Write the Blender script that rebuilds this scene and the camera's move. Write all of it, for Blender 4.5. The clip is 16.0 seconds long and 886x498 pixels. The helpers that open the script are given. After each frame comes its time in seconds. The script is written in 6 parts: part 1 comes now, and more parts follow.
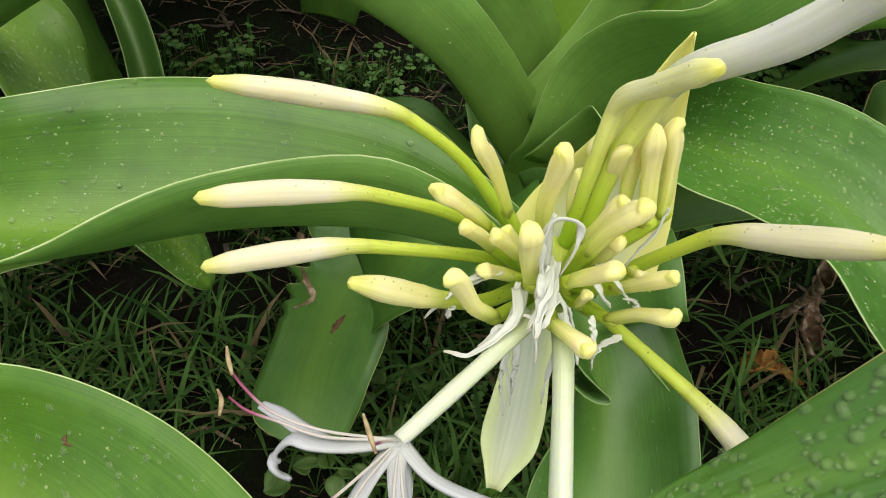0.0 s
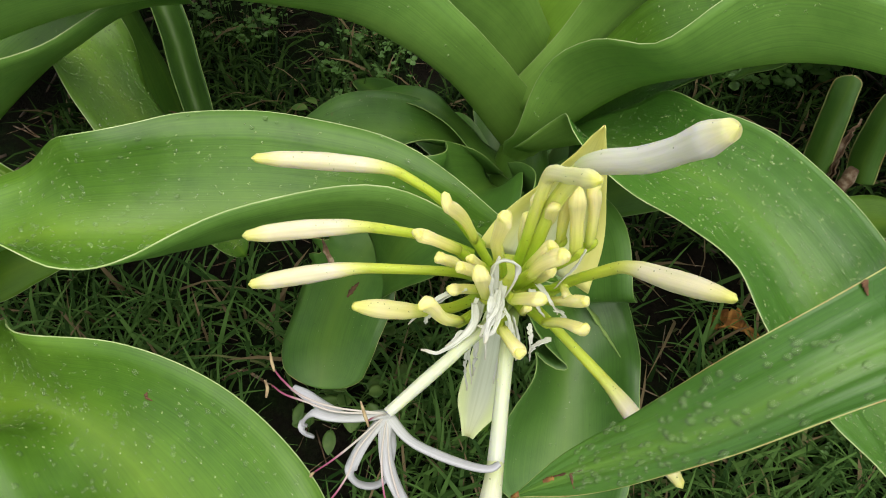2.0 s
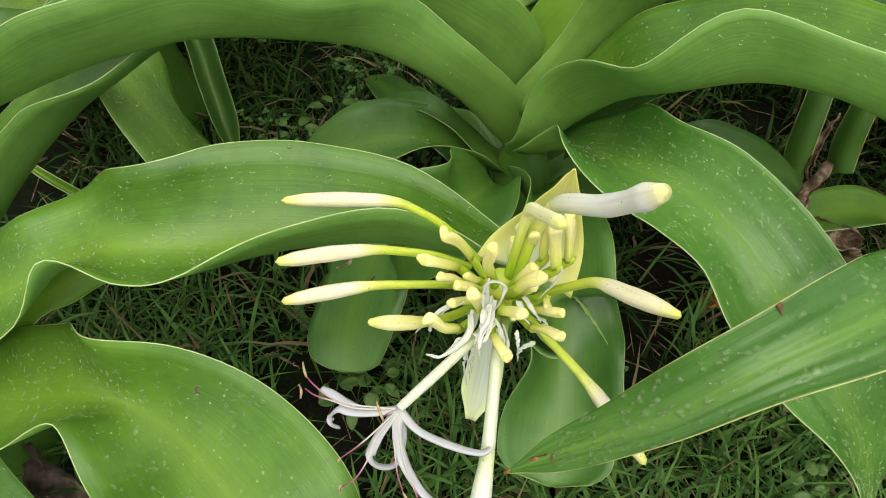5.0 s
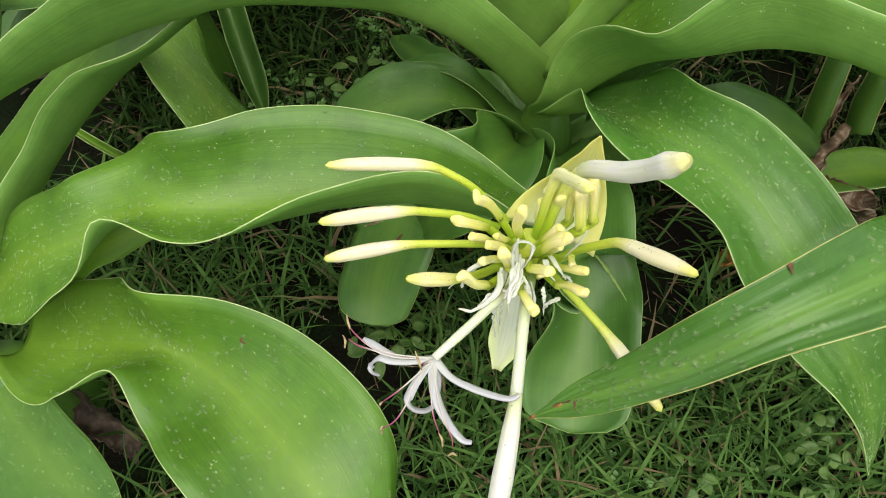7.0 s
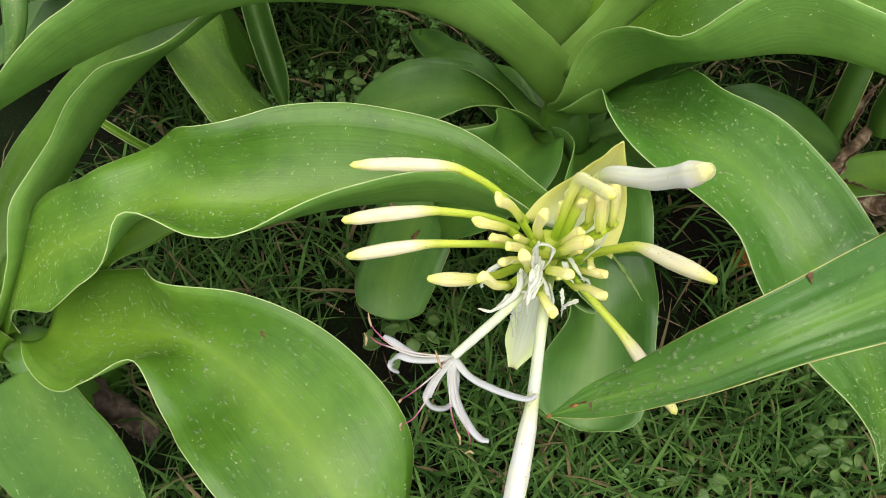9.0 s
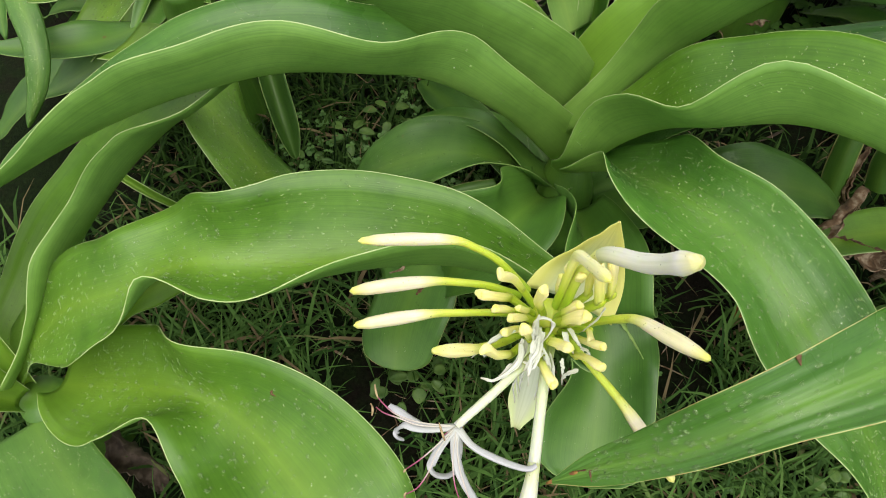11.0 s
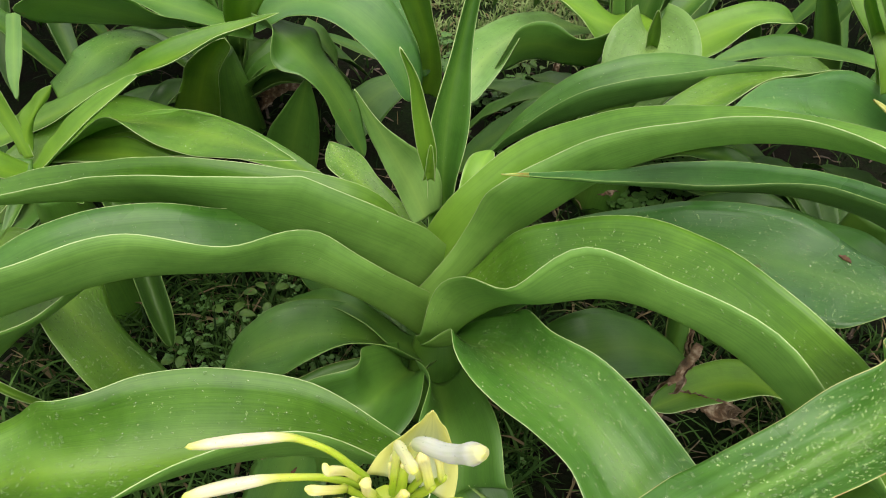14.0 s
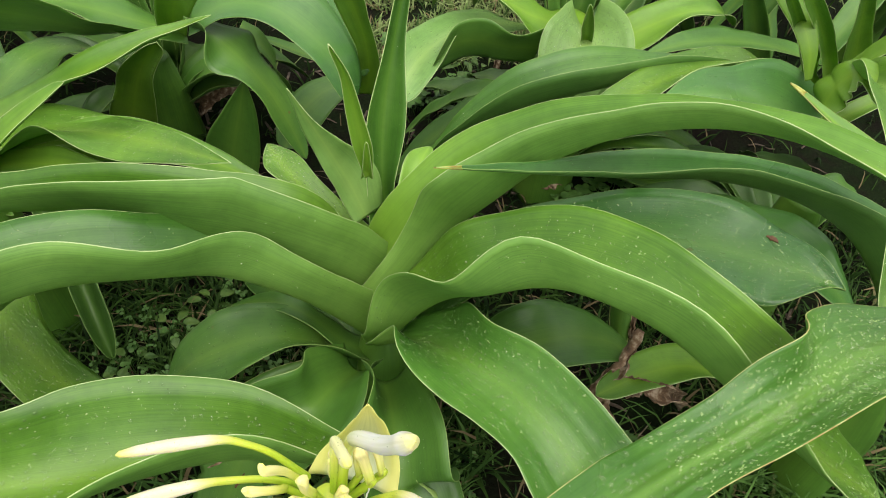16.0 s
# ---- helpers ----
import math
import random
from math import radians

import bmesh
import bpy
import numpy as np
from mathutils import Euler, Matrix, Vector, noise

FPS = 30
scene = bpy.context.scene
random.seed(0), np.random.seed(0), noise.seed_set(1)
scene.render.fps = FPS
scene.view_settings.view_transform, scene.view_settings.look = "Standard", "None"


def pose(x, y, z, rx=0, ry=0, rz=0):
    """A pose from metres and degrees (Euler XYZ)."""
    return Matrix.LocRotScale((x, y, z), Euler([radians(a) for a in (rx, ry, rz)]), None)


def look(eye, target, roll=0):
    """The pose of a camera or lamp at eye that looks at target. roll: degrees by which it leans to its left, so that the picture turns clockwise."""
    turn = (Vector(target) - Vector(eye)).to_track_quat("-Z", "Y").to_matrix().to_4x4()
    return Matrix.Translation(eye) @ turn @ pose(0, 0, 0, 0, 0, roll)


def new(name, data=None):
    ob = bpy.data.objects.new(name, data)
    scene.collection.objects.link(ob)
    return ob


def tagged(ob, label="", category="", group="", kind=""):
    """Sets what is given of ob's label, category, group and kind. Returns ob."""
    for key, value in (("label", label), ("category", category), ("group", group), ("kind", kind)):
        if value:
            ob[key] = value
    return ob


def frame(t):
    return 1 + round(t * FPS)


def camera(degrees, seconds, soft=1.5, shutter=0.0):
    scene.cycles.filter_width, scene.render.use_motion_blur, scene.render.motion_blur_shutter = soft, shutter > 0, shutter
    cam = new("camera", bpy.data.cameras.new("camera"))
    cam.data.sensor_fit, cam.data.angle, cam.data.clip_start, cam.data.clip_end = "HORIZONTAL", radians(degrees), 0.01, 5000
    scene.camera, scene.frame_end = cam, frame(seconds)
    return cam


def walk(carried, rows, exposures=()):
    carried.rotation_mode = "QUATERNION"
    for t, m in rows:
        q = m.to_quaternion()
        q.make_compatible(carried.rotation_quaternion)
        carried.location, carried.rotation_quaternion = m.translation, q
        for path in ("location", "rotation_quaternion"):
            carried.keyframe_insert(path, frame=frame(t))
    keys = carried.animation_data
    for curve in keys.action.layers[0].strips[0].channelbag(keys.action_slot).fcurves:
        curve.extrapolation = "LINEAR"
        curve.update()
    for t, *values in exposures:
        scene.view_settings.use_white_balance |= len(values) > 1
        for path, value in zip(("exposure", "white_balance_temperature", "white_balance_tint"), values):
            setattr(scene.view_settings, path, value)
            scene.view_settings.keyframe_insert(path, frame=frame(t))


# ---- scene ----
cam = camera(63.0, 16.0, soft=1.0)
ROWS = [
    (0.0, 0.0, 0.0, 0.7356, 38.85, -4.15, 2.64),
    (0.5, 0.0037, -0.0019, 0.7647, 37.23, -3.89, 2.94),
    (1.0, 0.0078, -0.0073, 0.8014, 35.46, -3.58, 3.41),
    (1.5, 0.0124, -0.0126, 0.8335, 34.13, -3.37, 3.82),
    (2.0, 0.016, -0.023, 0.858, 32.79, -3.14, 4.19),
    (2.5, 0.0184, -0.031, 0.8712, 31.97, -2.8, 4.34),
    (3.0, 0.0251, -0.032, 0.8927, 31.36, -2.34, 4.38),
    (3.5, 0.0253, -0.0302, 0.9098, 31.14, -2.02, 4.33),
    (6.0, 0.0211, -0.0368, 0.9624, 28.13, -0.85, 3.89),
    (6.5, 0.015, -0.0426, 0.9694, 27.1, -0.58, 4.2),
    (7.0, 0.0122, -0.0459, 0.9769, 26.34, -0.44, 4.7),
    (7.5, 0.0113, -0.044, 0.9859, 25.91, -0.39, 5.04),
    (8.0, 0.0111, -0.0435, 0.9849, 25.48, -0.2, 5.42),
    (10.5, -0.0049, -0.0317, 1.0066, 26.23, 0.12, 6.74),
    (11.0, 0.0055, -0.0209, 1.0208, 27.57, 0.35, 6.64),
    (11.5, 0.0057, -0.0153, 1.026, 28.87, 0.34, 6.44),
    (12.0, 0.0155, -0.0133, 1.0299, 31.17, -0.25, 5.83),
    (12.5, 0.0272, -0.0129, 1.0335, 33.57, -1.15, 5.06),
    (13.0, 0.041, -0.017, 1.0494, 36.44, -1.98, 3.93),
    (13.5, 0.0576, -0.0164, 1.0664, 38.46, -2.34, 2.53),
    (14.0, 0.0854, -0.0112, 1.0748, 39.77, -2.46, 0.45),
    (14.5, 0.1208, -0.0026, 1.0714, 40.42, -2.7, -1.54),
    (15.0, 0.1431, 0.0007, 1.073, 40.62, -3.22, -3.19),
    (15.5, 0.1384, -0.0052, 1.0719, 40.53, -3.45, -3.69),
    (16.0, 0.1078, -0.0188, 1.071, 40.2, -3.47, -3.46),
]
walk(cam, [(t, pose(x, y, z, rx, ry, rz)) for t, x, y, z, rx, ry, rz in ROWS], exposures=[(0.0, 0.22), (3.5, 0.26), (6.0, 0.42), (12.5, 0.44), (16.0, 0.55)])

# ---- daylight: a bright, thinly clouded sky with a wide soft sun ----
SUN_ELEVATION, SUN_TURN = 74.0, 165.0
world = bpy.data.worlds.new("sky")
scene.world = world
world.use_nodes = True
wn = world.node_tree
sky = wn.nodes.new("ShaderNodeTexSky")
sky.sky_type, sky.sun_disc = "NISHITA", False
sky.sun_elevation, sky.sun_rotation = radians(SUN_ELEVATION), radians(SUN_TURN)
sky.air_density, sky.dust_density = 1.2, 3.0
grey = wn.nodes.new("ShaderNodeMixRGB")
grey.inputs[0].default_value = 0.68
grey.inputs[2].default_value = (7.35, 7.2, 6.4, 1)
wn.links.new(sky.outputs[0], grey.inputs[1])
wn.links.new(grey.outputs[0], wn.nodes["Background"].inputs[0])
wn.nodes["Background"].inputs[1].default_value = 0.125
sun_data = bpy.data.lights.new("sun", "SUN")
sun_data.energy, sun_data.angle, sun_data.color = 2.75, radians(75), (1.0, 0.96, 0.88)
sun = new("sun", sun_data)
sun.matrix_world = look((0.0, 0.0, 6.0), (-math.sin(radians(SUN_TURN)) * 6 / math.tan(radians(SUN_ELEVATION)), -math.cos(radians(SUN_TURN)) * 6 / math.tan(radians(SUN_ELEVATION)), 0.0))


# ---- materials ----
def material(name):
    m = bpy.data.materials.new(name)
    m.use_nodes = True
    return m, m.node_tree.nodes, m.node_tree.links, m.node_tree.nodes["Principled BSDF"]


def ramp(nodes, links, source, stops):
    r = nodes.new("ShaderNodeValToRGB")
    while len(r.color_ramp.elements) < len(stops):
        r.color_ramp.elements.new(0.5)
    for e, (p, c) in zip(r.color_ramp.elements, stops):
        e.position, e.color = p, (*c, 1)
    links.new(source, r.inputs[0])
    return r.outputs[0]


def noise_node(nodes, links, vector, scale, detail=3.0, rough=0.55):
    n = nodes.new("ShaderNodeTexNoise")
    n.inputs["Scale"].default_value, n.inputs["Detail"].default_value, n.inputs["Roughness"].default_value = scale, detail, rough
    if vector is not None:
        links.new(vector, n.inputs["Vector"])
    return n.outputs["Fac"]


def mix(nodes, links, fac, a, b, mode="MIX"):
    n = nodes.new("ShaderNodeMixRGB")
    n.blend_type = mode
    for k, s in ((0, fac), (1, a), (2, b)):
        if isinstance(s, (int, float)):
            n.inputs[k].default_value = s
        elif isinstance(s, tuple):
            n.inputs[k].default_value = (*s, 1)
        else:
            links.new(s, n.inputs[k])
    return n.outputs[0]


def bump(nodes, links, height, strength, distance, target):
    b = nodes.new("ShaderNodeBump")
    b.inputs["Strength"].default_value, b.inputs["Distance"].default_value = strength, distance
    links.new(height, b.inputs["Height"])
    links.new(b.outputs[0], target)


def leaf_material(name, dark, mid, light, rough=0.44, spots=0.0, glow=0.30, young=0.35):
    """Strap leaf: parallel veins along its length, a paler channel, blotches, thin enough to let light through."""
    m, n, l, p = material(name)
    uv = n.new("ShaderNodeUVMap")
    uv.uv_map = "UVMap"
    stretch = n.new("ShaderNodeMapping")
    stretch.inputs["Scale"].default_value = (46.0, 1.6, 1.0)
    l.new(uv.outputs[0], stretch.inputs[0])
    fine = noise_node(n, l, stretch.outputs[0], 1.0, 4.0, 0.6)
    stretch2 = n.new("ShaderNodeMapping")
    stretch2.inputs["Scale"].default_value = (9.0, 2.2, 1.0)
    l.new(uv.outputs[0], stretch2.inputs[0])
    broad = noise_node(n, l, stretch2.outputs[0], 1.0, 3.0)
    obj = n.new("ShaderNodeTexCoord").outputs["Object"]
    patch = noise_node(n, l, obj, 7.0, 4.0)
    body = ramp(n, l, patch, [(0.34, dark), (0.5, mid), (0.68, light)])
    body = mix(n, l, 0.3, body, ramp(n, l, broad, [(0.25, dark), (0.5, mid), (0.8, light)]))
    stretch3 = n.new("ShaderNodeMapping")
    stretch3.inputs["Scale"].default_value = (150.0, 0.9, 1.0)
    l.new(uv.outputs[0], stretch3.inputs[0])
    hair = noise_node(n, l, stretch3.outputs[0], 1.0, 2.0, 0.5)
    veins = ramp(n, l, fine, [(0.32, (0.80, 0.83, 0.82)), (0.5, (1, 1, 1)), (0.68, (1.13, 1.10, 1.07))])
    body = mix(n, l, 0.32, body, veins, "MULTIPLY")
    lines = ramp(n, l, hair, [(0.36, (0.74, 0.78, 0.78)), (0.5, (1, 1, 1)), (0.66, (1.16, 1.13, 1.08))])
    body = mix(n, l, 0.5, body, lines, "MULTIPLY")
    mottle = ramp(n, l, noise_node(n, l, obj, 55.0, 5.0, 0.65), [(0.32, (0.86, 0.88, 0.86)), (0.5, (1, 1, 1)), (0.7, (1.12, 1.10, 1.06))])
    body = mix(n, l, 0.8, body, mottle, "MULTIPLY")
    split = n.new("ShaderNodeSeparateXYZ")
    l.new(uv.outputs[0], split.inputs[0])
    # paler yellow-green midrib channel
    off = n.new("ShaderNodeMath")
    off.operation = "SUBTRACT"
    off.inputs[1].default_value = 0.5
    l.new(split.outputs[0], off.inputs[0])
    side = n.new("ShaderNodeMath")
    side.operation = "ABSOLUTE"
    l.new(off.outputs[0], side.inputs[0])
    rib = ramp(n, l, side.outputs[0], [(0.0, (0.55, 0.55, 0.55)), (0.05, (0.36, 0.36, 0.36)), (0.26, (0, 0, 0))])
    body = mix(n, l, rib, body, (light[0] * 1.5, light[1] * 1.25, light[2] * 1.1))
    # younger, yellower tissue towards the leaf's foot
    foot = n.new("ShaderNodeMapRange")
    foot.inputs["From Max"].default_value, foot.inputs["To Min"].default_value, foot.inputs["To Max"].default_value = 2.4, young, 0.0
    l.new(split.outputs[1], foot.inputs[0])
    body = mix(n, l, foot.outputs[0], body, (light[0] * 1.75, light[1] * 1.45, light[2] * 1.2))
    if spots:
        v = n.new("ShaderNodeTexVoronoi")
        v.inputs["Scale"].default_value = 38.0
        l.new(obj, v.inputs["Vector"])
        gate = ramp(n, l, noise_node(n, l, obj, 16.0), [(0.63, (0, 0, 0)), (0.66, (1, 1, 1))])
        dot = ramp(n, l, v.outputs["Distance"], [(0.10, (spots, spots, spots)), (0.2, (0, 0, 0))])
        body = mix(n, l, mix(n, l, 1.0, dot, gate, "MULTIPLY"), body, (0.16, 0.10, 0.03))
    hue = n.new("ShaderNodeHueSaturation")
    rnd = n.new("ShaderNodeObjectInfo").outputs["Random"]
    vary = n.new("ShaderNodeMapRange")
    vary.inputs["To Min"].default_value, vary.inputs["To Max"].default_value = 0.93, 1.09
    l.new(rnd, vary.inputs[0])
    l.new(vary.outputs[0], hue.inputs["Value"])
    l.new(body, hue.inputs["Color"])
    l.new(hue.outputs[0], p.inputs["Base Color"])
    rr = ramp(n, l, patch, [(0.3, (rough - 0.12,) * 3), (0.7, (rough + 0.04,) * 3)])
    l.new(rr, p.inputs["Roughness"])
    p.inputs["Specular IOR Level"].default_value = 0.55
    bump(n, l, mix(n, l, 0.45, mix(n, l, 0.5, fine, broad), hair), 0.26, 0.0011, p.inputs["Normal"])
    t = n.new("ShaderNodeBsdfTranslucent")
    l.new(mix(n, l, 1.0, hue.outputs[0], (1.25, 1.3, 0.55), "MULTIPLY"), t.inputs[0])
    s = n.new("ShaderNodeMixShader")
    s.inputs[0].default_value = glow
    l.new(p.outputs[0], s.inputs[1])
    l.new(t.outputs[0], s.inputs[2])
    l.new(s.outputs[0], n["Material Output"].inputs[0])
    return m


def plain(name, stops, scale=40.0, rough=0.5, relief=0.15, glow=0.0, metal=0.0):
    """A surface with mottled colour between the given stops."""
    m, n, l, p = material(name)
    obj = n.new("ShaderNodeTexCoord").outputs["Object"]
    f = noise_node(n, l, obj, scale, 4.0)
    c = ramp(n, l, f, stops)
    l.new(c, p.inputs["Base Color"])
    p.inputs["Roughness"].default_value, p.inputs["Metallic"].default_value = rough, metal
    bump(n, l, f, relief, 0.001, p.inputs["Normal"])
    if glow:
        t = n.new("ShaderNodeBsdfTranslucent")
        l.new(c, t.inputs[0])
        s = n.new("ShaderNodeMixShader")
        s.inputs[0].default_value = glow
        l.new(p.outputs[0], s.inputs[1])
        l.new(t.outputs[0], s.inputs[2])
        l.new(s.outputs[0], n["Material Output"].inputs[0])
    return m


def petal_material(name, stops, rough=0.45, glow=0.3, edge=None, solid=False, tint=(0.76, 0.74, 0.66)):
    """Waxy flower tissue whose colour runs along its length (v of the map), with faint lengthwise lines."""
    m, n, l, p = material(name)
    uv = n.new("ShaderNodeUVMap")
    uv.uv_map = "UVMap"
    split = n.new("ShaderNodeSeparateXYZ")
    l.new(uv.outputs[0], split.inputs[0])
    stretch = n.new("ShaderNodeMapping")
    stretch.inputs["Scale"].default_value = (14.0, 1.2, 1.0)
    l.new(uv.outputs[0], stretch.inputs[0])
    lines = noise_node(n, l, stretch.outputs[0], 1.0, 3.0)
    c = ramp(n, l, split.outputs[1], [(q, tuple(a * k for a, k in zip(c, tint))) for q, c in stops])
    c = mix(n, l, 0.6, c, ramp(n, l, lines, [(0.35, (0.82, 0.84, 0.74)), (0.55, (1, 1, 1)), (0.7, (1.05, 1.05, 1.05))]), "MULTIPLY")
    if edge:
        off = n.new("ShaderNodeMath")
        off.operation = "SUBTRACT"
        off.inputs[1].default_value = 0.5
        l.new(split.outputs[0], off.inputs[0])
        side = n.new("ShaderNodeMath")
        side.operation = "ABSOLUTE"
        l.new(off.outputs[0], side.inputs[0])
        c = mix(n, l, ramp(n, l, side.outputs[0], [(0.18, (0, 0, 0)), (0.40, (1, 1, 1))]), c, edge)
    l.new(c, p.inputs["Base Color"])
    p.inputs["Roughness"].default_value = rough
    bump(n, l, lines, 0.3, 0.001, p.inputs["Normal"])
    if solid:
        p.inputs["Subsurface Weight"].default_value = 0.9
        p.inputs["Subsurface Radius"].default_value = (0.8, 0.9, 0.45)
        p.inputs["Subsurface Scale"].default_value = 0.009
        return m
    t = n.new("ShaderNodeBsdfTranslucent")
    l.new(c, t.inputs[0])
    s = n.new("ShaderNodeMixShader")
    s.inputs[0].default_value = glow
    l.new(p.outputs[0], s.inputs[1])
    l.new(t.outputs[0], s.inputs[2])
    l.new(s.outputs[0], n["Material Output"].inputs[0])
    return m


LEAF = leaf_material("strap leaf", (0.068, 0.174, 0.017), (0.102, 0.238, 0.022), (0.158, 0.318, 0.032))
LEAF_FRESH = leaf_material("young strap leaf", (0.100, 0.240, 0.026), (0.140, 0.310, 0.034), (0.190, 0.385, 0.046), young=0.62)
LEAF_COOL = leaf_material("cool green strap leaf", (0.054, 0.158, 0.024), (0.080, 0.210, 0.030), (0.118, 0.275, 0.042), rough=0.36, young=0.0)
LEAF_PALE = leaf_material("pale strap leaf", (0.130, 0.270, 0.058), (0.170, 0.325, 0.080), (0.215, 0.385, 0.110), rough=0.42, young=0.2)
# tone of old leaves, also used to put shade into leaves under others
LEAF_OLD_SHADED = leaf_material("old and shaded strap leaf", (0.045, 0.125, 0.018), (0.065, 0.170, 0.024), (0.095, 0.215, 0.030), rough=0.46, spots=0.8, young=0.1, glow=0.18)
# darkest leaf tone: the shade low in the bed is put into this colour
LEAF_SHADED = leaf_material("low leaf with shade in its colour", (0.031, 0.088, 0.013), (0.046, 0.120, 0.017), (0.066, 0.152, 0.022), rough=0.44, spots=0.8, young=0.1, glow=0.16)
# waxy blue-green leaf, darkened so that its shade is in the colour
LEAF_BLUE = leaf_material("waxy leaf with shade in its colour", (0.042, 0.130, 0.028), (0.062, 0.175, 0.036), (0.090, 0.220, 0.044), rough=0.36, spots=0.5, young=0.15, glow=0.18)
LEAF_UNDER = leaf_material("pale leaf underside", (0.122, 0.268, 0.048), (0.170, 0.346, 0.066), (0.222, 0.418, 0.090), rough=0.48, young=0.35)
# darkened underside for old leaves and those with shade put into their colour
UNDER_OLD_SHADED = leaf_material("old and shaded leaf underside", (0.052, 0.135, 0.024), (0.075, 0.180, 0.032), (0.108, 0.230, 0.042), rough=0.52, young=0.1, glow=0.18)
RIM = plain("pale leaf margin", [(0.3, (0.30, 0.43, 0.14)), (0.7, (0.48, 0.57, 0.27))], 60, 0.4, 0.05)
RIM_DULL = plain("dull leaf margin", [(0.3, (0.13, 0.23, 0.05)), (0.7, (0.24, 0.34, 0.10))], 60, 0.45, 0.05)
RIM_BROWN = plain("browned leaf margin", [(0.3, (0.30, 0.17, 0.06)), (0.5, (0.34, 0.36, 0.12)), (0.8, (0.40, 0.44, 0.17))], 60, 0.6, 0.1)
# darker than the leaves: shade at the crown is put into this colour
SHEATH = leaf_material("leaf base sheath darkened for shade", (0.048, 0.125, 0.016), (0.068, 0.170, 0.020), (0.098, 0.215, 0.026), glow=0.12, young=0.0)
STEM = plain("fleshy flower stalk", [(0.3, (0.08, 0.19, 0.02)), (0.7, (0.13, 0.27, 0.03))], 25, 0.45, 0.2)
DRY = plain("withered leaf", [(0.30, (0.045, 0.024, 0.012)), (0.5, (0.16, 0.095, 0.050)), (0.68, (0.44, 0.35, 0.25))], 75, 0.85, 0.8)
# withered leaf tone lowered: the shade it lies in is put into the colour
DRY_SHADED = plain("dead leaf with shade in its colour", [(0.25, (0.028, 0.019, 0.012)), (0.5, (0.075, 0.052, 0.036)), (0.75, (0.17, 0.125, 0.09))], 70, 0.85, 0.9)


# ---- mesh helpers ----
def part(name, bm, mat, parent=None, label="", smooth=True):
    me = bpy.data.meshes.new(name)
    if isinstance(bm, tuple):
        verts, faces, uvs, mats = bm
        me.from_pydata([tuple(v) for v in verts], [], faces)
        if uvs is not None:
            layer = me.uv_layers.new(name="UVMap")
            flat = np.array([uvs[i] for f in faces for i in f], dtype=np.float32)
            layer.data.foreach_set("uv", flat.ravel())
        if mats is not None:
            me.polygons.foreach_set("material_index", np.array(mats, dtype=np.int32))
    else:
        bm.to_mesh(me)
        bm.free()
    for k in mat if isinstance(mat, (list, tuple)) else [mat]:
        me.materials.append(k)
    if smooth:
        me.polygons.foreach_set("use_smooth", np.ones(len(me.polygons), dtype=bool))
    me.update()
    ob = new(name, me)
    if parent:
        ob.parent = parent
        ob.matrix_parent_inverse = parent.matrix_basis.inverted()
    if label:
        tagged(ob, label)
    return ob


def thing(name, place, label, category, group="", kind=""):
    ob = new(name)
    ob.empty_display_size = 0.02
    ob.matrix_basis = Matrix.Translation(place)
    return tagged(ob, label, category, group, kind)


def spline(rows, n):
    """A Catmull-Rom curve through rows of numbers, drawn at n even steps."""
    p = np.asarray(rows, float)
    q = np.vstack([2 * p[0] - p[1], p, 2 * p[-1] - p[-2]])
    s = np.linspace(0, len(p) - 1 - 1e-9, n)
    i = s.astype(int)
    u = (s - i)[:, None]
    a, b, c, d = q[i], q[i + 1], q[i + 2], q[i + 3]
    return 0.5 * (2 * b + (c - a) * u + (2 * a - 5 * b + 4 * c - d) * u * u + (3 * b - a - 3 * c + d) * u ** 3)


def unit(a):
    return a / (np.linalg.norm(a, axis=-1, keepdims=True) + 1e-12)


def blade_surface(stations, up, along=64, across=13, ripple=0.0, seed=0, bites=(), pleat=0.0):
    """The face of a strap leaf. stations: x, y, z of the keel, then width and lift angle of its left and its right half."""
    a = spline(stations, along)
    keel = a[:, :3]
    t = unit(np.gradient(keel, axis=0))
    s = unit(np.cross(t, np.array(up, float)))
    n = np.cross(s, t)
    wl, al, wr, ar = (np.maximum(a[:, 3:4], 0.001), a[:, 4:5], np.maximum(a[:, 5:6], 0.001), a[:, 6:7])
    tip = np.clip((np.linspace(0, 1, along)[:, None] - 0.94) / 0.06, 0, 1)
    round_tip = np.sqrt(np.maximum(1 - tip * tip, 0.004))
    wl, wr = wl * round_tip, wr * round_tip
    for place, side, deep, half in bites:
        cut = 1 - deep * np.exp(-np.abs((np.linspace(0, 1, along)[:, None] - place) / half) ** 3)
        wl, wr = (wl * cut, wr) if side < 0 else (wl, wr * cut)
    left = keel + wl * (-np.cos(al) * s + np.sin(al) * n)
    right = keel + wr * (np.cos(ar) * s + np.sin(ar) * n)
    u = np.linspace(-1, 1, across)[None, :, None]
    half, bend = (right - left)[:, None] / 2, ((right + left) / 2 - keel)[:, None]
    face = keel[:, None] + u * half + u * u * bend
    length = np.concatenate([[0], np.cumsum(np.linalg.norm(np.diff(keel, axis=0), axis=1))])
    if ripple:
        wave = np.sin(length * 55 + seed) + 0.6 * np.sin(length * 93 + 2 * seed)
        face = face + ripple * (u ** 4) * wave[:, None, None] * n[:, None]
    if pleat:
        face = face + pleat * np.minimum(wl + wr, 0.07)[:, None] / 0.07 * (np.sin(u * 11 + 0.6) + 0.6 * np.sin(u * 23)) * (1 - u ** 4) * n[:, None]
    return face, length


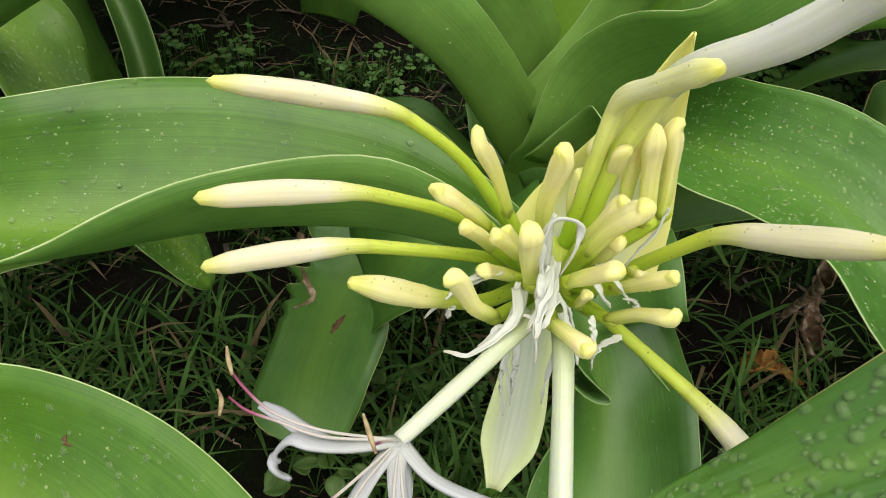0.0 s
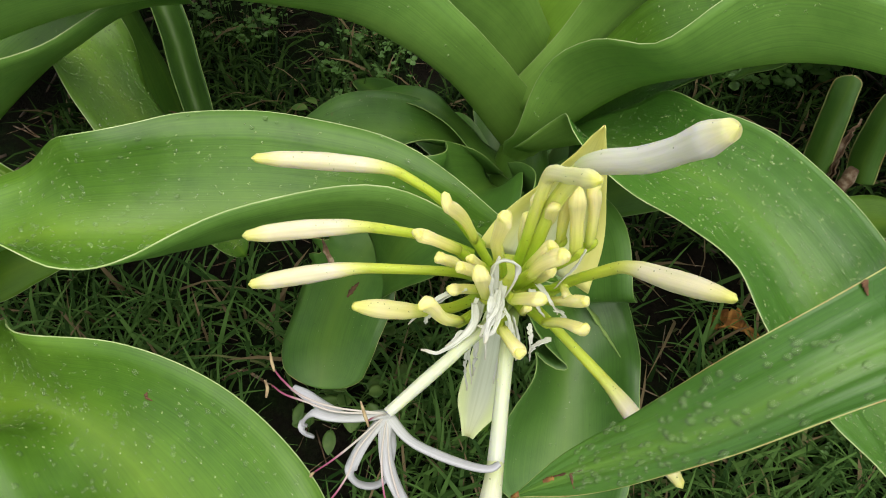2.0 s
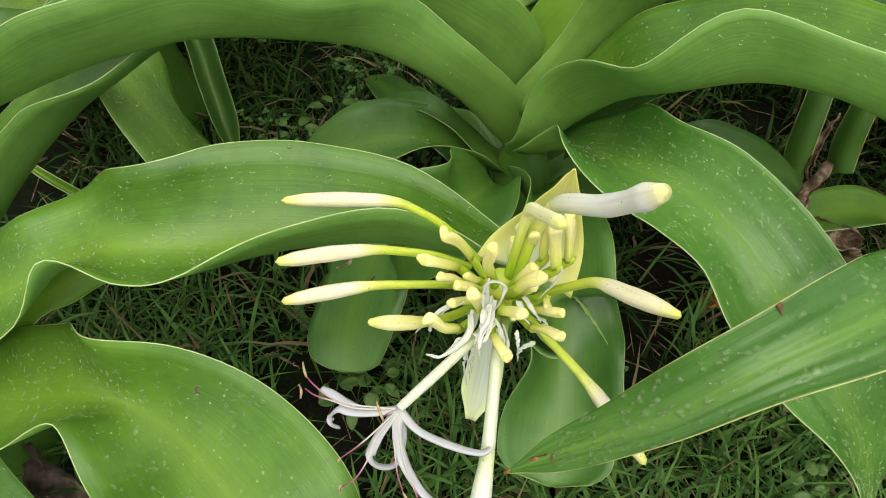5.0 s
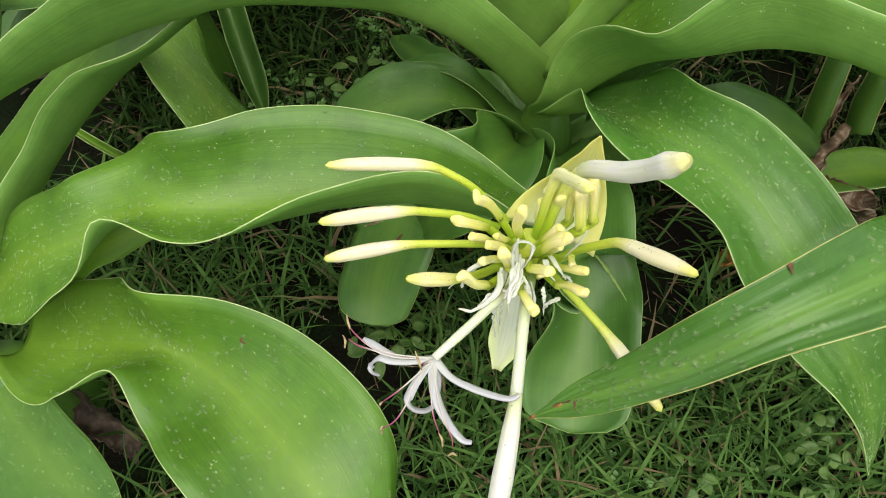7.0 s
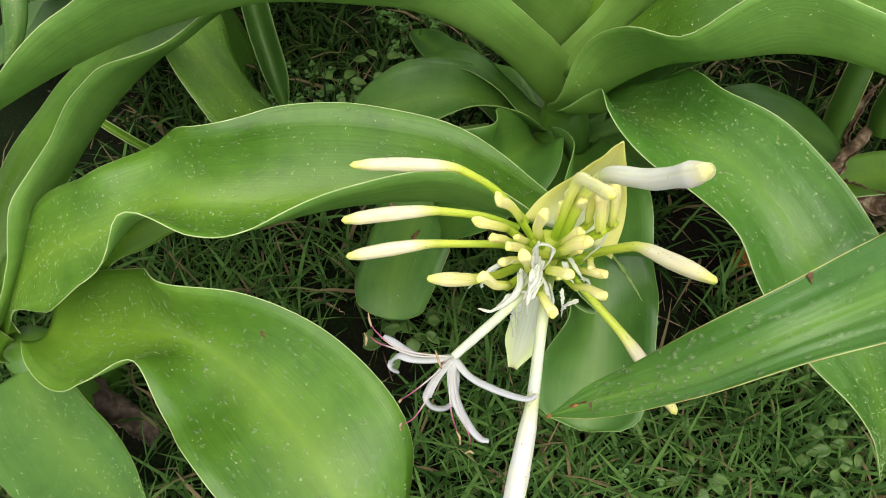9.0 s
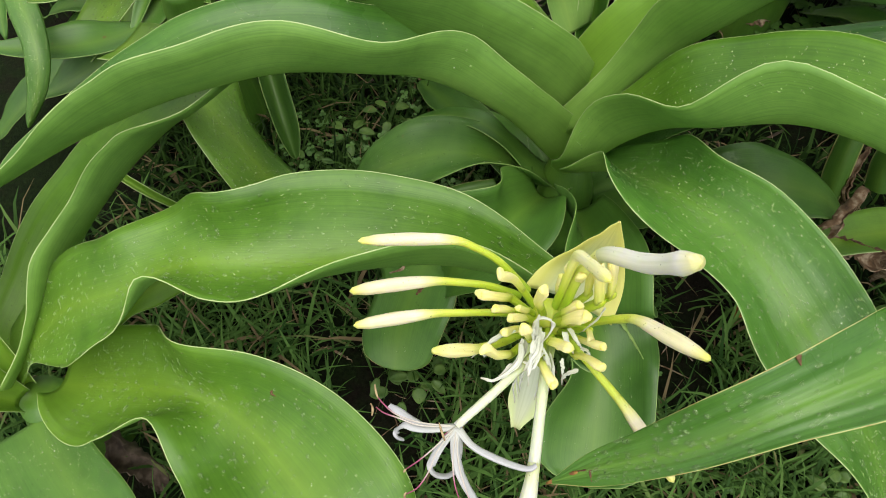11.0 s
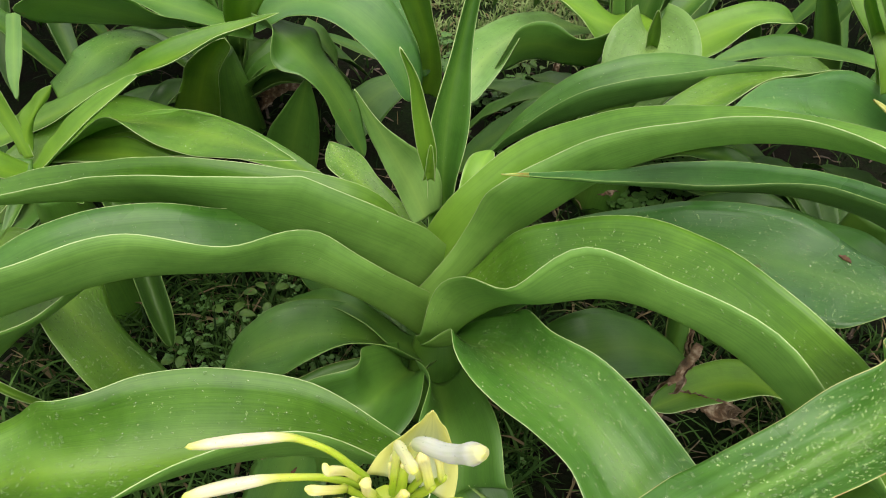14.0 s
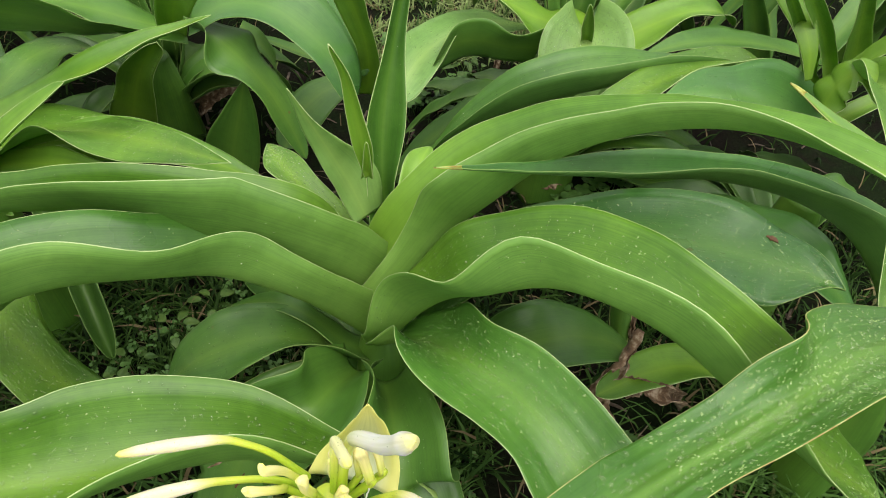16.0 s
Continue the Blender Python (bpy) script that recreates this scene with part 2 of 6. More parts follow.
def blade_mesh(face, length, thick=0.0011):
    """Closes a leaf face to a thin body with a rim of its own material."""
    na, nc, _ = face.shape
    da, dc = np.gradient(face, axis=0), np.gradient(face, axis=1)
    nrm = unit(np.cross(dc, da))
    verts = np.concatenate([(face + nrm * thick / 2).reshape(-1, 3), (face - nrm * thick / 2).reshape(-1, 3)])
    uv = np.stack(np.broadcast_arrays(np.linspace(0, 1, nc)[None, :], length[:, None] * 8), -1).reshape(-1, 2)
    uv = np.concatenate([uv, uv])
    m = na * nc
    faces, mats = [], []
    for i in range(na - 1):
        for j in range(nc - 1):
            k = i * nc + j
            faces.append((k, k + 1, k + nc + 1, k + nc))
            faces.append((m + k, m + k + nc, m + k + nc + 1, m + k + 1))
            mats += [0, 2]
        k, e = i * nc, i * nc + nc - 1
        faces += [(k, k + nc, m + k + nc, m + k), (e, m + e, m + e + nc, e + nc)]
        mats += [1, 1]
    for j in range(nc - 1):
        for k, flip in ((j, 0), ((na - 1) * nc + j, 1)):
            faces.append((k, m + k, m + k + 1, k + 1) if not flip else (k, k + 1, m + k + 1, m + k))
            mats.append(1)
    return verts, faces, uv, mats


def rim_mesh(face, which, radius):
    """The thickened pale line along one edge of a leaf."""
    return tube_mesh(face[:, which], np.full(len(face), radius), 5)


def tube_mesh(path, radius, around=10, flat=1.0, caps=True):
    """A round body along a path, with a map that runs round it and along it from 0 to 1."""
    path, radius = np.asarray(path, float), np.asarray(radius, float)
    n = len(path)
    t = unit(np.gradient(path, axis=0))
    s = np.zeros((n, 3))
    ref = np.array([0.0, 0, 1]) if abs(t[0][2]) < 0.9 else np.array([1.0, 0, 0])
    for i in range(n):
        ref = ref - t[i] * (ref @ t[i])
        ref /= np.linalg.norm(ref) + 1e-12
        s[i] = ref
    b = np.cross(t, s)
    ang = np.linspace(0, 2 * np.pi, around, endpoint=False)
    ring = path[:, None] + radius[:, None, None] * (np.cos(ang)[None, :, None] * s[:, None] * flat + np.sin(ang)[None, :, None] * b[:, None])
    verts = ring.reshape(-1, 3)
    uv = np.stack(np.broadcast_arrays(np.linspace(0, 1, around)[None, :], np.linspace(0, 1, n)[:, None]), -1).reshape(-1, 2)
    faces = [(i * around + j, i * around + (j + 1) % around, (i + 1) * around + (j + 1) % around, (i + 1) * around + j) for i in range(n - 1) for j in range(around)]
    if caps:
        faces += [tuple(range(around))[::-1], tuple((n - 1) * around + j for j in range(around))]
    return verts, faces, uv, None


def join(meshes):
    verts, faces, uvs, k = [], [], [], 0
    for v, f, uv, _ in meshes:
        verts.append(np.asarray(v))
        faces += [tuple(i + k for i in q) for q in f]
        uvs.append(np.asarray(uv) if uv is not None else np.zeros((len(v), 2)))
        k += len(v)
    return np.concatenate(verts), faces, np.concatenate(uvs), None


# ---- water ----
WATER, wnodes, wlinks, wp = material("rain water")
# pale base colour stands in for the bright gleam along a bead's edge
wp.inputs["Base Color"].default_value = (0.62, 0.82, 0.42, 1)
wp.inputs["Roughness"].default_value = 0.08
clear = wnodes.new("ShaderNodeBsdfTransparent")
clear.inputs[0].default_value = (1, 1, 1, 1)
film = wnodes.new("ShaderNodeFresnel")
film.inputs[0].default_value = 1.33
gain = wnodes.new("ShaderNodeMath")
gain.operation = "MULTIPLY_ADD"
gain.inputs[1].default_value, gain.inputs[2].default_value = 0.9, 0.055
wlinks.new(film.outputs[0], gain.inputs[0])
bead = wnodes.new("ShaderNodeMixShader")
wlinks.new(gain.outputs[0], bead.inputs[0])
wlinks.new(clear.outputs[0], bead.inputs[1])
wlinks.new(wp.outputs[0], bead.inputs[2])
wlinks.new(bead.outputs[0], wnodes["Material Output"].inputs[0])


def drops_mesh(face, count, seed, size=(0.0004, 0.0019), span=(0.08, 0.95)):
    """Beads of water on the upper side of a leaf face."""
    rng = np.random.default_rng(seed)
    na, nc, _ = face.shape
    da, dc = np.gradient(face, axis=0), np.gradient(face, axis=1)
    nrm = unit(np.cross(dc, da))
    out = []
    for _ in range(count):
        i = int(rng.uniform(*span) * (na - 2))
        j = int(rng.uniform(0.03, 0.97) * (nc - 1))
        fi, fj = rng.uniform(), rng.uniform()
        j = min(j, nc - 2)
        p = face[i, j] * (1 - fi) * (1 - fj) + face[i + 1, j] * fi * (1 - fj) + face[i, j + 1] * (1 - fi) * fj + face[i + 1, j + 1] * fi * fj
        up = nrm[i, j]
        if up[2] < 0:
            up = -up
        if up[2] < 0.25:
            continue
        a = unit(da[i, j])
        b = np.cross(up, a)
        r = size[0] + (size[1] - size[0]) * rng.uniform() ** 2.4
        ra, rb, h = r * rng.uniform(0.85, 1.2), r * rng.uniform(0.8, 1.05), r * rng.uniform(0.45, 0.65)
        v = [p + up * (0.0006 + h)]
        for lat, z in ((0.62, 0.74), (1.0, 0.15)):
            for k in range(9):
                w = 2 * np.pi * k / 9 + lat
                v.append(p + a * ra * lat * np.cos(w) + b * rb * lat * np.sin(w) + up * (0.0005 + h * z))
        f = [(0, 1 + k, 1 + (k + 1) % 9) for k in range(9)]
        f += [(1 + k, 10 + k, 10 + (k + 1) % 9, 1 + (k + 1) % 9) for k in range(9)]
        out.append((np.array(v), f, None, None))
    return join(out)


SPECK, snodes, slinks, sp = material("fine spray of rain")
# pale, part-opaque colour stands in for the sky's gleam on small drops
sp.inputs["Base Color"].default_value = (0.46, 0.64, 0.24, 1)
sp.inputs["Roughness"].default_value = 0.08
sheer = snodes.new("ShaderNodeBsdfTransparent")
thin_film = snodes.new("ShaderNodeMixShader")
thin_film.inputs[0].default_value = 0.32
slinks.new(sheer.outputs[0], thin_film.inputs[1])
slinks.new(sp.outputs[0], thin_film.inputs[2])
slinks.new(thin_film.outputs[0], snodes["Material Output"].inputs[0])


def specks_mesh(face, count, seed, size=(0.00030, 0.0013), span=(0.06, 0.97)):
    """A fine spray of very small drops, thicker in some patches of the leaf than in others."""
    rng = np.random.default_rng(seed + 77)
    na, nc, _ = face.shape
    a, c = rng.uniform(*span, count) * (na - 1.01), rng.uniform(0.03, 0.97, count) * (nc - 1.01)
    thick = 0.5 + 0.5 * np.sin(a * 0.31 + seed) * np.cos(c * 0.9 + 0.21 * a + seed * 2)
    ok = rng.uniform(0, 1, count) < 0.45 + 0.55 * thick
    a, c = a[ok], c[ok]
    i, j = a.astype(int), c.astype(int)
    fa, fc = (a - i)[:, None], (c - j)[:, None]
    p = face[i, j] * (1 - fa) * (1 - fc) + face[i + 1, j] * fa * (1 - fc) + face[i, j + 1] * (1 - fa) * fc + face[i + 1, j + 1] * fa * fc
    d = unit(face[i + 1, j] - face[i, j])
    up = unit(np.cross(face[i, j + 1] - face[i, j], d))
    up = np.where(up[:, 2:] < 0, -up, up)
    s = np.cross(up, d)
    n = len(a)
    r = (size[0] + (size[1] - size[0]) * rng.uniform(0, 1, n) ** 2.5)[:, None]
    long = rng.uniform(0.85, 1.25, n)[:, None]
    ring = np.linspace(0, 2 * np.pi, 7, endpoint=False)
    rows = [p + (d * long * np.cos(w) + s * np.sin(w)) * r * lat + up * (0.0006 + r * rise) for lat, rise in ((1.0, 0.0), (0.68, 0.40)) for w in ring]
    v = np.stack(rows + [p + up * (0.0006 + r * 0.56)], 1).reshape(-1, 3)
    one = [(q, (q + 1) % 7, 7 + (q + 1) % 7, 7 + q) for q in range(7)] + [(7 + q, 7 + (q + 1) % 7, 14) for q in range(7)]
    f = [tuple(15 * k + i for i in quad) for k in range(n) for quad in one]
    return v, f, None, None


def pool_mesh(face, along_at, across_at, half_long, half_wide, seed):
    """A flat film of rainwater with an uneven outline, lying in the leaf's hollow."""
    rng = np.random.default_rng(seed + int(along_at * 1000))
    na, nc, _ = face.shape
    ring = np.linspace(0, 2 * np.pi, 40, endpoint=False)
    edge = 1 + 0.16 * np.sin(2 * ring + rng.uniform(0, 6)) + 0.13 * np.sin(3 * ring + rng.uniform(0, 6)) + 0.06 * np.sin(7 * ring + rng.uniform(0, 6))
    rows = []
    for q, rise in ((1.0, 0.0001), (0.88, 0.0006), (0.7, 0.0010), (0.4, 0.0012), (0.02, 0.0012)):
        a = np.clip((along_at + half_long * q * edge * np.cos(ring)) * (na - 1), 0, na - 1.01)
        c = np.clip((across_at + half_wide * q * edge * np.sin(ring)) * (nc - 1), 0, nc - 1.01)
        i, j = a.astype(int), c.astype(int)
        fa, fc = (a - i)[:, None], (c - j)[:, None]
        p = face[i, j] * (1 - fa) * (1 - fc) + face[i + 1, j] * fa * (1 - fc) + face[i, j + 1] * (1 - fa) * fc + face[i + 1, j + 1] * fa * fc
        up = unit(np.cross(face[i, j + 1] - face[i, j], face[i + 1, j] - face[i, j]))
        rows.append(p + np.where(up[:, 2:] < 0, -up, up) * rise)
    n = len(ring)
    f = [(n * k + q, n * (k + 1) + q, n * (k + 1) + (q + 1) % n, n * k + (q + 1) % n) for k in range(4) for q in range(n)]
    return np.concatenate(rows), f, None, None


def strap_leaf(plant, stations, mat=LEAF, up=(0, 0, 1), drops=0, rim=RIM, label="", ripple=0.0006, tip=None, bead=(0.0004, 0.0019), along=64, line=0.0004, spray=0, wet_span=(0.06, 0.97), bites=(), pleat=0.0, pools=()):
    """One strap leaf of a plant, with its pale margins and the rain on it."""
    seed = len(bpy.data.objects)
    if rim is RIM and mat in (LEAF_OLD_SHADED, LEAF_BLUE, LEAF_SHADED):
        rim = RIM_DULL
    face, length = blade_surface(stations, up, along, 33 if pleat else 13, ripple, seed, bites, pleat)
    ob = part("leaf", blade_mesh(face, length), [mat, rim, UNDER_OLD_SHADED if mat in (LEAF_OLD_SHADED, LEAF_BLUE, LEAF_SHADED) else LEAF_UNDER], plant, label)
    part("leaf_margin", join([rim_mesh(face, 0, line), rim_mesh(face, -1, line)]), rim, ob)
    if tip:
        k = int(along * (1 - tip[0]))
        part("leaf_tip", blade_mesh(face[k:], length[k:], 0.0016), [tip[1], tip[1], tip[1]], ob, tip[2])
    if drops:
        tagged(part("rain_bead", drops_mesh(face, drops, seed, bead), WATER, ob), "clear beads of rain", kind="stuff")
    if spray:
        tagged(part("rain_spray", specks_mesh(face, int(spray * 1.5), seed, span=wet_span), SPECK, ob), "fine pale spray of rain", kind="stuff")
    for along_at, across_at, half_long, half_wide in pools:
        part("rain_pool", pool_mesh(face, along_at, across_at, half_long, half_wide, seed), WATER, ob, "shallow pool of clear rainwater")
    return ob


def sheath_stem(plant, path, radius):
    """The short false stem of overlapping leaf bases."""
    n = 26
    p = spline(path, n)
    r = np.interp(np.linspace(0, 1, n), np.linspace(0, 1, len(radius)), radius)
    v, f, uv, m = tube_mesh(p, r, 28)
    v = v.reshape(n, 28, 3)
    c = p[:, None]
    k = 1 + 0.07 * np.sin(np.arange(28)[None, :] * 2 * np.pi / 28 * 3 + np.arange(n)[:, None] * 0.25)
    v = (c + (v - c) * k[:, :, None]).reshape(-1, 3)
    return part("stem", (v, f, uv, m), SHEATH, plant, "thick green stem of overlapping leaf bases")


# ---- ground ----
def soil_material():
    m, n, l, p = material("damp soil with turf, leaf shade in colour")
    obj = n.new("ShaderNodeTexCoord").outputs["Object"]
    big, mid, fine = noise_node(n, l, obj, 3.0), noise_node(n, l, obj, 22.0, 5.0), noise_node(n, l, obj, 160.0, 4.0, 0.7)
    # much darker than damp soil: shade under the leaves is put into both ramps
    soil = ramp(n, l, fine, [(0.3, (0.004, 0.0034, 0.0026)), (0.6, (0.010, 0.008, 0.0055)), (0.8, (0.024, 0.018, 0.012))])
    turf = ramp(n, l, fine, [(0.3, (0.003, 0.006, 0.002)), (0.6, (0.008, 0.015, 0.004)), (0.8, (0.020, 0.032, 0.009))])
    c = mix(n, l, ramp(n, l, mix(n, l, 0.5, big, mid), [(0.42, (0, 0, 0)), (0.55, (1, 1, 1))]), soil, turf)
    l.new(c, p.inputs["Base Color"])
    p.inputs["Roughness"].default_value = 0.95
    p.inputs["Specular IOR Level"].default_value = 0.08
    bump(n, l, mix(n, l, 0.5, mid, fine), 0.9, 0.01, p.inputs["Normal"])
    return m


def ground_height(x, y):
    return 0.010 * np.sin(3.1 * x + 1.0) * np.cos(2.7 * y) + 0.006 * np.sin(9 * x + 2 * y) - 0.01


def build_ground():
    xs = np.concatenate([[-600, -60, -8, -3], np.linspace(-1.6, 1.8, 90), [3.5, 9, 60, 600]])
    ys = np.concatenate([[-600, -60, -8, -2], np.linspace(-0.7, 2.6, 90), [4, 9, 60, 600]])
    gx, gy = np.meshgrid(xs, ys)
    near = (np.abs(gx) < 2) & (gy > -1) & (gy < 3)
    gz = np.where(near, ground_height(gx, gy), -0.012)
    v = np.stack([gx, gy, gz], -1).reshape(-1, 3)
    w = len(xs)
    f = [(i * w + j, i * w + j + 1, (i + 1) * w + j + 1, (i + 1) * w + j) for i in range(len(ys) - 1) for j in range(w - 1)]
    return tagged(part("ground", (v, f, None, None), soil_material()), "damp soil with patchy short turf, leaf shade in its colour", "ground", kind="structure")


build_ground()


# ---- turf, weeds and litter ----
def grass_material(name, dark, light):
    m, n, l, p = material(name)
    g = n.new("ShaderNodeNewGeometry").outputs["Random Per Island"]
    c = ramp(n, l, g, [(0.0, dark), (0.8, light), (0.90, light), (0.93, (0.20, 0.15, 0.08))])
    l.new(c, p.inputs["Base Color"])
    p.inputs["Roughness"].default_value = 0.6
    p.inputs["Specular IOR Level"].default_value = 0.1
    t = n.new("ShaderNodeBsdfTranslucent")
    l.new(c, t.inputs[0])
    s = n.new("ShaderNodeMixShader")
    s.inputs[0].default_value = 0.25
    l.new(p.outputs[0], s.inputs[1])
    l.new(t.outputs[0], s.inputs[2])
    l.new(s.outputs[0], n["Material Output"].inputs[0])
    return m


GRASS = grass_material("short turf blades", (0.020, 0.058, 0.011), (0.104, 0.205, 0.046))


def turf(area, count, seed, high=(0.015, 0.06), fade=0.0):
    """Bent blades of grass over a stretch of ground, thinned out in patches."""
    rng = np.random.default_rng(seed)
    x, y = rng.uniform(area[0], area[1], count), rng.uniform(area[2], area[3], count)
    keep = np.array([noise.noise(Vector((a * 5, b * 5, seed))) > -0.22 for a, b in zip(x, y)])
    if fade:
        edge = np.minimum(np.minimum(x - area[0], area[1] - x), np.minimum(y - area[2], area[3] - y))
        keep &= rng.uniform(0, 1, count) < np.clip(edge / fade, 0, 1) ** 1.5
    x, y = x[keep], y[keep]
    n = len(x)
    turn, lean = rng.uniform(0, 2 * np.pi, n), rng.uniform(0.15, 1.25, n)
    h = rng.uniform(*high, n)
    w = rng.uniform(0.0009, 0.0034, n) * (0.6 + 0.6 * h / high[1])
    z = ground_height(x, y) - 0.004
    base = np.stack([x, y, z], -1)
    d = np.stack([np.cos(turn), np.sin(turn), np.zeros(n)], -1)
    s = np.stack([-np.sin(turn), np.cos(turn), np.zeros(n)], -1)
    up = np.array([0, 0, 1.0])
    rings = []
    for k, wide in ((0.0, 1.0), (0.45, 0.9), (0.8, 0.6)):
        c = base + d * (h * np.sin(lean) * k ** 1.8)[:, None] * 1.3 + up * (h * k * (1 - 0.35 * lean * k))[:, None]
        rings += [c - s * (w * wide)[:, None], c + s * (w * wide)[:, None]]
    tip = base + d * (h * np.sin(lean) * 1.45)[:, None] + up * (h * (1 - 0.45 * lean))[:, None]
    v = np.stack(rings + [tip], 1).reshape(-1, 3)
    f = []
    for i in range(n):
        k = 7 * i
        f += [(k, k + 1, k + 3, k + 2), (k + 2, k + 3, k + 5, k + 4), (k + 4, k + 5, k + 6)]
    return v, f, None, None


tagged(part("grass", turf((-1.25, 1.35, -0.62, 0.55), 44000, 3, (0.018, 0.105), 0.2), GRASS), "short uneven green turf on damp soil", "grass", kind="stuff")
# darker copy of the turf: the shade between the plants is in its colour
SHADE_GRASS = grass_material("bed grass with shade in its colour", (0.008, 0.024, 0.005), (0.046, 0.098, 0.018))
tagged(part("grass", turf((-0.58, 0.28, 0.42, 0.95), 6200, 5, (0.018, 0.08)), SHADE_GRASS), "thin grass between the plants, shade in its colour", "grass", kind="stuff")
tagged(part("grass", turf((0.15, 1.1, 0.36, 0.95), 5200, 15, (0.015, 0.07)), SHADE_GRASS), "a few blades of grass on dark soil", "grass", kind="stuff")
# paler copy of the turf: the sun on the lawn is put into its colour
LAWN = grass_material("lawn with sunlight in its colour", (0.10, 0.17, 0.04), (0.26, 0.32, 0.13))
tagged(part("lawn", turf((-2.6, 3.1, 1.35, 5.2), 42000, 8, (0.02, 0.06), 1.0), LAWN), "open lawn beyond the plants, sunlight in its colour", "grass", kind="stuff")
tagged(part("lawn", turf((0.05, 0.55, 1.5, 1.8), 2600, 18, (0.02, 0.05)), LAWN), "edge of the open lawn, sunlight in its colour", "grass", kind="stuff")
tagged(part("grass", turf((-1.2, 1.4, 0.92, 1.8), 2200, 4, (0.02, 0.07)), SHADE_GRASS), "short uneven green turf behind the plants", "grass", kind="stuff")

CLOVER = plain("round weed leaves", [(0.3, (0.05, 0.13, 0.022)), (0.7, (0.11, 0.23, 0.042))], 60, 0.5, 0.2, 0.2)


def weeds(area, count, seed, size=(0.003, 0.008)):
    """Low three-leaved weeds."""
    rng = np.random.default_rng(seed)
    out = []
    for _ in range(count):
        x, y = rng.uniform(*area[:2]), rng.uniform(*area[2:])
        if noise.noise(Vector((x * 6, y * 6, seed + 0.5))) < 0.0:
            continue
        g = float(ground_height(x, y))
        h, r = rng.uniform(0.02, 0.05), rng.uniform(*size)
        for k in range(3):
            a = rng.uniform(0, 6.28) if k == 0 else a + 2.09
            c = np.array([x + np.cos(a) * r, y + np.sin(a) * r, g + h + rng.uniform(-0.003, 0.003)])
            tilt = rng.uniform(-0.35, 0.35)
            ang = np.linspace(0, 2 * np.pi, 8, endpoint=False)
            ring = [c + r * 0.95 * np.array([np.cos(q), np.sin(q), tilt * np.cos(q - a)]) * (1 - 0.18 * (abs(((q - a + np.pi) % (2 * np.pi)) - np.pi) < 0.4)) for q in ang]
            out.append((np.array([c - [0, 0, 0.0015]] + ring), [(0, 1 + i, 1 + (i + 1) % 8) for i in range(8)], None, None))
        s = tube_mesh([[x, y, g - 0.003], [x + 0.002, y, g + h]], [0.0006, 0.0005], 4)
        out.append(s)
    return join(out)


tagged(part("clover", weeds((-0.45, 0.0, 0.60, 1.0), 620, 5, (0.002, 0.0055)), CLOVER), "low patch of round-leaved green weeds", "weed", kind="stuff")
tagged(part("clover", weeds((-0.15, 0.75, -0.2, 0.5), 420, 6, (0.002, 0.0048)), CLOVER), "scattered round-leaved green weeds in turf", "weed", kind="stuff")
tagged(part("clover", weeds((0.12, 0.7, 0.9, 1.6), 1300, 7, (0.004, 0.010)), CLOVER), "low green weeds behind the plants", "weed", kind="stuff")


def litter(area, count, seed, thick=(0.0005, 0.0013), flat=1.0):
    """Dry straw and scraps of dead leaf lying on the ground."""
    rng = np.random.default_rng(seed)
    out = []
    for _ in range(count):
        x, y, a = rng.uniform(*area[:2]), rng.uniform(*area[2:]), rng.uniform(0, 6.28)
        g = float(ground_height(x, y)) + 0.004
        ln, r = rng.uniform(0.015, 0.07), rng.uniform(*thick)
        d = np.array([np.cos(a), np.sin(a), 0.0])
        out.append(tube_mesh([np.array([x, y, g]) + d * ln * k + np.array([0, 0, 0.004 * math.sin(3 * k + a)]) for k in (0, 0.5, 1)], [r, r, r * 0.6], 4 if flat == 1.0 else 6, flat))
    return join(out)


BROAD = plain("yellow-green weed leaves", [(0.3, (0.05, 0.12, 0.02)), (0.7, (0.12, 0.21, 0.035))], 50, 0.5, 0.3, 0.25)


def broad_weed(x, y, count, seed, reach=0.05):
    """A small rosette of pointed oval leaves on thin stalks."""
    rng = np.random.default_rng(seed)
    g = float(ground_height(x, y))
    herb = thing("weed", (x, y, g), "small broad-leaved yellow-green weed in turf", "weed", "broad weeds in the turf")
    for k in range(count):
        a = k * 2.4 + rng.uniform(-0.3, 0.3)
        out = reach * rng.uniform(0.4, 1.0)
        h = rng.uniform(0.03, 0.06)
        d, s = np.array((np.cos(a), np.sin(a), 0.0)), np.array((-np.sin(a), np.cos(a), 0.0))
        o = np.array((x, y, g))
        foot = o + d * out * 0.5 + np.array((0, 0, h))
        ln, w = rng.uniform(0.016, 0.028), rng.uniform(0.006, 0.010)
        n = 12
        q = np.linspace(0, 1, n)[:, None, None]
        u = np.linspace(-1, 1, 5)[None, :, None]
        wide = w * np.sin(np.pi * np.clip(q * 0.93 + 0.07, 0, 1)) ** 0.7
        droop = rng.uniform(0.1, 0.5)
        face = foot + d * (ln * q) + s * (u * wide) + np.array((0, 0, 1.0)) * (0.35 * wide * np.abs(u) - droop * ln * q * q)
        leaf = part("leaf", (blade_mesh(face, np.linspace(0, 1, n), 0.0006)[0:3] + (None,)), BROAD, herb)
        part("stalk", tube_mesh(spline([o, o + d * out * 0.2 + np.array((0, 0, h * 0.6)), foot], 8), np.full(8, 0.0007), 5), BROAD, leaf)


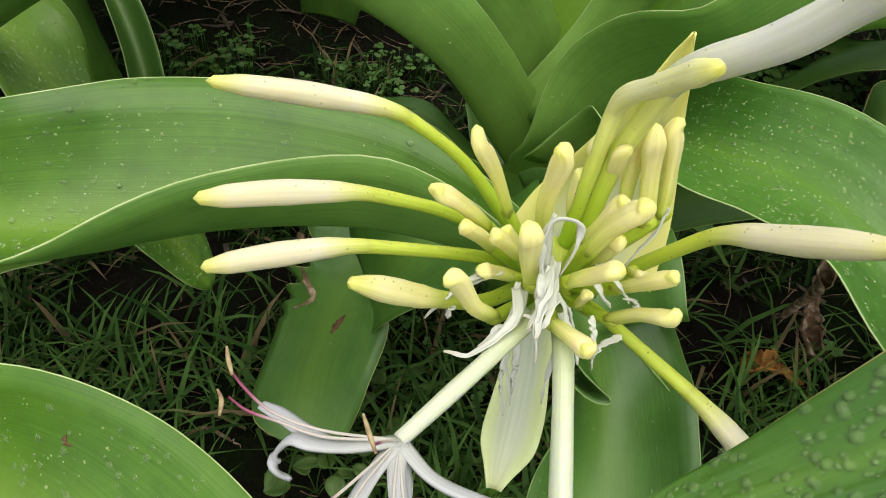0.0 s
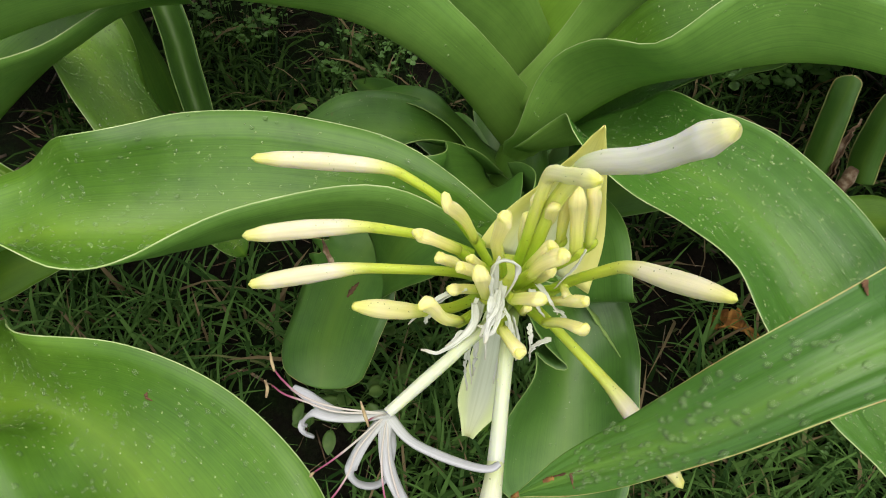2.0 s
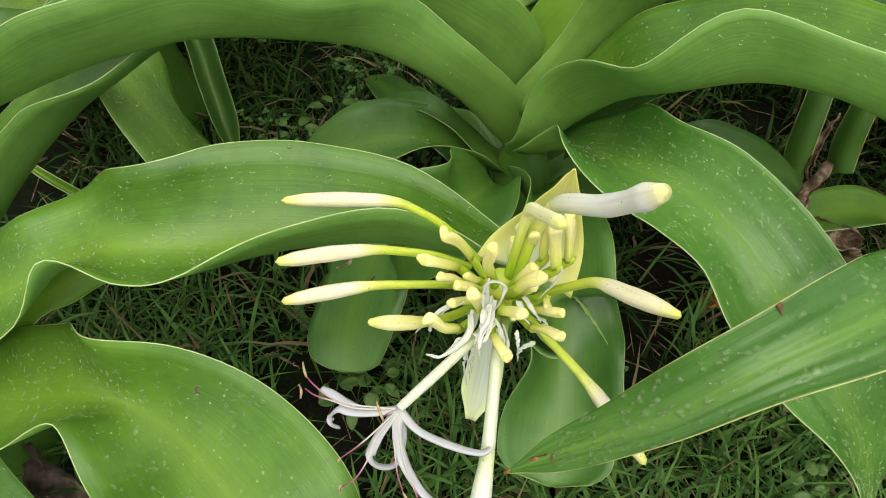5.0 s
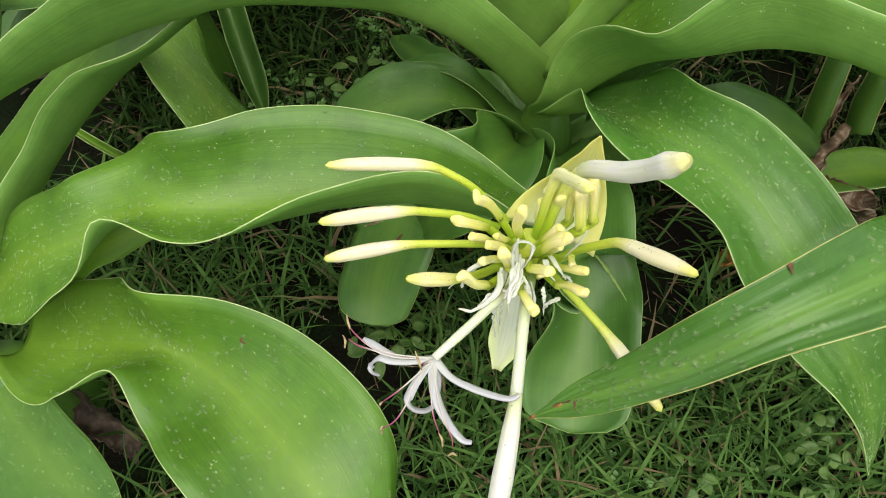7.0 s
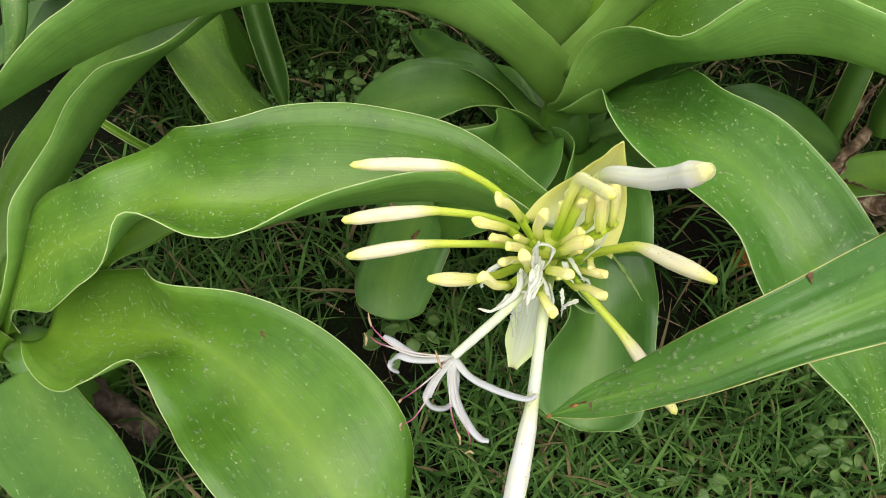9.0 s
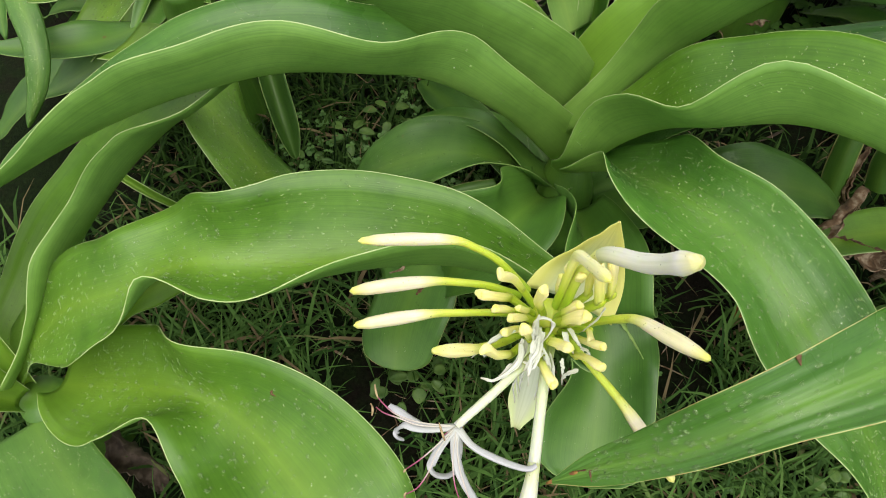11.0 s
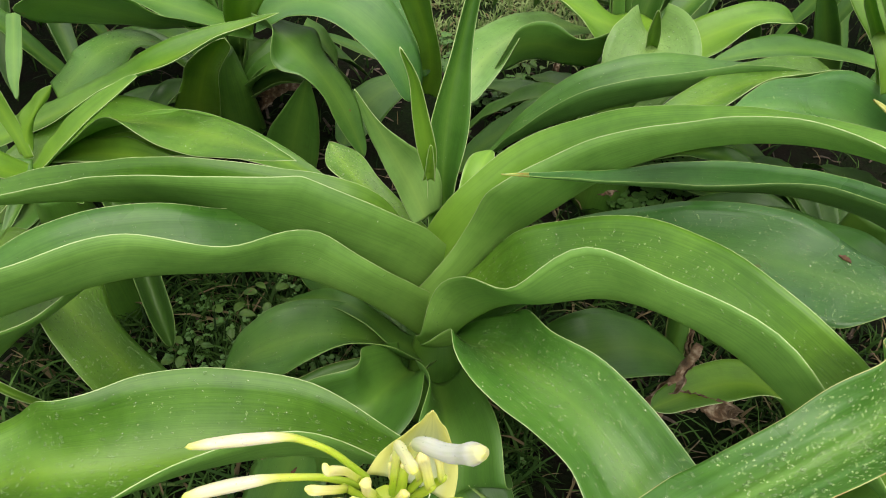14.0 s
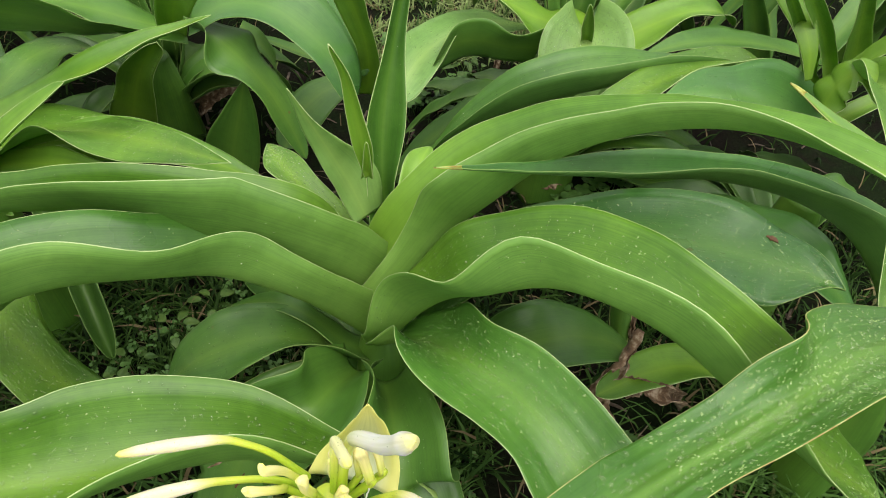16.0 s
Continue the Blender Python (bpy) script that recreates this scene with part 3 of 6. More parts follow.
for (wx, wy, wz), count, seed in (
        ((0.4934, 0.1791, 0.0300), 7, 0),
        ((0.5238, 0.2002, 0.0300), 5, 1),
        ((0.4613, 0.1467, 0.0300), 6, 2),
        ((0.3132, 0.1291, 0.0300), 6, 3),
        ((-0.0664, 0.2846, 0.0300), 6, 4),
        ((-0.0886, 0.2659, 0.0300), 5, 5),
        ((-0.1203, 0.2961, 0.0300), 4, 6),
        ((0.3024, 1.4349, 0.0300), 6, 7),
        ((0.3406, 1.4023, 0.0300), 6, 8),
        ((0.2581, 1.3686, 0.0300), 5, 9),
        ((0.3177, 1.4579, 0.0300), 6, 10),
        ((0.1626, 1.1676, 0.0300), 5, 11),
        ((-0.1788, 0.7379, 0.0300), 5, 12),
        ((-0.2977, 0.6224, 0.0300), 5, 13),
        ((-0.2405, 0.6909, 0.0300), 5, 14),
        ((-0.0168, 0.3645, 0.0300), 5, 15),
):
    broad_weed(wx, wy, count, seed)

tagged(part("grass", turf((-2.2, 2.3, -1.6, 0.6), 11000, 28, (0.02, 0.09), 1.0), GRASS), "thinning turf round the plants", "grass", kind="stuff")
tagged(part("straw", litter((-0.7, 0.9, -0.3, 1.2), 1100, 9), DRY), "dry brown straw lying in the turf", "litter", kind="stuff")

tagged(part("litter", litter((-0.75, 1.1, 0.55, 1.7), 520, 19, (0.0015, 0.0045), 0.3), DRY_SHADED), "brown dead leaf scraps on the soil of the bed", "litter", kind="stuff")


# ---- plants ----
def plant(place, label, stem=None, radius=()):
    ob = thing("crinum_lily", place, label, "plant", "crinum lilies in the bed")
    if stem:
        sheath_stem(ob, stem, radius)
    return ob


UPRIGHT = (0, -1, 0)
YELLOWED = plain("yellowed leaf tip", [(0.3, (0.26, 0.15, 0.04)), (0.5, (0.36, 0.36, 0.07)), (0.8, (0.40, 0.44, 0.10))], 70, 0.5, 0.2)
TIP_BROWN = plain("browned leaf tip", [(0.3, (0.10, 0.035, 0.012)), (0.7, (0.34, 0.17, 0.04))], 120, 0.7, 0.3)
main = plant((0.10, 0.548, 0), "large crinum lily with arching wet strap leaves", [(0.105, 0.548, -0.02), (0.107, 0.55, 0.10), (0.109, 0.553, 0.16), (0.109, 0.560, 0.20), (0.108, 0.566, 0.235)], (0.050, 0.041, 0.037, 0.028, 0.012))
strap_leaf(main, [
        (0.113, 0.599, 0.214, 0.073, 1.831, 0.06, 0.618),
        (0.014, 0.546, 0.37, 0.085, 1.65, 0.087, 0.748),
        (-0.087, 0.548, 0.409, 0.128, 1.508, 0.088, 0.776),
        (-0.193, 0.571, 0.437, 0.1, 1.171, 0.06, 0.899),
        (-0.3, 0.586, 0.428, 0.067, 1.116, 0.048, 0.679),
        (-0.406, 0.6, 0.406, 0.044, 0.923, 0.041, 0.438),
        (-0.512, 0.615, 0.376, 0.027, 0.691, 0.023, 0.164),
        (-0.618, 0.63, 0.341, 0.008, 0.275, 0.007, 0.039)], LEAF, drops=480, spray=250)
strap_leaf(main, [
        (0.088, 0.56, 0.191, 0.062, 1.656, 0.077, 0.32),
        (0.012, 0.517, 0.336, 0.057, 1.469, 0.075, 0.355),
        (-0.065, 0.495, 0.413, 0.07, 1.585, 0.074, 0.392),
        (-0.137, 0.464, 0.456, 0.075, 1.172, 0.072, 0.446),
        (-0.21, 0.44, 0.473, 0.09, 1.335, 0.077, 0.514),
        (-0.274, 0.417, 0.471, 0.099, 1.208, 0.076, 0.497),
        (-0.342, 0.398, 0.451, 0.085, 1.24, 0.067, 0.409),
        (-0.42, 0.368, 0.423, 0.063, 1.152, 0.046, 0.306),
        (-0.506, 0.318, 0.392, 0.022, 1.053, 0.018, 0.242)], LEAF_COOL, drops=624, spray=600)
strap_leaf(main, [
        (0.117, 0.507, 0.256, 0.039, 0.052, 0.034, 0.558),
        (0.156, 0.467, 0.318, 0.049, 0.341, 0.047, 0.947),
        (0.184, 0.423, 0.363, 0.061, 0.763, 0.066, 0.55),
        (0.212, 0.381, 0.395, 0.053, 0.977, 0.057, 0.036),
        (0.244, 0.339, 0.413, 0.056, 0.783, 0.054, 0.029),
        (0.273, 0.293, 0.418, 0.056, 0.605, 0.051, 0.151),
        (0.301, 0.247, 0.408, 0.058, 0.54, 0.057, 0.076),
        (0.336, 0.211, 0.384, 0.054, 0.363, 0.059, 0.112),
        (0.37, 0.179, 0.35, 0.049, 0.249, 0.049, 0.324),
        (0.402, 0.153, 0.306, 0.039, 0.196, 0.039, 0.316),
        (0.429, 0.132, 0.253, 0.025, 0.179, 0.026, 0.231),
        (0.454, 0.118, 0.193, 0.008, 0.174, 0.007, 0.196)], LEAF_COOL, pleat=0.0005, drops=1300, bead=(0.0005, 0.0022), spray=2300)
split = strap_leaf(main, [
        (0.11, 0.455, 0.242, 0.041, 0.581, 0.045, 0.931),
        (0.118, 0.384, 0.294, 0.054, 0.672, 0.055, 1.253),
        (0.123, 0.329, 0.313, 0.07, 0.758, 0.062, 0.937),
        (0.124, 0.292, 0.301, 0.07, 0.598, 0.063, 0.934),
        (0.134, 0.275, 0.277, 0.064, 0.216, 0.07, 0.937),
        (0.14, 0.24, 0.26, 0.066, 0.585, 0.074, 0.997),
        (0.142, 0.19, 0.242, 0.064, 0.609, 0.069, 0.544),
        (0.137, 0.126, 0.223, 0.053, 0.439, 0.056, 0.145)], LEAF_OLD_SHADED, drops=288)
torn = strap_leaf(main, [
        (0.026, 0.473, 0.209, 0.039, 0.208, 0.038, 0.425),
        (-0.022, 0.443, 0.205, 0.047, 0.347, 0.052, 0.403),
        (-0.057, 0.407, 0.191, 0.052, 0.442, 0.066, 0.231),
        (-0.079, 0.365, 0.17, 0.062, 0.283, 0.065, -0.394),
        (-0.093, 0.316, 0.145, 0.058, 0.3, 0.06, -0.484),
        (-0.097, 0.263, 0.121, 0.038, -0.061, 0.033, 0.302)], LEAF_OLD_SHADED, drops=96, rim=RIM_BROWN, along=120, bites=((0.36, 1, 0.12, 0.016), (0.42, 1, 0.22, 0.018), (0.475, 1, 0.34, 0.02), (0.53, 1, 0.26, 0.016), (0.585, 1, 0.16, 0.014), (0.64, 1, 0.08, 0.012)))
marked = strap_leaf(main, [
        (0.061, 0.532, 0.183, 0.037, 0.99, 0.036, -0.043),
        (0.022, 0.53, 0.22, 0.045, 0.923, 0.045, 0.131),
        (-0.022, 0.526, 0.241, 0.05, 0.76, 0.049, 0.222),
        (-0.066, 0.519, 0.246, 0.054, 0.367, 0.052, 0.306),
        (-0.109, 0.511, 0.234, 0.049, 0.008, 0.049, 0.443),
        (-0.151, 0.506, 0.207, 0.032, 0.169, 0.034, 0.488),
        (-0.187, 0.502, 0.165, 0.01, 0.342, 0.011, 0.353)], LEAF_OLD_SHADED, drops=288, spray=200)
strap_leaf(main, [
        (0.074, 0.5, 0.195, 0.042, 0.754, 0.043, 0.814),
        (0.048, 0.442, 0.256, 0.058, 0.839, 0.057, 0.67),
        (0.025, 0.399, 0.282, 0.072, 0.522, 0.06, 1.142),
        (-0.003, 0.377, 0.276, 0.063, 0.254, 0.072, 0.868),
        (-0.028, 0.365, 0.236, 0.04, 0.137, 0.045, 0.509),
        (-0.045, 0.361, 0.164, 0.01, 0.08, 0.011, 0.166)], LEAF_OLD_SHADED)
strap_leaf(main, [
        (0.134, 0.651, 0.246, 0.037, 0.655, 0.033, 1.158),
        (0.112, 0.702, 0.342, 0.035, 0.933, 0.033, 1.117),
        (0.112, 0.745, 0.439, 0.038, 0.93, 0.036, 0.647),
        (0.126, 0.781, 0.538, 0.024, 1.041, 0.016, 0.49),
        (0.146, 0.807, 0.638, 0.014, 0.915, 0.009, 0.533),
        (0.174, 0.821, 0.738, 0.007, 0.76, 0.007, 0.616)], LEAF_COOL, UPRIGHT, drops=120)
strap_leaf(main, [
        (0.087, 0.664, 0.33, 0.019, -0.248, 0.028, 0.276),
        (0.065, 0.681, 0.381, 0.021, -0.463, 0.042, 0.676),
        (0.041, 0.684, 0.435, 0.018, -1.214, 0.022, 1.249),
        (0.017, 0.686, 0.488, 0.012, -1.615, 0.005, 1.698),
        (-0.003, 0.689, 0.528, 0.001, -1.802, 0.001, 1.802)], LEAF_PALE)
strap_leaf(main, [
        (0.093, 0.651, 0.42, 0.006, 0.601, 0.006, 0.639),
        (0.087, 0.648, 0.477, 0.014, 0.609, 0.013, 0.582),
        (0.078, 0.645, 0.533, 0.012, 0.623, 0.011, 0.63),
        (0.069, 0.638, 0.587, 0.006, 0.613, 0.007, 0.581),
        (0.055, 0.625, 0.634, 0.002, 0.605, 0.002, 0.507)], LEAF_FRESH, UPRIGHT)
strap_leaf(main, [
        (0.09, 0.654, 0.418, 0.009, 0.599, 0.009, 0.601),
        (0.091, 0.647, 0.442, 0.007, 0.6, 0.007, 0.6),
        (0.091, 0.641, 0.468, 0.005, 0.6, 0.005, 0.6),
        (0.091, 0.635, 0.492, 0.002, 0.6, 0.002, 0.6)], LEAF_FRESH, UPRIGHT)
strap_leaf(main, [
        (0.151, 0.643, 0.277, 0.023, 0.562, 0.023, 0.237),
        (0.149, 0.649, 0.349, 0.024, 0.442, 0.025, 0.396),
        (0.154, 0.682, 0.376, 0.023, 0.479, 0.024, 0.399),
        (0.163, 0.713, 0.39, 0.02, 0.451, 0.018, 0.4),
        (0.177, 0.745, 0.387, 0.003, 0.378, 0.005, 0.399)], LEAF_FRESH)
strap_leaf(main, [
        (0.118, 0.604, 0.25, 0.032, 0.352, 0.033, 0.301),
        (0.079, 0.638, 0.289, 0.035, 0.894, 0.033, 0.21),
        (0.039, 0.674, 0.319, 0.037, 1.365, 0.028, 0.116),
        (-0.001, 0.712, 0.337, 0.033, 0.794, 0.026, 0.183),
        (-0.035, 0.757, 0.343, 0.026, 0.27, 0.026, 0.325),
        (-0.06, 0.806, 0.336, 0.002, 0.187, 0.003, 0.34)], LEAF, drops=624, spray=1800)
strap_leaf(main, [
        (0.102, 0.564, 0.257, 0.079, -0.145, 0.037, 1.949),
        (0.176, 0.592, 0.353, 0.086, 0.792, 0.054, 1.632),
        (0.244, 0.596, 0.431, 0.093, 0.836, 0.107, 1.223),
        (0.309, 0.583, 0.514, 0.074, 0.574, 0.075, 1.147),
        (0.377, 0.549, 0.582, 0.055, 0.305, 0.052, 1.073),
        (0.447, 0.499, 0.631, 0.043, 0.137, 0.045, 1.074),
        (0.514, 0.434, 0.657, 0.035, 0.158, 0.036, 0.727),
        (0.577, 0.356, 0.662, 0.023, 0.244, 0.024, 0.373),
        (0.638, 0.268, 0.65, 0.008, 0.336, 0.008, 0.148)], LEAF_FRESH, drops=192)
strap_leaf(main, [
        (0.101, 0.552, 0.164, 0.046, 0.35, 0.021, 1.036),
        (0.124, 0.527, 0.24, 0.046, 0.578, 0.045, 0.834),
        (0.158, 0.512, 0.315, 0.066, 0.602, 0.069, 1.136),
        (0.194, 0.49, 0.379, 0.082, 0.716, 0.08, 1.162),
        (0.24, 0.465, 0.429, 0.089, 0.579, 0.084, 0.831),
        (0.287, 0.433, 0.472, 0.092, 0.589, 0.089, 1.211),
        (0.332, 0.388, 0.506, 0.085, 0.477, 0.064, 1.313),
        (0.381, 0.345, 0.508, 0.073, 0.695, 0.072, 1.361),
        (0.436, 0.309, 0.48, 0.072, 0.9, 0.057, 1.152),
        (0.5, 0.284, 0.434, 0.061, 0.782, 0.05, 0.658),
        (0.568, 0.271, 0.374, 0.042, 0.611, 0.042, 0.281),
        (0.638, 0.272, 0.308, 0.033, 0.573, 0.032, 0.197),
        (0.706, 0.282, 0.235, 0.021, 0.49, 0.02, 0.231),
        (0.77, 0.301, 0.156, 0.009, 0.38, 0.007, 0.296)], LEAF, pleat=0.0006, drops=700, spray=4000)
spotted = strap_leaf(main, [
        (0.157, 0.562, 0.224, 0.046, 0.237, 0.045, 0.192),
        (0.205, 0.565, 0.303, 0.052, 0.341, 0.051, 0.199),
        (0.263, 0.557, 0.369, 0.058, 0.396, 0.056, 0.217),
        (0.33, 0.539, 0.42, 0.059, 0.333, 0.059, 0.26),
        (0.403, 0.513, 0.455, 0.064, 0.411, 0.062, 0.314),
        (0.476, 0.481, 0.476, 0.065, 0.347, 0.062, 0.282),
        (0.542, 0.446, 0.485, 0.046, 0.115, 0.054, -0.125),
        (0.595, 0.411, 0.487, 0.006, 0.814, 0.003, 0.903)], LEAF_BLUE, drops=800, spray=2200)
strap_leaf(main, [
        (0.149, 0.516, 0.128, 0.036, 0.115, 0.038, 0.2),
        (0.232, 0.506, 0.205, 0.04, 0.196, 0.046, 0.2),
        (0.305, 0.504, 0.249, 0.056, 0.486, 0.052, 0.2),
        (0.37, 0.509, 0.257, 0.055, 0.006, 0.05, 0.2),
        (0.429, 0.514, 0.23, 0.036, 0.019, 0.034, 0.2),
        (0.483, 0.52, 0.173, 0.01, 0.131, 0.011, 0.2)], LEAF_OLD_SHADED)

left = plant((-0.516, 0.16, 0), "crinum lily with broad wet drooping leaves", [(-0.516, 0.17, -0.02), (-0.517, 0.169, 0.07), (-0.520, 0.17, 0.15)], (0.055, 0.047, 0.030))
strap_leaf(left, [
        (-0.561, 0.182, 0.16, 0.056, 0.35, 0.061, 1.021),
        (-0.528, 0.269, 0.187, 0.069, 0.35, 0.088, 1.095),
        (-0.489, 0.338, 0.243, 0.075, 0.35, 0.098, 1.1),
        (-0.431, 0.388, 0.309, 0.07, 0.35, 0.074, 1.044),
        (-0.368, 0.42, 0.368, 0.064, 0.35, 0.074, 1.068),
        (-0.312, 0.442, 0.411, 0.052, 0.35, 0.06, 0.835),
        (-0.27, 0.477, 0.424, 0.032, 0.35, 0.035, 0.974),
        (-0.238, 0.53, 0.394, 0.008, 0.35, 0.007, 0.75)], LEAF, drops=288, spray=500)
strap_leaf(left, [
        (-0.582, 0.18, 0.126, 0.05, 0.192, 0.015, -0.811),
        (-0.506, 0.211, 0.227, 0.063, 0.066, 0.024, 0.048),
        (-0.433, 0.229, 0.311, 0.066, 0.205, 0.062, -0.222),
        (-0.354, 0.236, 0.364, 0.059, 0.366, 0.055, 0.168),
        (-0.3, 0.256, 0.387, 0.065, 0.096, 0.061, 1.006),
        (-0.243, 0.266, 0.396, 0.071, 0.955, 0.065, 0.545),
        (-0.182, 0.27, 0.397, 0.086, 0.77, 0.083, 0.787),
        (-0.111, 0.279, 0.402, 0.085, 0.611, 0.081, 1.141),
        (-0.032, 0.29, 0.394, 0.07, 0.684, 0.07, 1.394),
        (0.045, 0.293, 0.37, 0.038, 0.904, 0.042, 1.151),
        (0.121, 0.292, 0.336, 0.006, 0.776, 0.007, 0.475)], LEAF, drops=1300, bead=(0.0007, 0.0025), spray=800)
flecked = strap_leaf(left, [
        (-0.472, 0.176, 0.2, 0.044, 0.244, 0.029, 0.91),
        (-0.398, 0.168, 0.247, 0.065, 0.424, 0.07, 0.347),
        (-0.328, 0.163, 0.283, 0.066, 0.462, 0.077, 0.524),
        (-0.264, 0.153, 0.312, 0.071, 1.171, 0.064, 0.827),
        (-0.206, 0.126, 0.333, 0.079, 0.914, 0.075, 0.234),
        (-0.152, 0.085, 0.352, 0.084, 0.473, 0.084, 0.401),
        (-0.102, 0.038, 0.362, 0.082, 0.24, 0.074, 0.2),
        (-0.059, -0.012, 0.358, 0.048, -0.567, 0.045, 0.173),
        (-0.02, -0.062, 0.341, 0.01, -0.401, 0.01, 0.178)], LEAF, drops=1100, bead=(0.0007, 0.0027), spray=650)
strap_leaf(left, [
        (-0.518, 0.14, 0.149, 0.043, 0.152, 0.068, 0.143),
        (-0.477, 0.102, 0.157, 0.045, 0.15, 0.07, 0.156),
        (-0.434, 0.068, 0.167, 0.048, 0.238, 0.07, 0.181),
        (-0.389, 0.039, 0.181, 0.046, 0.159, 0.064, 0.204),
        (-0.342, 0.012, 0.197, 0.034, 0.117, 0.05, 0.24),
        (-0.296, -0.011, 0.218, 0.011, 0.238, 0.028, 0.312)], LEAF_OLD_SHADED, drops=384, spray=800)
strap_leaf(left, [(-0.545, 0.185, 0.15, 0.022, 0.8, 0.018, 0.8), (-0.585, 0.235, 0.24, 0.05, 0.7, 0.03, 0.8), (-0.61, 0.30, 0.34, 0.07, 0.5, 0.07, 0.7), (-0.67, 0.39, 0.38, 0.06, 0.4, 0.06, 0.5), (-0.74, 0.49, 0.36, 0.02, 0.3, 0.02, 0.3)], LEAF_FRESH)
strap_leaf(left, [(-0.545, 0.16, 0.15, 0.02, 0.8, 0.02, 0.8), (-0.60, 0.15, 0.27, 0.055, 0.6, 0.055, 0.6), (-0.68, 0.13, 0.32, 0.06, 0.4, 0.06, 0.4), (-0.78, 0.10, 0.28, 0.05, 0.3, 0.05, 0.3), (-0.86, 0.08, 0.18, 0.01, 0.3, 0.01, 0.3)], LEAF)
strap_leaf(left, [
        (-0.427, 0.232, 0.253, 0.033, 0.441, 0.021, -0.576),
        (-0.379, 0.248, 0.298, 0.024, 0.575, 0.016, -0.584),
        (-0.349, 0.259, 0.316, 0.02, 0.722, 0.019, -0.752),
        (-0.321, 0.27, 0.328, 0.019, 0.813, 0.017, -0.838),
        (-0.284, 0.283, 0.335, 0.019, 0.569, 0.01, -0.569),
        (-0.243, 0.293, 0.34, 0.013, 0.575, 0.006, -0.575)], LEAF)

right = plant((0.76, 0.42, 0), "crinum lily with long narrow leaves with browned edges", [(0.76, 0.42, -0.02), (0.755, 0.42, 0.15), (0.75, 0.43, 0.28)], (0.06, 0.05, 0.03))
nicked = strap_leaf(right, [
        (0.756, 0.326, 0.473, 0.04, 0.115, 0.041, 0.133),
        (0.694, 0.325, 0.493, 0.043, 0.141, 0.042, 0.144),
        (0.636, 0.321, 0.511, 0.044, 0.183, 0.043, 0.164),
        (0.582, 0.313, 0.528, 0.046, 0.264, 0.044, 0.201),
        (0.536, 0.3, 0.541, 0.047, 0.388, 0.05, 0.286),
        (0.497, 0.28, 0.551, 0.049, 0.495, 0.054, 0.504),
        (0.457, 0.254, 0.557, 0.045, 0.664, 0.053, 0.944),
        (0.399, 0.224, 0.559, 0.037, 0.579, 0.038, 0.152),
        (0.329, 0.19, 0.564, 0.032, 0.545, 0.039, -0.298),
        (0.262, 0.152, 0.578, 0.031, 0.377, 0.034, 0.25),
        (0.202, 0.122, 0.571, 0.02, 0.171, 0.031, 0.664),
        (0.154, 0.102, 0.528, 0.014, -0.033, 0.025, 0.313),
        (0.109, 0.096, 0.472, 0.013, -0.021, 0.016, -0.101),
        (0.071, 0.087, 0.432, 0.002, 0.048, 0.002, -0.086)], LEAF_COOL, pleat=0.0011, drops=1300, line=0.0003, wet_span=(0.05, 0.62), bead=(0.0006, 0.0027), rim=RIM_BROWN, along=120, tip=(0.012, TIP_BROWN, "browned leaf tip"), spray=3600, pools=((0.546, 0.49, 0.02, 0.06), (0.496, 0.455, 0.017, 0.085), (0.516, 0.5, 0.006, 0.05), (0.43, 0.41, 0.011, 0.05)))
strap_leaf(right, [
        (0.921, 0.577, 0.113, 0.033, 0.763, 0.033, 0.838),
        (0.869, 0.592, 0.211, 0.049, 0.876, 0.053, 0.953),
        (0.807, 0.604, 0.296, 0.064, 1.007, 0.071, 1.049),
        (0.732, 0.61, 0.366, 0.068, 1.126, 0.052, 0.925),
        (0.638, 0.617, 0.417, 0.051, 1.041, 0.041, 0.869),
        (0.526, 0.612, 0.453, 0.038, 1.159, 0.034, 0.893),
        (0.403, 0.59, 0.481, 0.02, 0.913, 0.032, 1.005),
        (0.278, 0.554, 0.52, 0.005, 1.101, 0.013, 0.9),
        (0.16, 0.5, 0.579, 0.002, 1.13, 0.002, 0.826)], LEAF_BLUE, drops=288, tip=(0.035, YELLOWED, "yellowed leaf tip"))
strap_leaf(right, [
        (0.663, 0.483, 0.053, 0.04, 0.171, 0.04, 0.308),
        (0.631, 0.497, 0.12, 0.043, 0.329, 0.045, 0.292),
        (0.586, 0.498, 0.172, 0.044, 0.528, 0.043, 0.025),
        (0.53, 0.487, 0.208, 0.04, 0.621, 0.039, 0.045),
        (0.463, 0.465, 0.229, 0.029, 0.29, 0.031, 0.146),
        (0.388, 0.432, 0.234, 0.013, 0.097, 0.013, 0.219)], LEAF)
strap_leaf(right, [
        (0.622, 0.441, 0.032, 0.036, 0.2, 0.036, 0.2),
        (0.576, 0.409, 0.072, 0.039, 0.2, 0.039, 0.2),
        (0.528, 0.374, 0.1, 0.036, 0.2, 0.036, 0.2),
        (0.477, 0.336, 0.115, 0.026, 0.2, 0.026, 0.2),
        (0.423, 0.295, 0.118, 0.01, 0.2, 0.01, 0.2)], LEAF_OLD_SHADED)

back_left = plant((-0.33, 1.22, 0), "crinum lily with curled leaves behind the big one", [(-0.33, 1.22, -0.02), (-0.33, 1.2, 0.14), (-0.32, 1.19, 0.22)], (0.055, 0.045, 0.02))
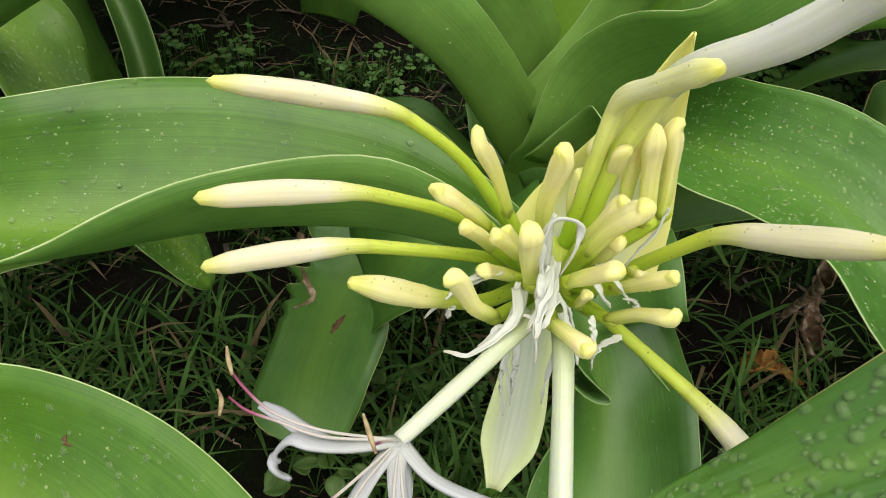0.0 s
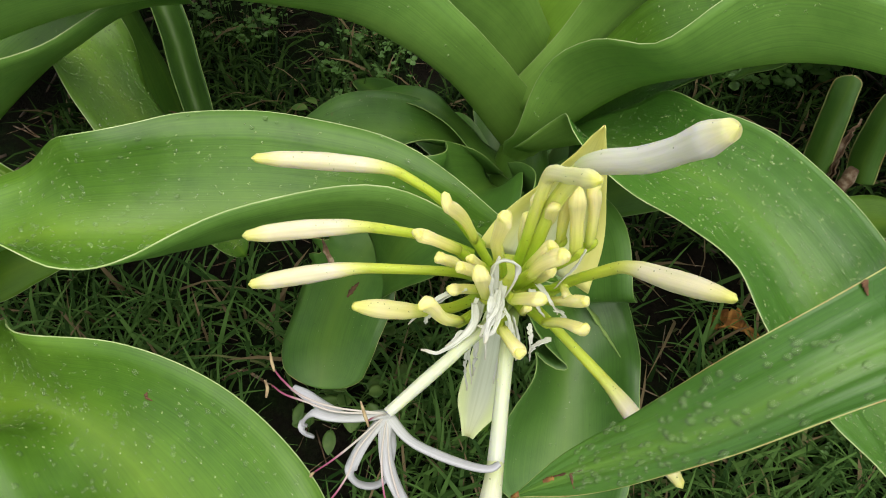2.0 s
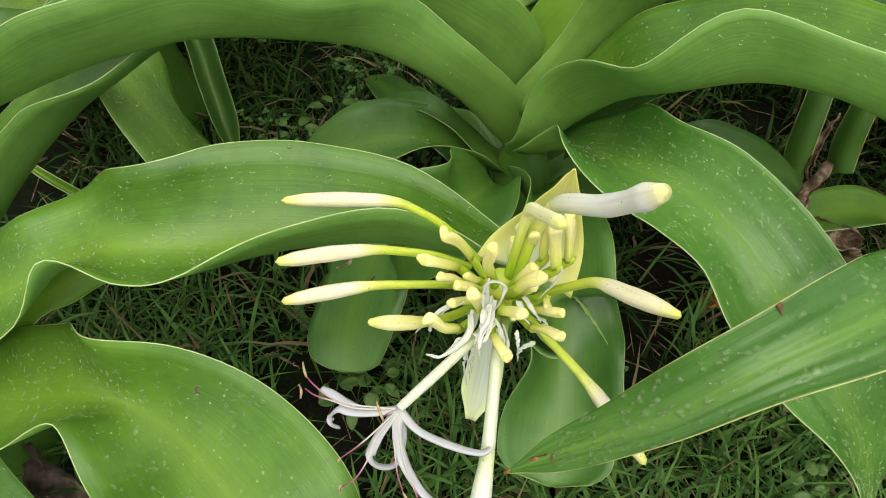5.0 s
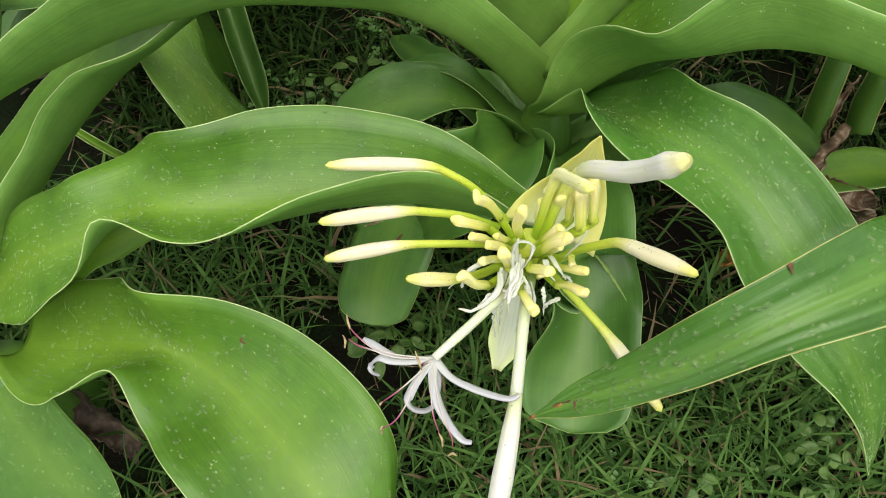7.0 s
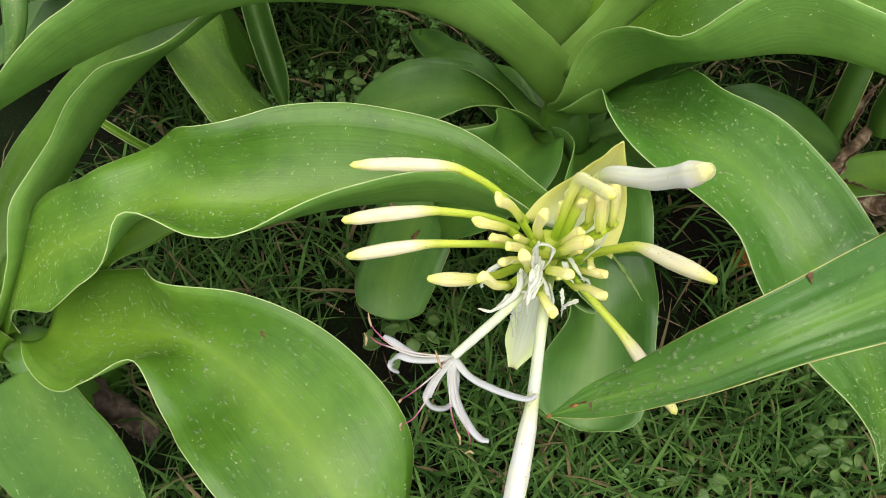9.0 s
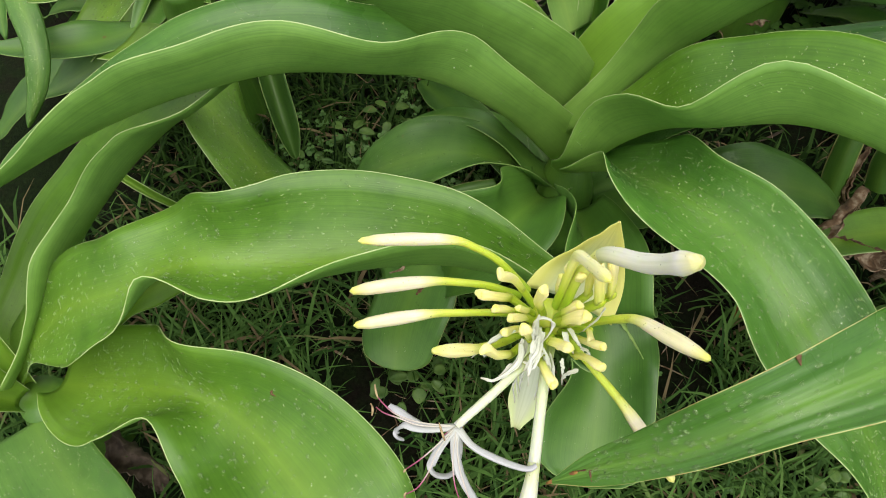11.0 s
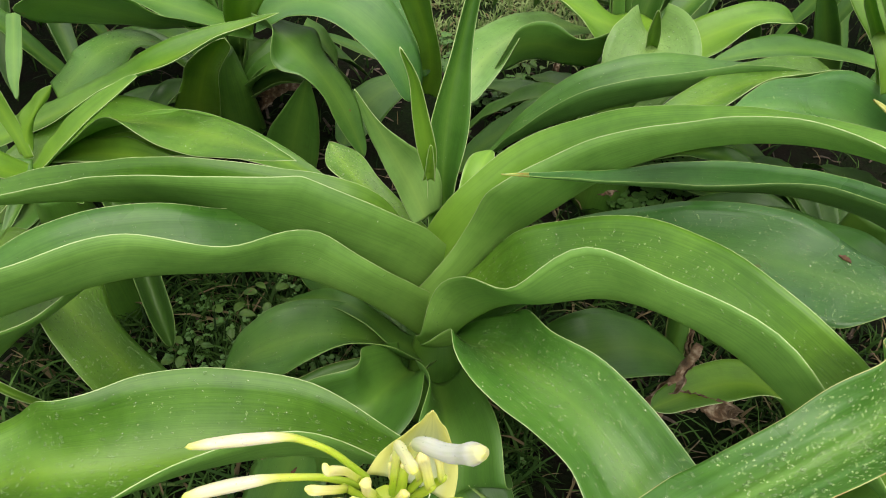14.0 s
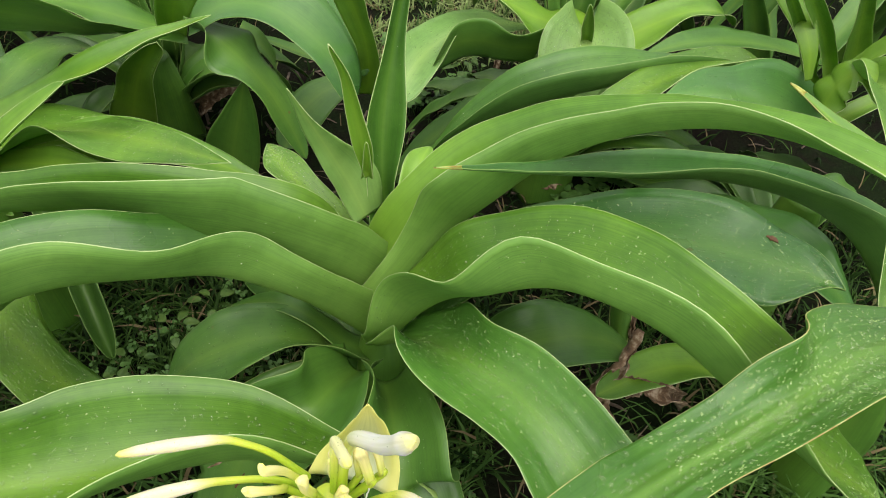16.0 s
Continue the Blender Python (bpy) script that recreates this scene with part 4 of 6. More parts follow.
strap_leaf(back_left, [
        (-0.213, 1.069, 0.366, 0.031, -0.116, 0.032, 1.033),
        (-0.172, 1.057, 0.354, 0.044, -0.152, 0.046, 0.814),
        (-0.142, 1.04, 0.336, 0.057, 0.061, 0.057, -0.085),
        (-0.114, 1.027, 0.312, 0.046, -0.145, 0.048, 0.268),
        (-0.089, 1.016, 0.28, 0.04, -0.014, 0.04, 0.351),
        (-0.066, 1.005, 0.241, 0.034, 0.139, 0.035, 0.174),
        (-0.047, 0.993, 0.195, 0.023, 0.206, 0.023, 0.127),
        (-0.029, 0.981, 0.145, 0.008, 0.235, 0.008, 0.162)], LEAF_OLD_SHADED)
strap_leaf(back_left, [
        (-0.212, 1.082, 0.361, 0.051, 0.165, 0.033, -0.133),
        (-0.146, 1.083, 0.396, 0.064, 0.271, 0.035, -0.148),
        (-0.079, 1.069, 0.404, 0.07, 0.25, 0.037, -0.117),
        (-0.02, 1.046, 0.378, 0.074, 0.232, 0.036, -0.053),
        (0.03, 1.02, 0.336, 0.055, 0.017, 0.035, 0.024),
        (0.064, 0.989, 0.274, 0.036, -0.468, 0.026, 0.336)], LEAF_BLUE)
strap_leaf(back_left, [
        (-0.114, 1.296, 0.353, 0.034, 0.227, 0.034, 0.213),
        (-0.066, 1.232, 0.366, 0.036, 0.117, 0.036, 0.351),
        (-0.02, 1.179, 0.363, 0.034, -0.033, 0.036, 0.445),
        (0.024, 1.136, 0.346, 0.03, -0.08, 0.033, 0.56),
        (0.06, 1.103, 0.313, 0.023, 0.011, 0.026, 0.802),
        (0.081, 1.075, 0.262, 0.013, 0.191, 0.016, 0.226)], LEAF_BLUE, spray=500)
strap_leaf(back_left, [
        (0.081, 1.102, 0.201, 0.025, 0.406, 0.025, 0.393),
        (0.088, 1.085, 0.267, 0.022, 0.455, 0.024, 0.458),
        (0.084, 1.067, 0.333, 0.019, 0.494, 0.022, 0.534),
        (0.072, 1.049, 0.397, 0.024, 0.438, 0.022, 0.532),
        (0.054, 1.031, 0.461, 0.025, 0.387, 0.025, 0.284),
        (0.03, 1.012, 0.523, 0.016, 0.364, 0.016, 0.235)], LEAF, UPRIGHT)
strap_leaf(back_left, [
        (-0.187, 1.045, 0.031, 0.045, 0.145, 0.045, 0.173),
        (-0.176, 1.036, 0.096, 0.052, 0.148, 0.051, 0.127),
        (-0.161, 1.029, 0.16, 0.049, 0.248, 0.046, 0.144),
        (-0.143, 1.025, 0.225, 0.028, 0.341, 0.03, 0.122),
        (-0.125, 1.023, 0.29, 0.002, 0.283, 0.002, 0.122)], LEAF_OLD_SHADED, UPRIGHT)
strap_leaf(back_left, [
        (-0.39, 1.14, 0.05, 0.043, 0.283, 0.043, 0.158),
        (-0.369, 1.115, 0.129, 0.044, 0.179, 0.045, 0.083),
        (-0.342, 1.09, 0.206, 0.034, 0.094, 0.038, 0.19),
        (-0.309, 1.065, 0.279, 0.034, 0.414, 0.025, 0.313),
        (-0.261, 1.042, 0.349, 0.014, 0.625, 0.017, 0.15)], LEAF, UPRIGHT, drops=144, spray=1200)

strap_leaf(back_left, [
        (-0.25, 1.174, 0.279, 0.04, 0.092, 0.04, -0.437),
        (-0.338, 1.151, 0.323, 0.052, 0.01, 0.05, 0.069),
        (-0.428, 1.15, 0.35, 0.051, 0.446, 0.049, 0.224),
        (-0.519, 1.164, 0.356, 0.043, 0.382, 0.043, 0.293),
        (-0.611, 1.193, 0.343, 0.029, 0.328, 0.029, 0.3),
        (-0.703, 1.234, 0.314, 0.009, 0.266, 0.009, 0.288)], LEAF_OLD_SHADED)
strap_leaf(back_left, [
        (-0.271, 1.176, 0.281, 0.026, 0.396, 0.026, 0.404),
        (-0.252, 1.137, 0.345, 0.031, 0.339, 0.03, 0.387),
        (-0.226, 1.096, 0.402, 0.032, 0.284, 0.031, 0.368),
        (-0.192, 1.053, 0.452, 0.026, 0.284, 0.026, 0.351),
        (-0.151, 1.007, 0.496, 0.012, 0.328, 0.013, 0.346)], LEAF, UPRIGHT)
strap_leaf(back_left, [
        (-0.156, 1.21, 0.274, 0.018, 0.025, 0.022, 0.2),
        (-0.13, 1.206, 0.246, 0.029, 0.181, 0.028, 0.2),
        (-0.111, 1.206, 0.213, 0.03, 0.181, 0.03, 0.2),
        (-0.098, 1.208, 0.174, 0.028, 0.198, 0.028, 0.2),
        (-0.09, 1.214, 0.131, 0.019, 0.21, 0.019, 0.2),
        (-0.086, 1.221, 0.084, 0.006, 0.212, 0.006, 0.2)], LEAF_OLD_SHADED)
strap_leaf(back_left, [
        (0.026, 1.392, 0.05, 0.026, 0.2, 0.026, 0.2),
        (-0.015, 1.367, 0.085, 0.027, 0.2, 0.027, 0.2),
        (-0.059, 1.348, 0.117, 0.025, 0.2, 0.025, 0.2),
        (-0.106, 1.335, 0.147, 0.018, 0.2, 0.018, 0.2),
        (-0.155, 1.329, 0.174, 0.007, 0.2, 0.007, 0.2)], LEAF_OLD_SHADED)

back_mid = plant((0.45, 1.05, 0), "crinum lily with a short heart-shaped folded leaf", [(0.45, 1.06, -0.02), (0.45, 1.055, 0.2), (0.45, 1.05, 0.32)], (0.06, 0.05, 0.03))
strap_leaf(back_mid, [
        (0.491, 1.151, 0.322, 0.059, 1.234, 0.057, 0.962),
        (0.483, 1.098, 0.341, 0.074, 0.551, 0.069, 0.581),
        (0.471, 1.059, 0.34, 0.084, 0.15, 0.082, 0.399),
        (0.459, 1.034, 0.319, 0.073, 0.243, 0.077, 0.381),
        (0.452, 1.021, 0.28, 0.052, 0.403, 0.054, 0.451),
        (0.45, 1.02, 0.225, 0.028, 0.526, 0.028, 0.507)], LEAF_PALE, drops=840, spray=2200)
strap_leaf(back_mid, [
        (0.474, 1.081, 0.34, 0.013, 0.6, 0.013, 0.6),
        (0.469, 1.07, 0.365, 0.013, 0.6, 0.013, 0.6),
        (0.463, 1.059, 0.39, 0.013, 0.6, 0.013, 0.6),
        (0.458, 1.047, 0.415, 0.009, 0.6, 0.009, 0.6),
        (0.453, 1.036, 0.439, 0.003, 0.6, 0.003, 0.6)], LEAF, UPRIGHT)
strap_leaf(back_mid, [
        (0.482, 1.353, 0.193, 0.048, 0.242, 0.05, -0.489),
        (0.418, 1.28, 0.243, 0.051, 0.219, 0.053, -0.286),
        (0.352, 1.216, 0.286, 0.053, 0.208, 0.052, 0.08),
        (0.285, 1.155, 0.316, 0.054, 0.266, 0.054, 0.141),
        (0.224, 1.096, 0.331, 0.057, 0.828, 0.053, 0.104),
        (0.172, 1.032, 0.324, 0.046, 0.239, 0.047, 0.351),
        (0.129, 0.962, 0.292, 0.026, -0.2, 0.024, 0.369)], LEAF_PALE, spray=900)
strap_leaf(back_mid, [
        (0.544, 1.179, 0.252, 0.044, 0.33, 0.044, -0.13),
        (0.613, 1.187, 0.294, 0.047, 0.315, 0.049, -0.022),
        (0.678, 1.202, 0.318, 0.045, 0.256, 0.047, 0.48),
        (0.739, 1.221, 0.32, 0.041, 0.359, 0.041, 0.327),
        (0.794, 1.244, 0.301, 0.029, 0.454, 0.029, 0.279),
        (0.841, 1.27, 0.258, 0.011, 0.25, 0.01, 0.241)], LEAF)
strap_leaf(back_mid, [
        (0.442, 1.365, 0.251, 0.035, 0.25, 0.035, 0.25),
        (0.415, 1.333, 0.279, 0.038, 0.25, 0.038, 0.25),
        (0.383, 1.307, 0.303, 0.04, 0.25, 0.04, 0.25),
        (0.347, 1.288, 0.323, 0.036, 0.25, 0.036, 0.25),
        (0.306, 1.276, 0.337, 0.025, 0.25, 0.025, 0.25),
        (0.261, 1.27, 0.346, 0.009, 0.25, 0.009, 0.25)], LEAF_OLD_SHADED)
strap_leaf(back_mid, [
        (0.519, 1.238, 0.295, 0.043, 0.198, 0.043, 0.061),
        (0.463, 1.187, 0.309, 0.051, -0.131, 0.049, 0.015),
        (0.406, 1.161, 0.332, 0.056, -0.383, 0.052, 0.231),
        (0.349, 1.159, 0.36, 0.049, 0.27, 0.049, 0.326),
        (0.292, 1.176, 0.39, 0.033, 0.533, 0.033, 0.308),
        (0.235, 1.212, 0.419, 0.011, 0.392, 0.011, 0.266)], LEAF)

back_right = plant((0.80, 0.76, 0), "crinum lily with tall young leaves beside the path", [(0.80, 0.76, -0.02), (0.795, 0.76, 0.15), (0.79, 0.755, 0.28)], (0.06, 0.05, 0.03))
strap_leaf(back_right, [
        (0.896, 1.184, 0.204, 0.035, 0.263, 0.035, 0.263),
        (0.794, 1.083, 0.281, 0.041, 0.532, 0.04, 0.164),
        (0.685, 0.999, 0.338, 0.049, 0.843, 0.046, 0.107),
        (0.572, 0.937, 0.371, 0.06, 1.151, 0.056, 0.25),
        (0.457, 0.899, 0.376, 0.068, 1.157, 0.069, 0.608),
        (0.349, 0.889, 0.348, 0.069, 1.176, 0.067, 0.764),
        (0.256, 0.902, 0.286, 0.04, 0.825, 0.041, 0.649),
        (0.178, 0.929, 0.191, 0.006, 0.364, 0.005, 0.37)], LEAF_OLD_SHADED, spray=900)
strap_leaf(back_right, [
        (0.906, 1.052, 0.252, 0.038, 0.275, 0.038, 0.156),
        (0.821, 1.012, 0.318, 0.041, 0.532, 0.041, 0.073),
        (0.735, 0.971, 0.369, 0.043, 0.826, 0.042, 0.279),
        (0.648, 0.926, 0.4, 0.042, 0.71, 0.042, 0.222),
        (0.56, 0.879, 0.414, 0.038, 0.746, 0.037, 0.245),
        (0.475, 0.83, 0.41, 0.031, 0.233, 0.028, 0.299),
        (0.389, 0.781, 0.391, 0.013, 0.14, 0.013, 0.314)], LEAF, drops=624, spray=1600)
strap_leaf(back_right, [
        (0.992, 1.001, 0.188, 0.044, 0.35, 0.044, 0.588),
        (0.923, 0.937, 0.234, 0.052, 0.35, 0.053, 0.85),
        (0.853, 0.891, 0.29, 0.06, 0.35, 0.062, 0.969),
        (0.781, 0.857, 0.348, 0.065, 0.35, 0.07, 0.976),
        (0.706, 0.825, 0.399, 0.064, 0.35, 0.075, 0.799),
        (0.631, 0.795, 0.438, 0.052, 0.35, 0.052, 0.549),
        (0.556, 0.765, 0.467, 0.033, 0.35, 0.037, 0.495),
        (0.481, 0.735, 0.484, 0.007, 0.35, 0.003, 0.417)], LEAF_BLUE, spray=700)
strap_leaf(back_right, [
        (1.023, 1.229, 0.203, 0.036, 0.25, 0.037, 0.418),
        (0.935, 1.198, 0.247, 0.039, 0.25, 0.039, 0.17),
        (0.848, 1.168, 0.282, 0.041, 0.25, 0.04, 0.098),
        (0.762, 1.138, 0.307, 0.037, 0.25, 0.039, 0.264),
        (0.676, 1.108, 0.319, 0.026, 0.25, 0.027, 0.347),
        (0.591, 1.077, 0.317, 0.007, 0.25, 0.005, 0.306)], LEAF_OLD_SHADED)
strap_leaf(back_right, [
        (1.006, 1.154, 0.191, 0.024, 0.334, 0.019, 0.376),
        (0.936, 1.094, 0.266, 0.021, 0.574, 0.012, 0.351),
        (0.869, 1.034, 0.345, 0.021, 0.73, 0.021, 0.257),
        (0.801, 0.974, 0.424, 0.016, 0.765, 0.016, 0.374),
        (0.731, 0.917, 0.504, 0.012, 0.561, 0.009, 0.417),
        (0.658, 0.862, 0.584, 0.007, 0.293, 0.008, 0.343)], LEAF, UPRIGHT)
strap_leaf(back_right, [
        (1.016, 1.136, 0.218, 0.024, 0.543, 0.023, 0.547),
        (0.949, 1.076, 0.298, 0.022, 0.749, 0.019, 0.62),
        (0.88, 1.016, 0.378, 0.021, 0.846, 0.018, 0.638),
        (0.81, 0.958, 0.457, 0.019, 0.838, 0.018, 0.613),
        (0.736, 0.901, 0.535, 0.016, 0.638, 0.015, 0.57),
        (0.661, 0.845, 0.613, 0.012, 0.436, 0.012, 0.47)], LEAF_FRESH, UPRIGHT)
strap_leaf(back_right, [
        (0.902, 0.995, 0.277, 0.025, 0.554, 0.025, 0.447),
        (0.911, 0.976, 0.337, 0.03, 0.743, 0.029, 0.389),
        (0.926, 0.956, 0.394, 0.031, 0.587, 0.031, 0.26),
        (0.949, 0.94, 0.446, 0.027, 0.443, 0.028, 0.221),
        (0.981, 0.928, 0.495, 0.019, 0.395, 0.019, 0.328),
        (1.02, 0.921, 0.54, 0.006, 0.378, 0.006, 0.414)], LEAF_FRESH)
strap_leaf(back_right, [
        (0.87, 0.911, 0.31, 0.03, 0.865, 0.025, 1.085),
        (0.837, 0.851, 0.414, 0.041, 1.412, 0.033, 0.988),
        (0.806, 0.774, 0.483, 0.046, 1.062, 0.041, 0.66),
        (0.771, 0.683, 0.519, 0.042, 0.615, 0.042, 0.301),
        (0.734, 0.585, 0.524, 0.034, 0.385, 0.031, 0.215),
        (0.69, 0.486, 0.504, 0.023, 0.318, 0.022, 0.323),
        (0.639, 0.387, 0.461, 0.008, 0.309, 0.01, 0.34)], LEAF, drops=96, spray=500)
strap_leaf(back_right, [
        (1.105, 1.193, 0.2, 0.029, 0.237, 0.03, 0.319),
        (1.04, 1.138, 0.285, 0.029, 0.233, 0.028, 0.297),
        (0.976, 1.081, 0.37, 0.025, 0.351, 0.022, 0.263),
        (0.914, 1.023, 0.457, 0.017, 0.503, 0.017, 0.269),
        (0.851, 0.966, 0.543, 0.012, 0.306, 0.012, 0.307)], LEAF, UPRIGHT)
strap_leaf(back_right, [
        (0.818, 0.389, 0.491, 0.01, 0.515, 0.01, 0.499),
        (0.754, 0.411, 0.527, 0.012, 0.524, 0.012, 0.505),
        (0.691, 0.438, 0.56, 0.014, 0.511, 0.014, 0.514),
        (0.631, 0.471, 0.59, 0.014, 0.421, 0.015, 0.519),
        (0.574, 0.511, 0.617, 0.01, 0.37, 0.011, 0.491),
        (0.521, 0.557, 0.643, 0.002, 0.422, 0.002, 0.565)], LEAF_FRESH, rim=RIM_BROWN, tip=(0.05, YELLOWED, "yellowed leaf tip"))

strap_leaf(back_right, [
        (1.015, 1.395, 0.08, 0.027, 0.3, 0.027, 0.3),
        (0.96, 1.349, 0.165, 0.029, 0.3, 0.029, 0.3),
        (0.904, 1.304, 0.25, 0.027, 0.3, 0.027, 0.3),
        (0.848, 1.258, 0.335, 0.02, 0.3, 0.02, 0.3),
        (0.792, 1.212, 0.42, 0.007, 0.3, 0.007, 0.3)], LEAF_OLD_SHADED, UPRIGHT)
strap_leaf(back_right, [
        (0.796, 0.819, 0.361, 0.016, 0.3, 0.016, 0.3),
        (0.834, 0.828, 0.381, 0.017, 0.3, 0.017, 0.3),
        (0.873, 0.84, 0.396, 0.016, 0.3, 0.016, 0.3),
        (0.915, 0.855, 0.406, 0.012, 0.3, 0.012, 0.3),
        (0.959, 0.874, 0.411, 0.004, 0.3, 0.004, 0.3)], LEAF)
strap_leaf(back_right, [
        (0.644, 0.789, 0.249, 0.042, -0.246, 0.042, 0.2),
        (0.661, 0.717, 0.284, 0.048, -0.091, 0.048, 0.2),
        (0.686, 0.656, 0.301, 0.052, 0.164, 0.051, 0.2),
        (0.718, 0.604, 0.299, 0.05, 0.269, 0.047, 0.2),
        (0.755, 0.564, 0.277, 0.031, 0.15, 0.032, 0.2),
        (0.799, 0.533, 0.236, 0.009, 0.113, 0.01, 0.2)], LEAF_BLUE)

far_left = plant((-0.46, 0.74, 0), "crinum lily with fresh light green rosette", [(-0.46, 0.74, -0.02), (-0.46, 0.735, 0.15), (-0.46, 0.73, 0.3)], (0.06, 0.05, 0.03))
strap_leaf(far_left, [
        (-0.623, 0.663, 0.202, 0.03, 0.351, 0.031, 0.286),
        (-0.574, 0.769, 0.237, 0.04, 0.293, 0.039, 0.293),
        (-0.509, 0.834, 0.271, 0.053, 0.163, 0.049, 0.321),
        (-0.43, 0.854, 0.305, 0.07, 0.096, 0.058, 0.4),
        (-0.333, 0.827, 0.341, 0.065, -0.278, 0.064, 0.719),
        (-0.218, 0.754, 0.388, 0.033, 0.075, 0.041, -0.172),
        (-0.076, 0.649, 0.444, 0.004, 0.884, 0.002, -0.263)], LEAF, drops=840, spray=2200)
strap_leaf(far_left, [
        (-0.601, 0.752, 0.156, 0.043, 0.289, 0.043, 0.3),
        (-0.499, 0.792, 0.235, 0.05, 0.355, 0.05, 0.3),
        (-0.393, 0.82, 0.284, 0.055, 0.437, 0.053, 0.3),
        (-0.284, 0.833, 0.301, 0.053, 0.474, 0.048, 0.3),
        (-0.173, 0.83, 0.285, 0.032, 0.196, 0.032, 0.3),
        (-0.063, 0.813, 0.239, 0.005, 0.328, 0.008, 0.3)], LEAF)
strap_leaf(far_left, [
        (-0.745, 0.858, 0.2, 0.033, 0.366, 0.033, 0.29),
        (-0.625, 0.878, 0.244, 0.036, 0.239, 0.036, 0.25),
        (-0.514, 0.904, 0.287, 0.038, 0.088, 0.037, 0.295),
        (-0.414, 0.933, 0.328, 0.038, 0.108, 0.037, 0.67),
        (-0.324, 0.964, 0.362, 0.036, 0.387, 0.038, 0.434),
        (-0.24, 0.996, 0.389, 0.021, 0.349, 0.023, 0.654),
        (-0.161, 1.031, 0.408, 0.002, 0.309, 0.003, 0.381)], LEAF)
strap_leaf(far_left, [
        (-0.494, 0.601, 0.308, 0.038, 0.266, 0.038, 0.129),
        (-0.427, 0.556, 0.34, 0.047, 0.244, 0.044, 0.506),
        (-0.37, 0.514, 0.345, 0.056, 0.053, 0.048, 0.914),
        (-0.321, 0.476, 0.321, 0.049, -0.616, 0.053, 0.63),
        (-0.277, 0.445, 0.279, 0.045, -0.66, 0.049, 0.358),
        (-0.237, 0.419, 0.222, 0.034, -0.065, 0.033, 0.117),
        (-0.201, 0.399, 0.153, 0.012, 0.296, 0.011, 0.038)], LEAF, drops=840, spray=2200)
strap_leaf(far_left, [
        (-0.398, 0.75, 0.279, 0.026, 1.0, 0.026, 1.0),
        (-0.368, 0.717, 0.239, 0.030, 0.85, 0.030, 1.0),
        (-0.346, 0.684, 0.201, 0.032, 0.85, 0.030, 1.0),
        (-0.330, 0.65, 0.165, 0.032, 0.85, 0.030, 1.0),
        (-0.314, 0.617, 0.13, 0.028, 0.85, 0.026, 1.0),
        (-0.300, 0.59, 0.094, 0.010, 1.0, 0.010, 1.0)], LEAF_SHADED)
strap_leaf(far_left, [
        (-0.51, 0.826, 0.261, 0.026, 0.274, 0.026, 0.3),
        (-0.463, 0.808, 0.287, 0.028, 0.266, 0.029, 0.3),
        (-0.416, 0.793, 0.307, 0.03, 0.27, 0.03, 0.3),
        (-0.368, 0.779, 0.32, 0.03, 0.332, 0.028, 0.3),
        (-0.319, 0.768, 0.325, 0.018, 0.326, 0.019, 0.3),
        (-0.269, 0.759, 0.323, 0.005, 0.314, 0.006, 0.3)], LEAF)
strap_leaf(far_left, [
        (-0.517, 0.782, 0.255, 0.028, 0.285, 0.027, 0.343),
        (-0.549, 0.762, 0.297, 0.032, 0.32, 0.032, 0.396),
        (-0.59, 0.748, 0.331, 0.033, 0.397, 0.032, 0.373),
        (-0.639, 0.742, 0.356, 0.029, 0.495, 0.028, 0.352),
        (-0.697, 0.745, 0.372, 0.021, 0.485, 0.021, 0.376),
        (-0.761, 0.755, 0.379, 0.008, 0.45, 0.008, 0.399)], LEAF)
strap_leaf(far_left, [
        (-0.53, 0.812, 0.274, 0.007, 0.256, 0.007, -0.256),
        (-0.548, 0.833, 0.33, 0.01, 0.493, 0.012, -0.441),
        (-0.566, 0.849, 0.393, 0.011, 0.384, 0.013, -0.351),
        (-0.587, 0.865, 0.444, 0.007, 0.416, 0.009, -0.452),
        (-0.612, 0.883, 0.484, 0.002, 0.577, 0.002, -0.577)], LEAF, UPRIGHT)
strap_leaf(far_left, [
        (-0.536, 0.815, 0.276, 0.01, -0.062, 0.008, 0.062),
        (-0.526, 0.827, 0.312, 0.03, -0.736, 0.013, -1.121),
        (-0.497, 0.832, 0.354, 0.023, -1.017, 0.013, -1.33),
        (-0.466, 0.846, 0.391, 0.001, -0.195, 0.001, 0.195)], LEAF, UPRIGHT)
strap_leaf(far_left, [
        (-0.521, 0.782, 0.257, 0.024, 0.482, 0.025, 0.216),
        (-0.481, 0.776, 0.3, 0.03, 0.555, 0.029, 0.157),
        (-0.44, 0.775, 0.341, 0.03, 0.494, 0.03, 0.218),
        (-0.4, 0.781, 0.379, 0.028, 0.452, 0.028, 0.362),
        (-0.358, 0.792, 0.413, 0.019, 0.415, 0.019, 0.389),
        (-0.317, 0.809, 0.442, 0.007, 0.384, 0.007, 0.421)], LEAF)
strap_leaf(far_left, [
        (-0.514, 0.782, 0.249, 0.032, 0.3, 0.031, -0.481),
        (-0.525, 0.717, 0.23, 0.038, 0.3, 0.036, -0.556),
        (-0.552, 0.671, 0.219, 0.043, 0.3, 0.045, -0.109),
        (-0.592, 0.64, 0.206, 0.041, 0.3, 0.045, 0.361),
        (-0.637, 0.622, 0.186, 0.028, 0.3, 0.03, 0.471),
        (-0.687, 0.618, 0.158, 0.008, 0.3, 0.007, 0.426)], LEAF_OLD_SHADED)
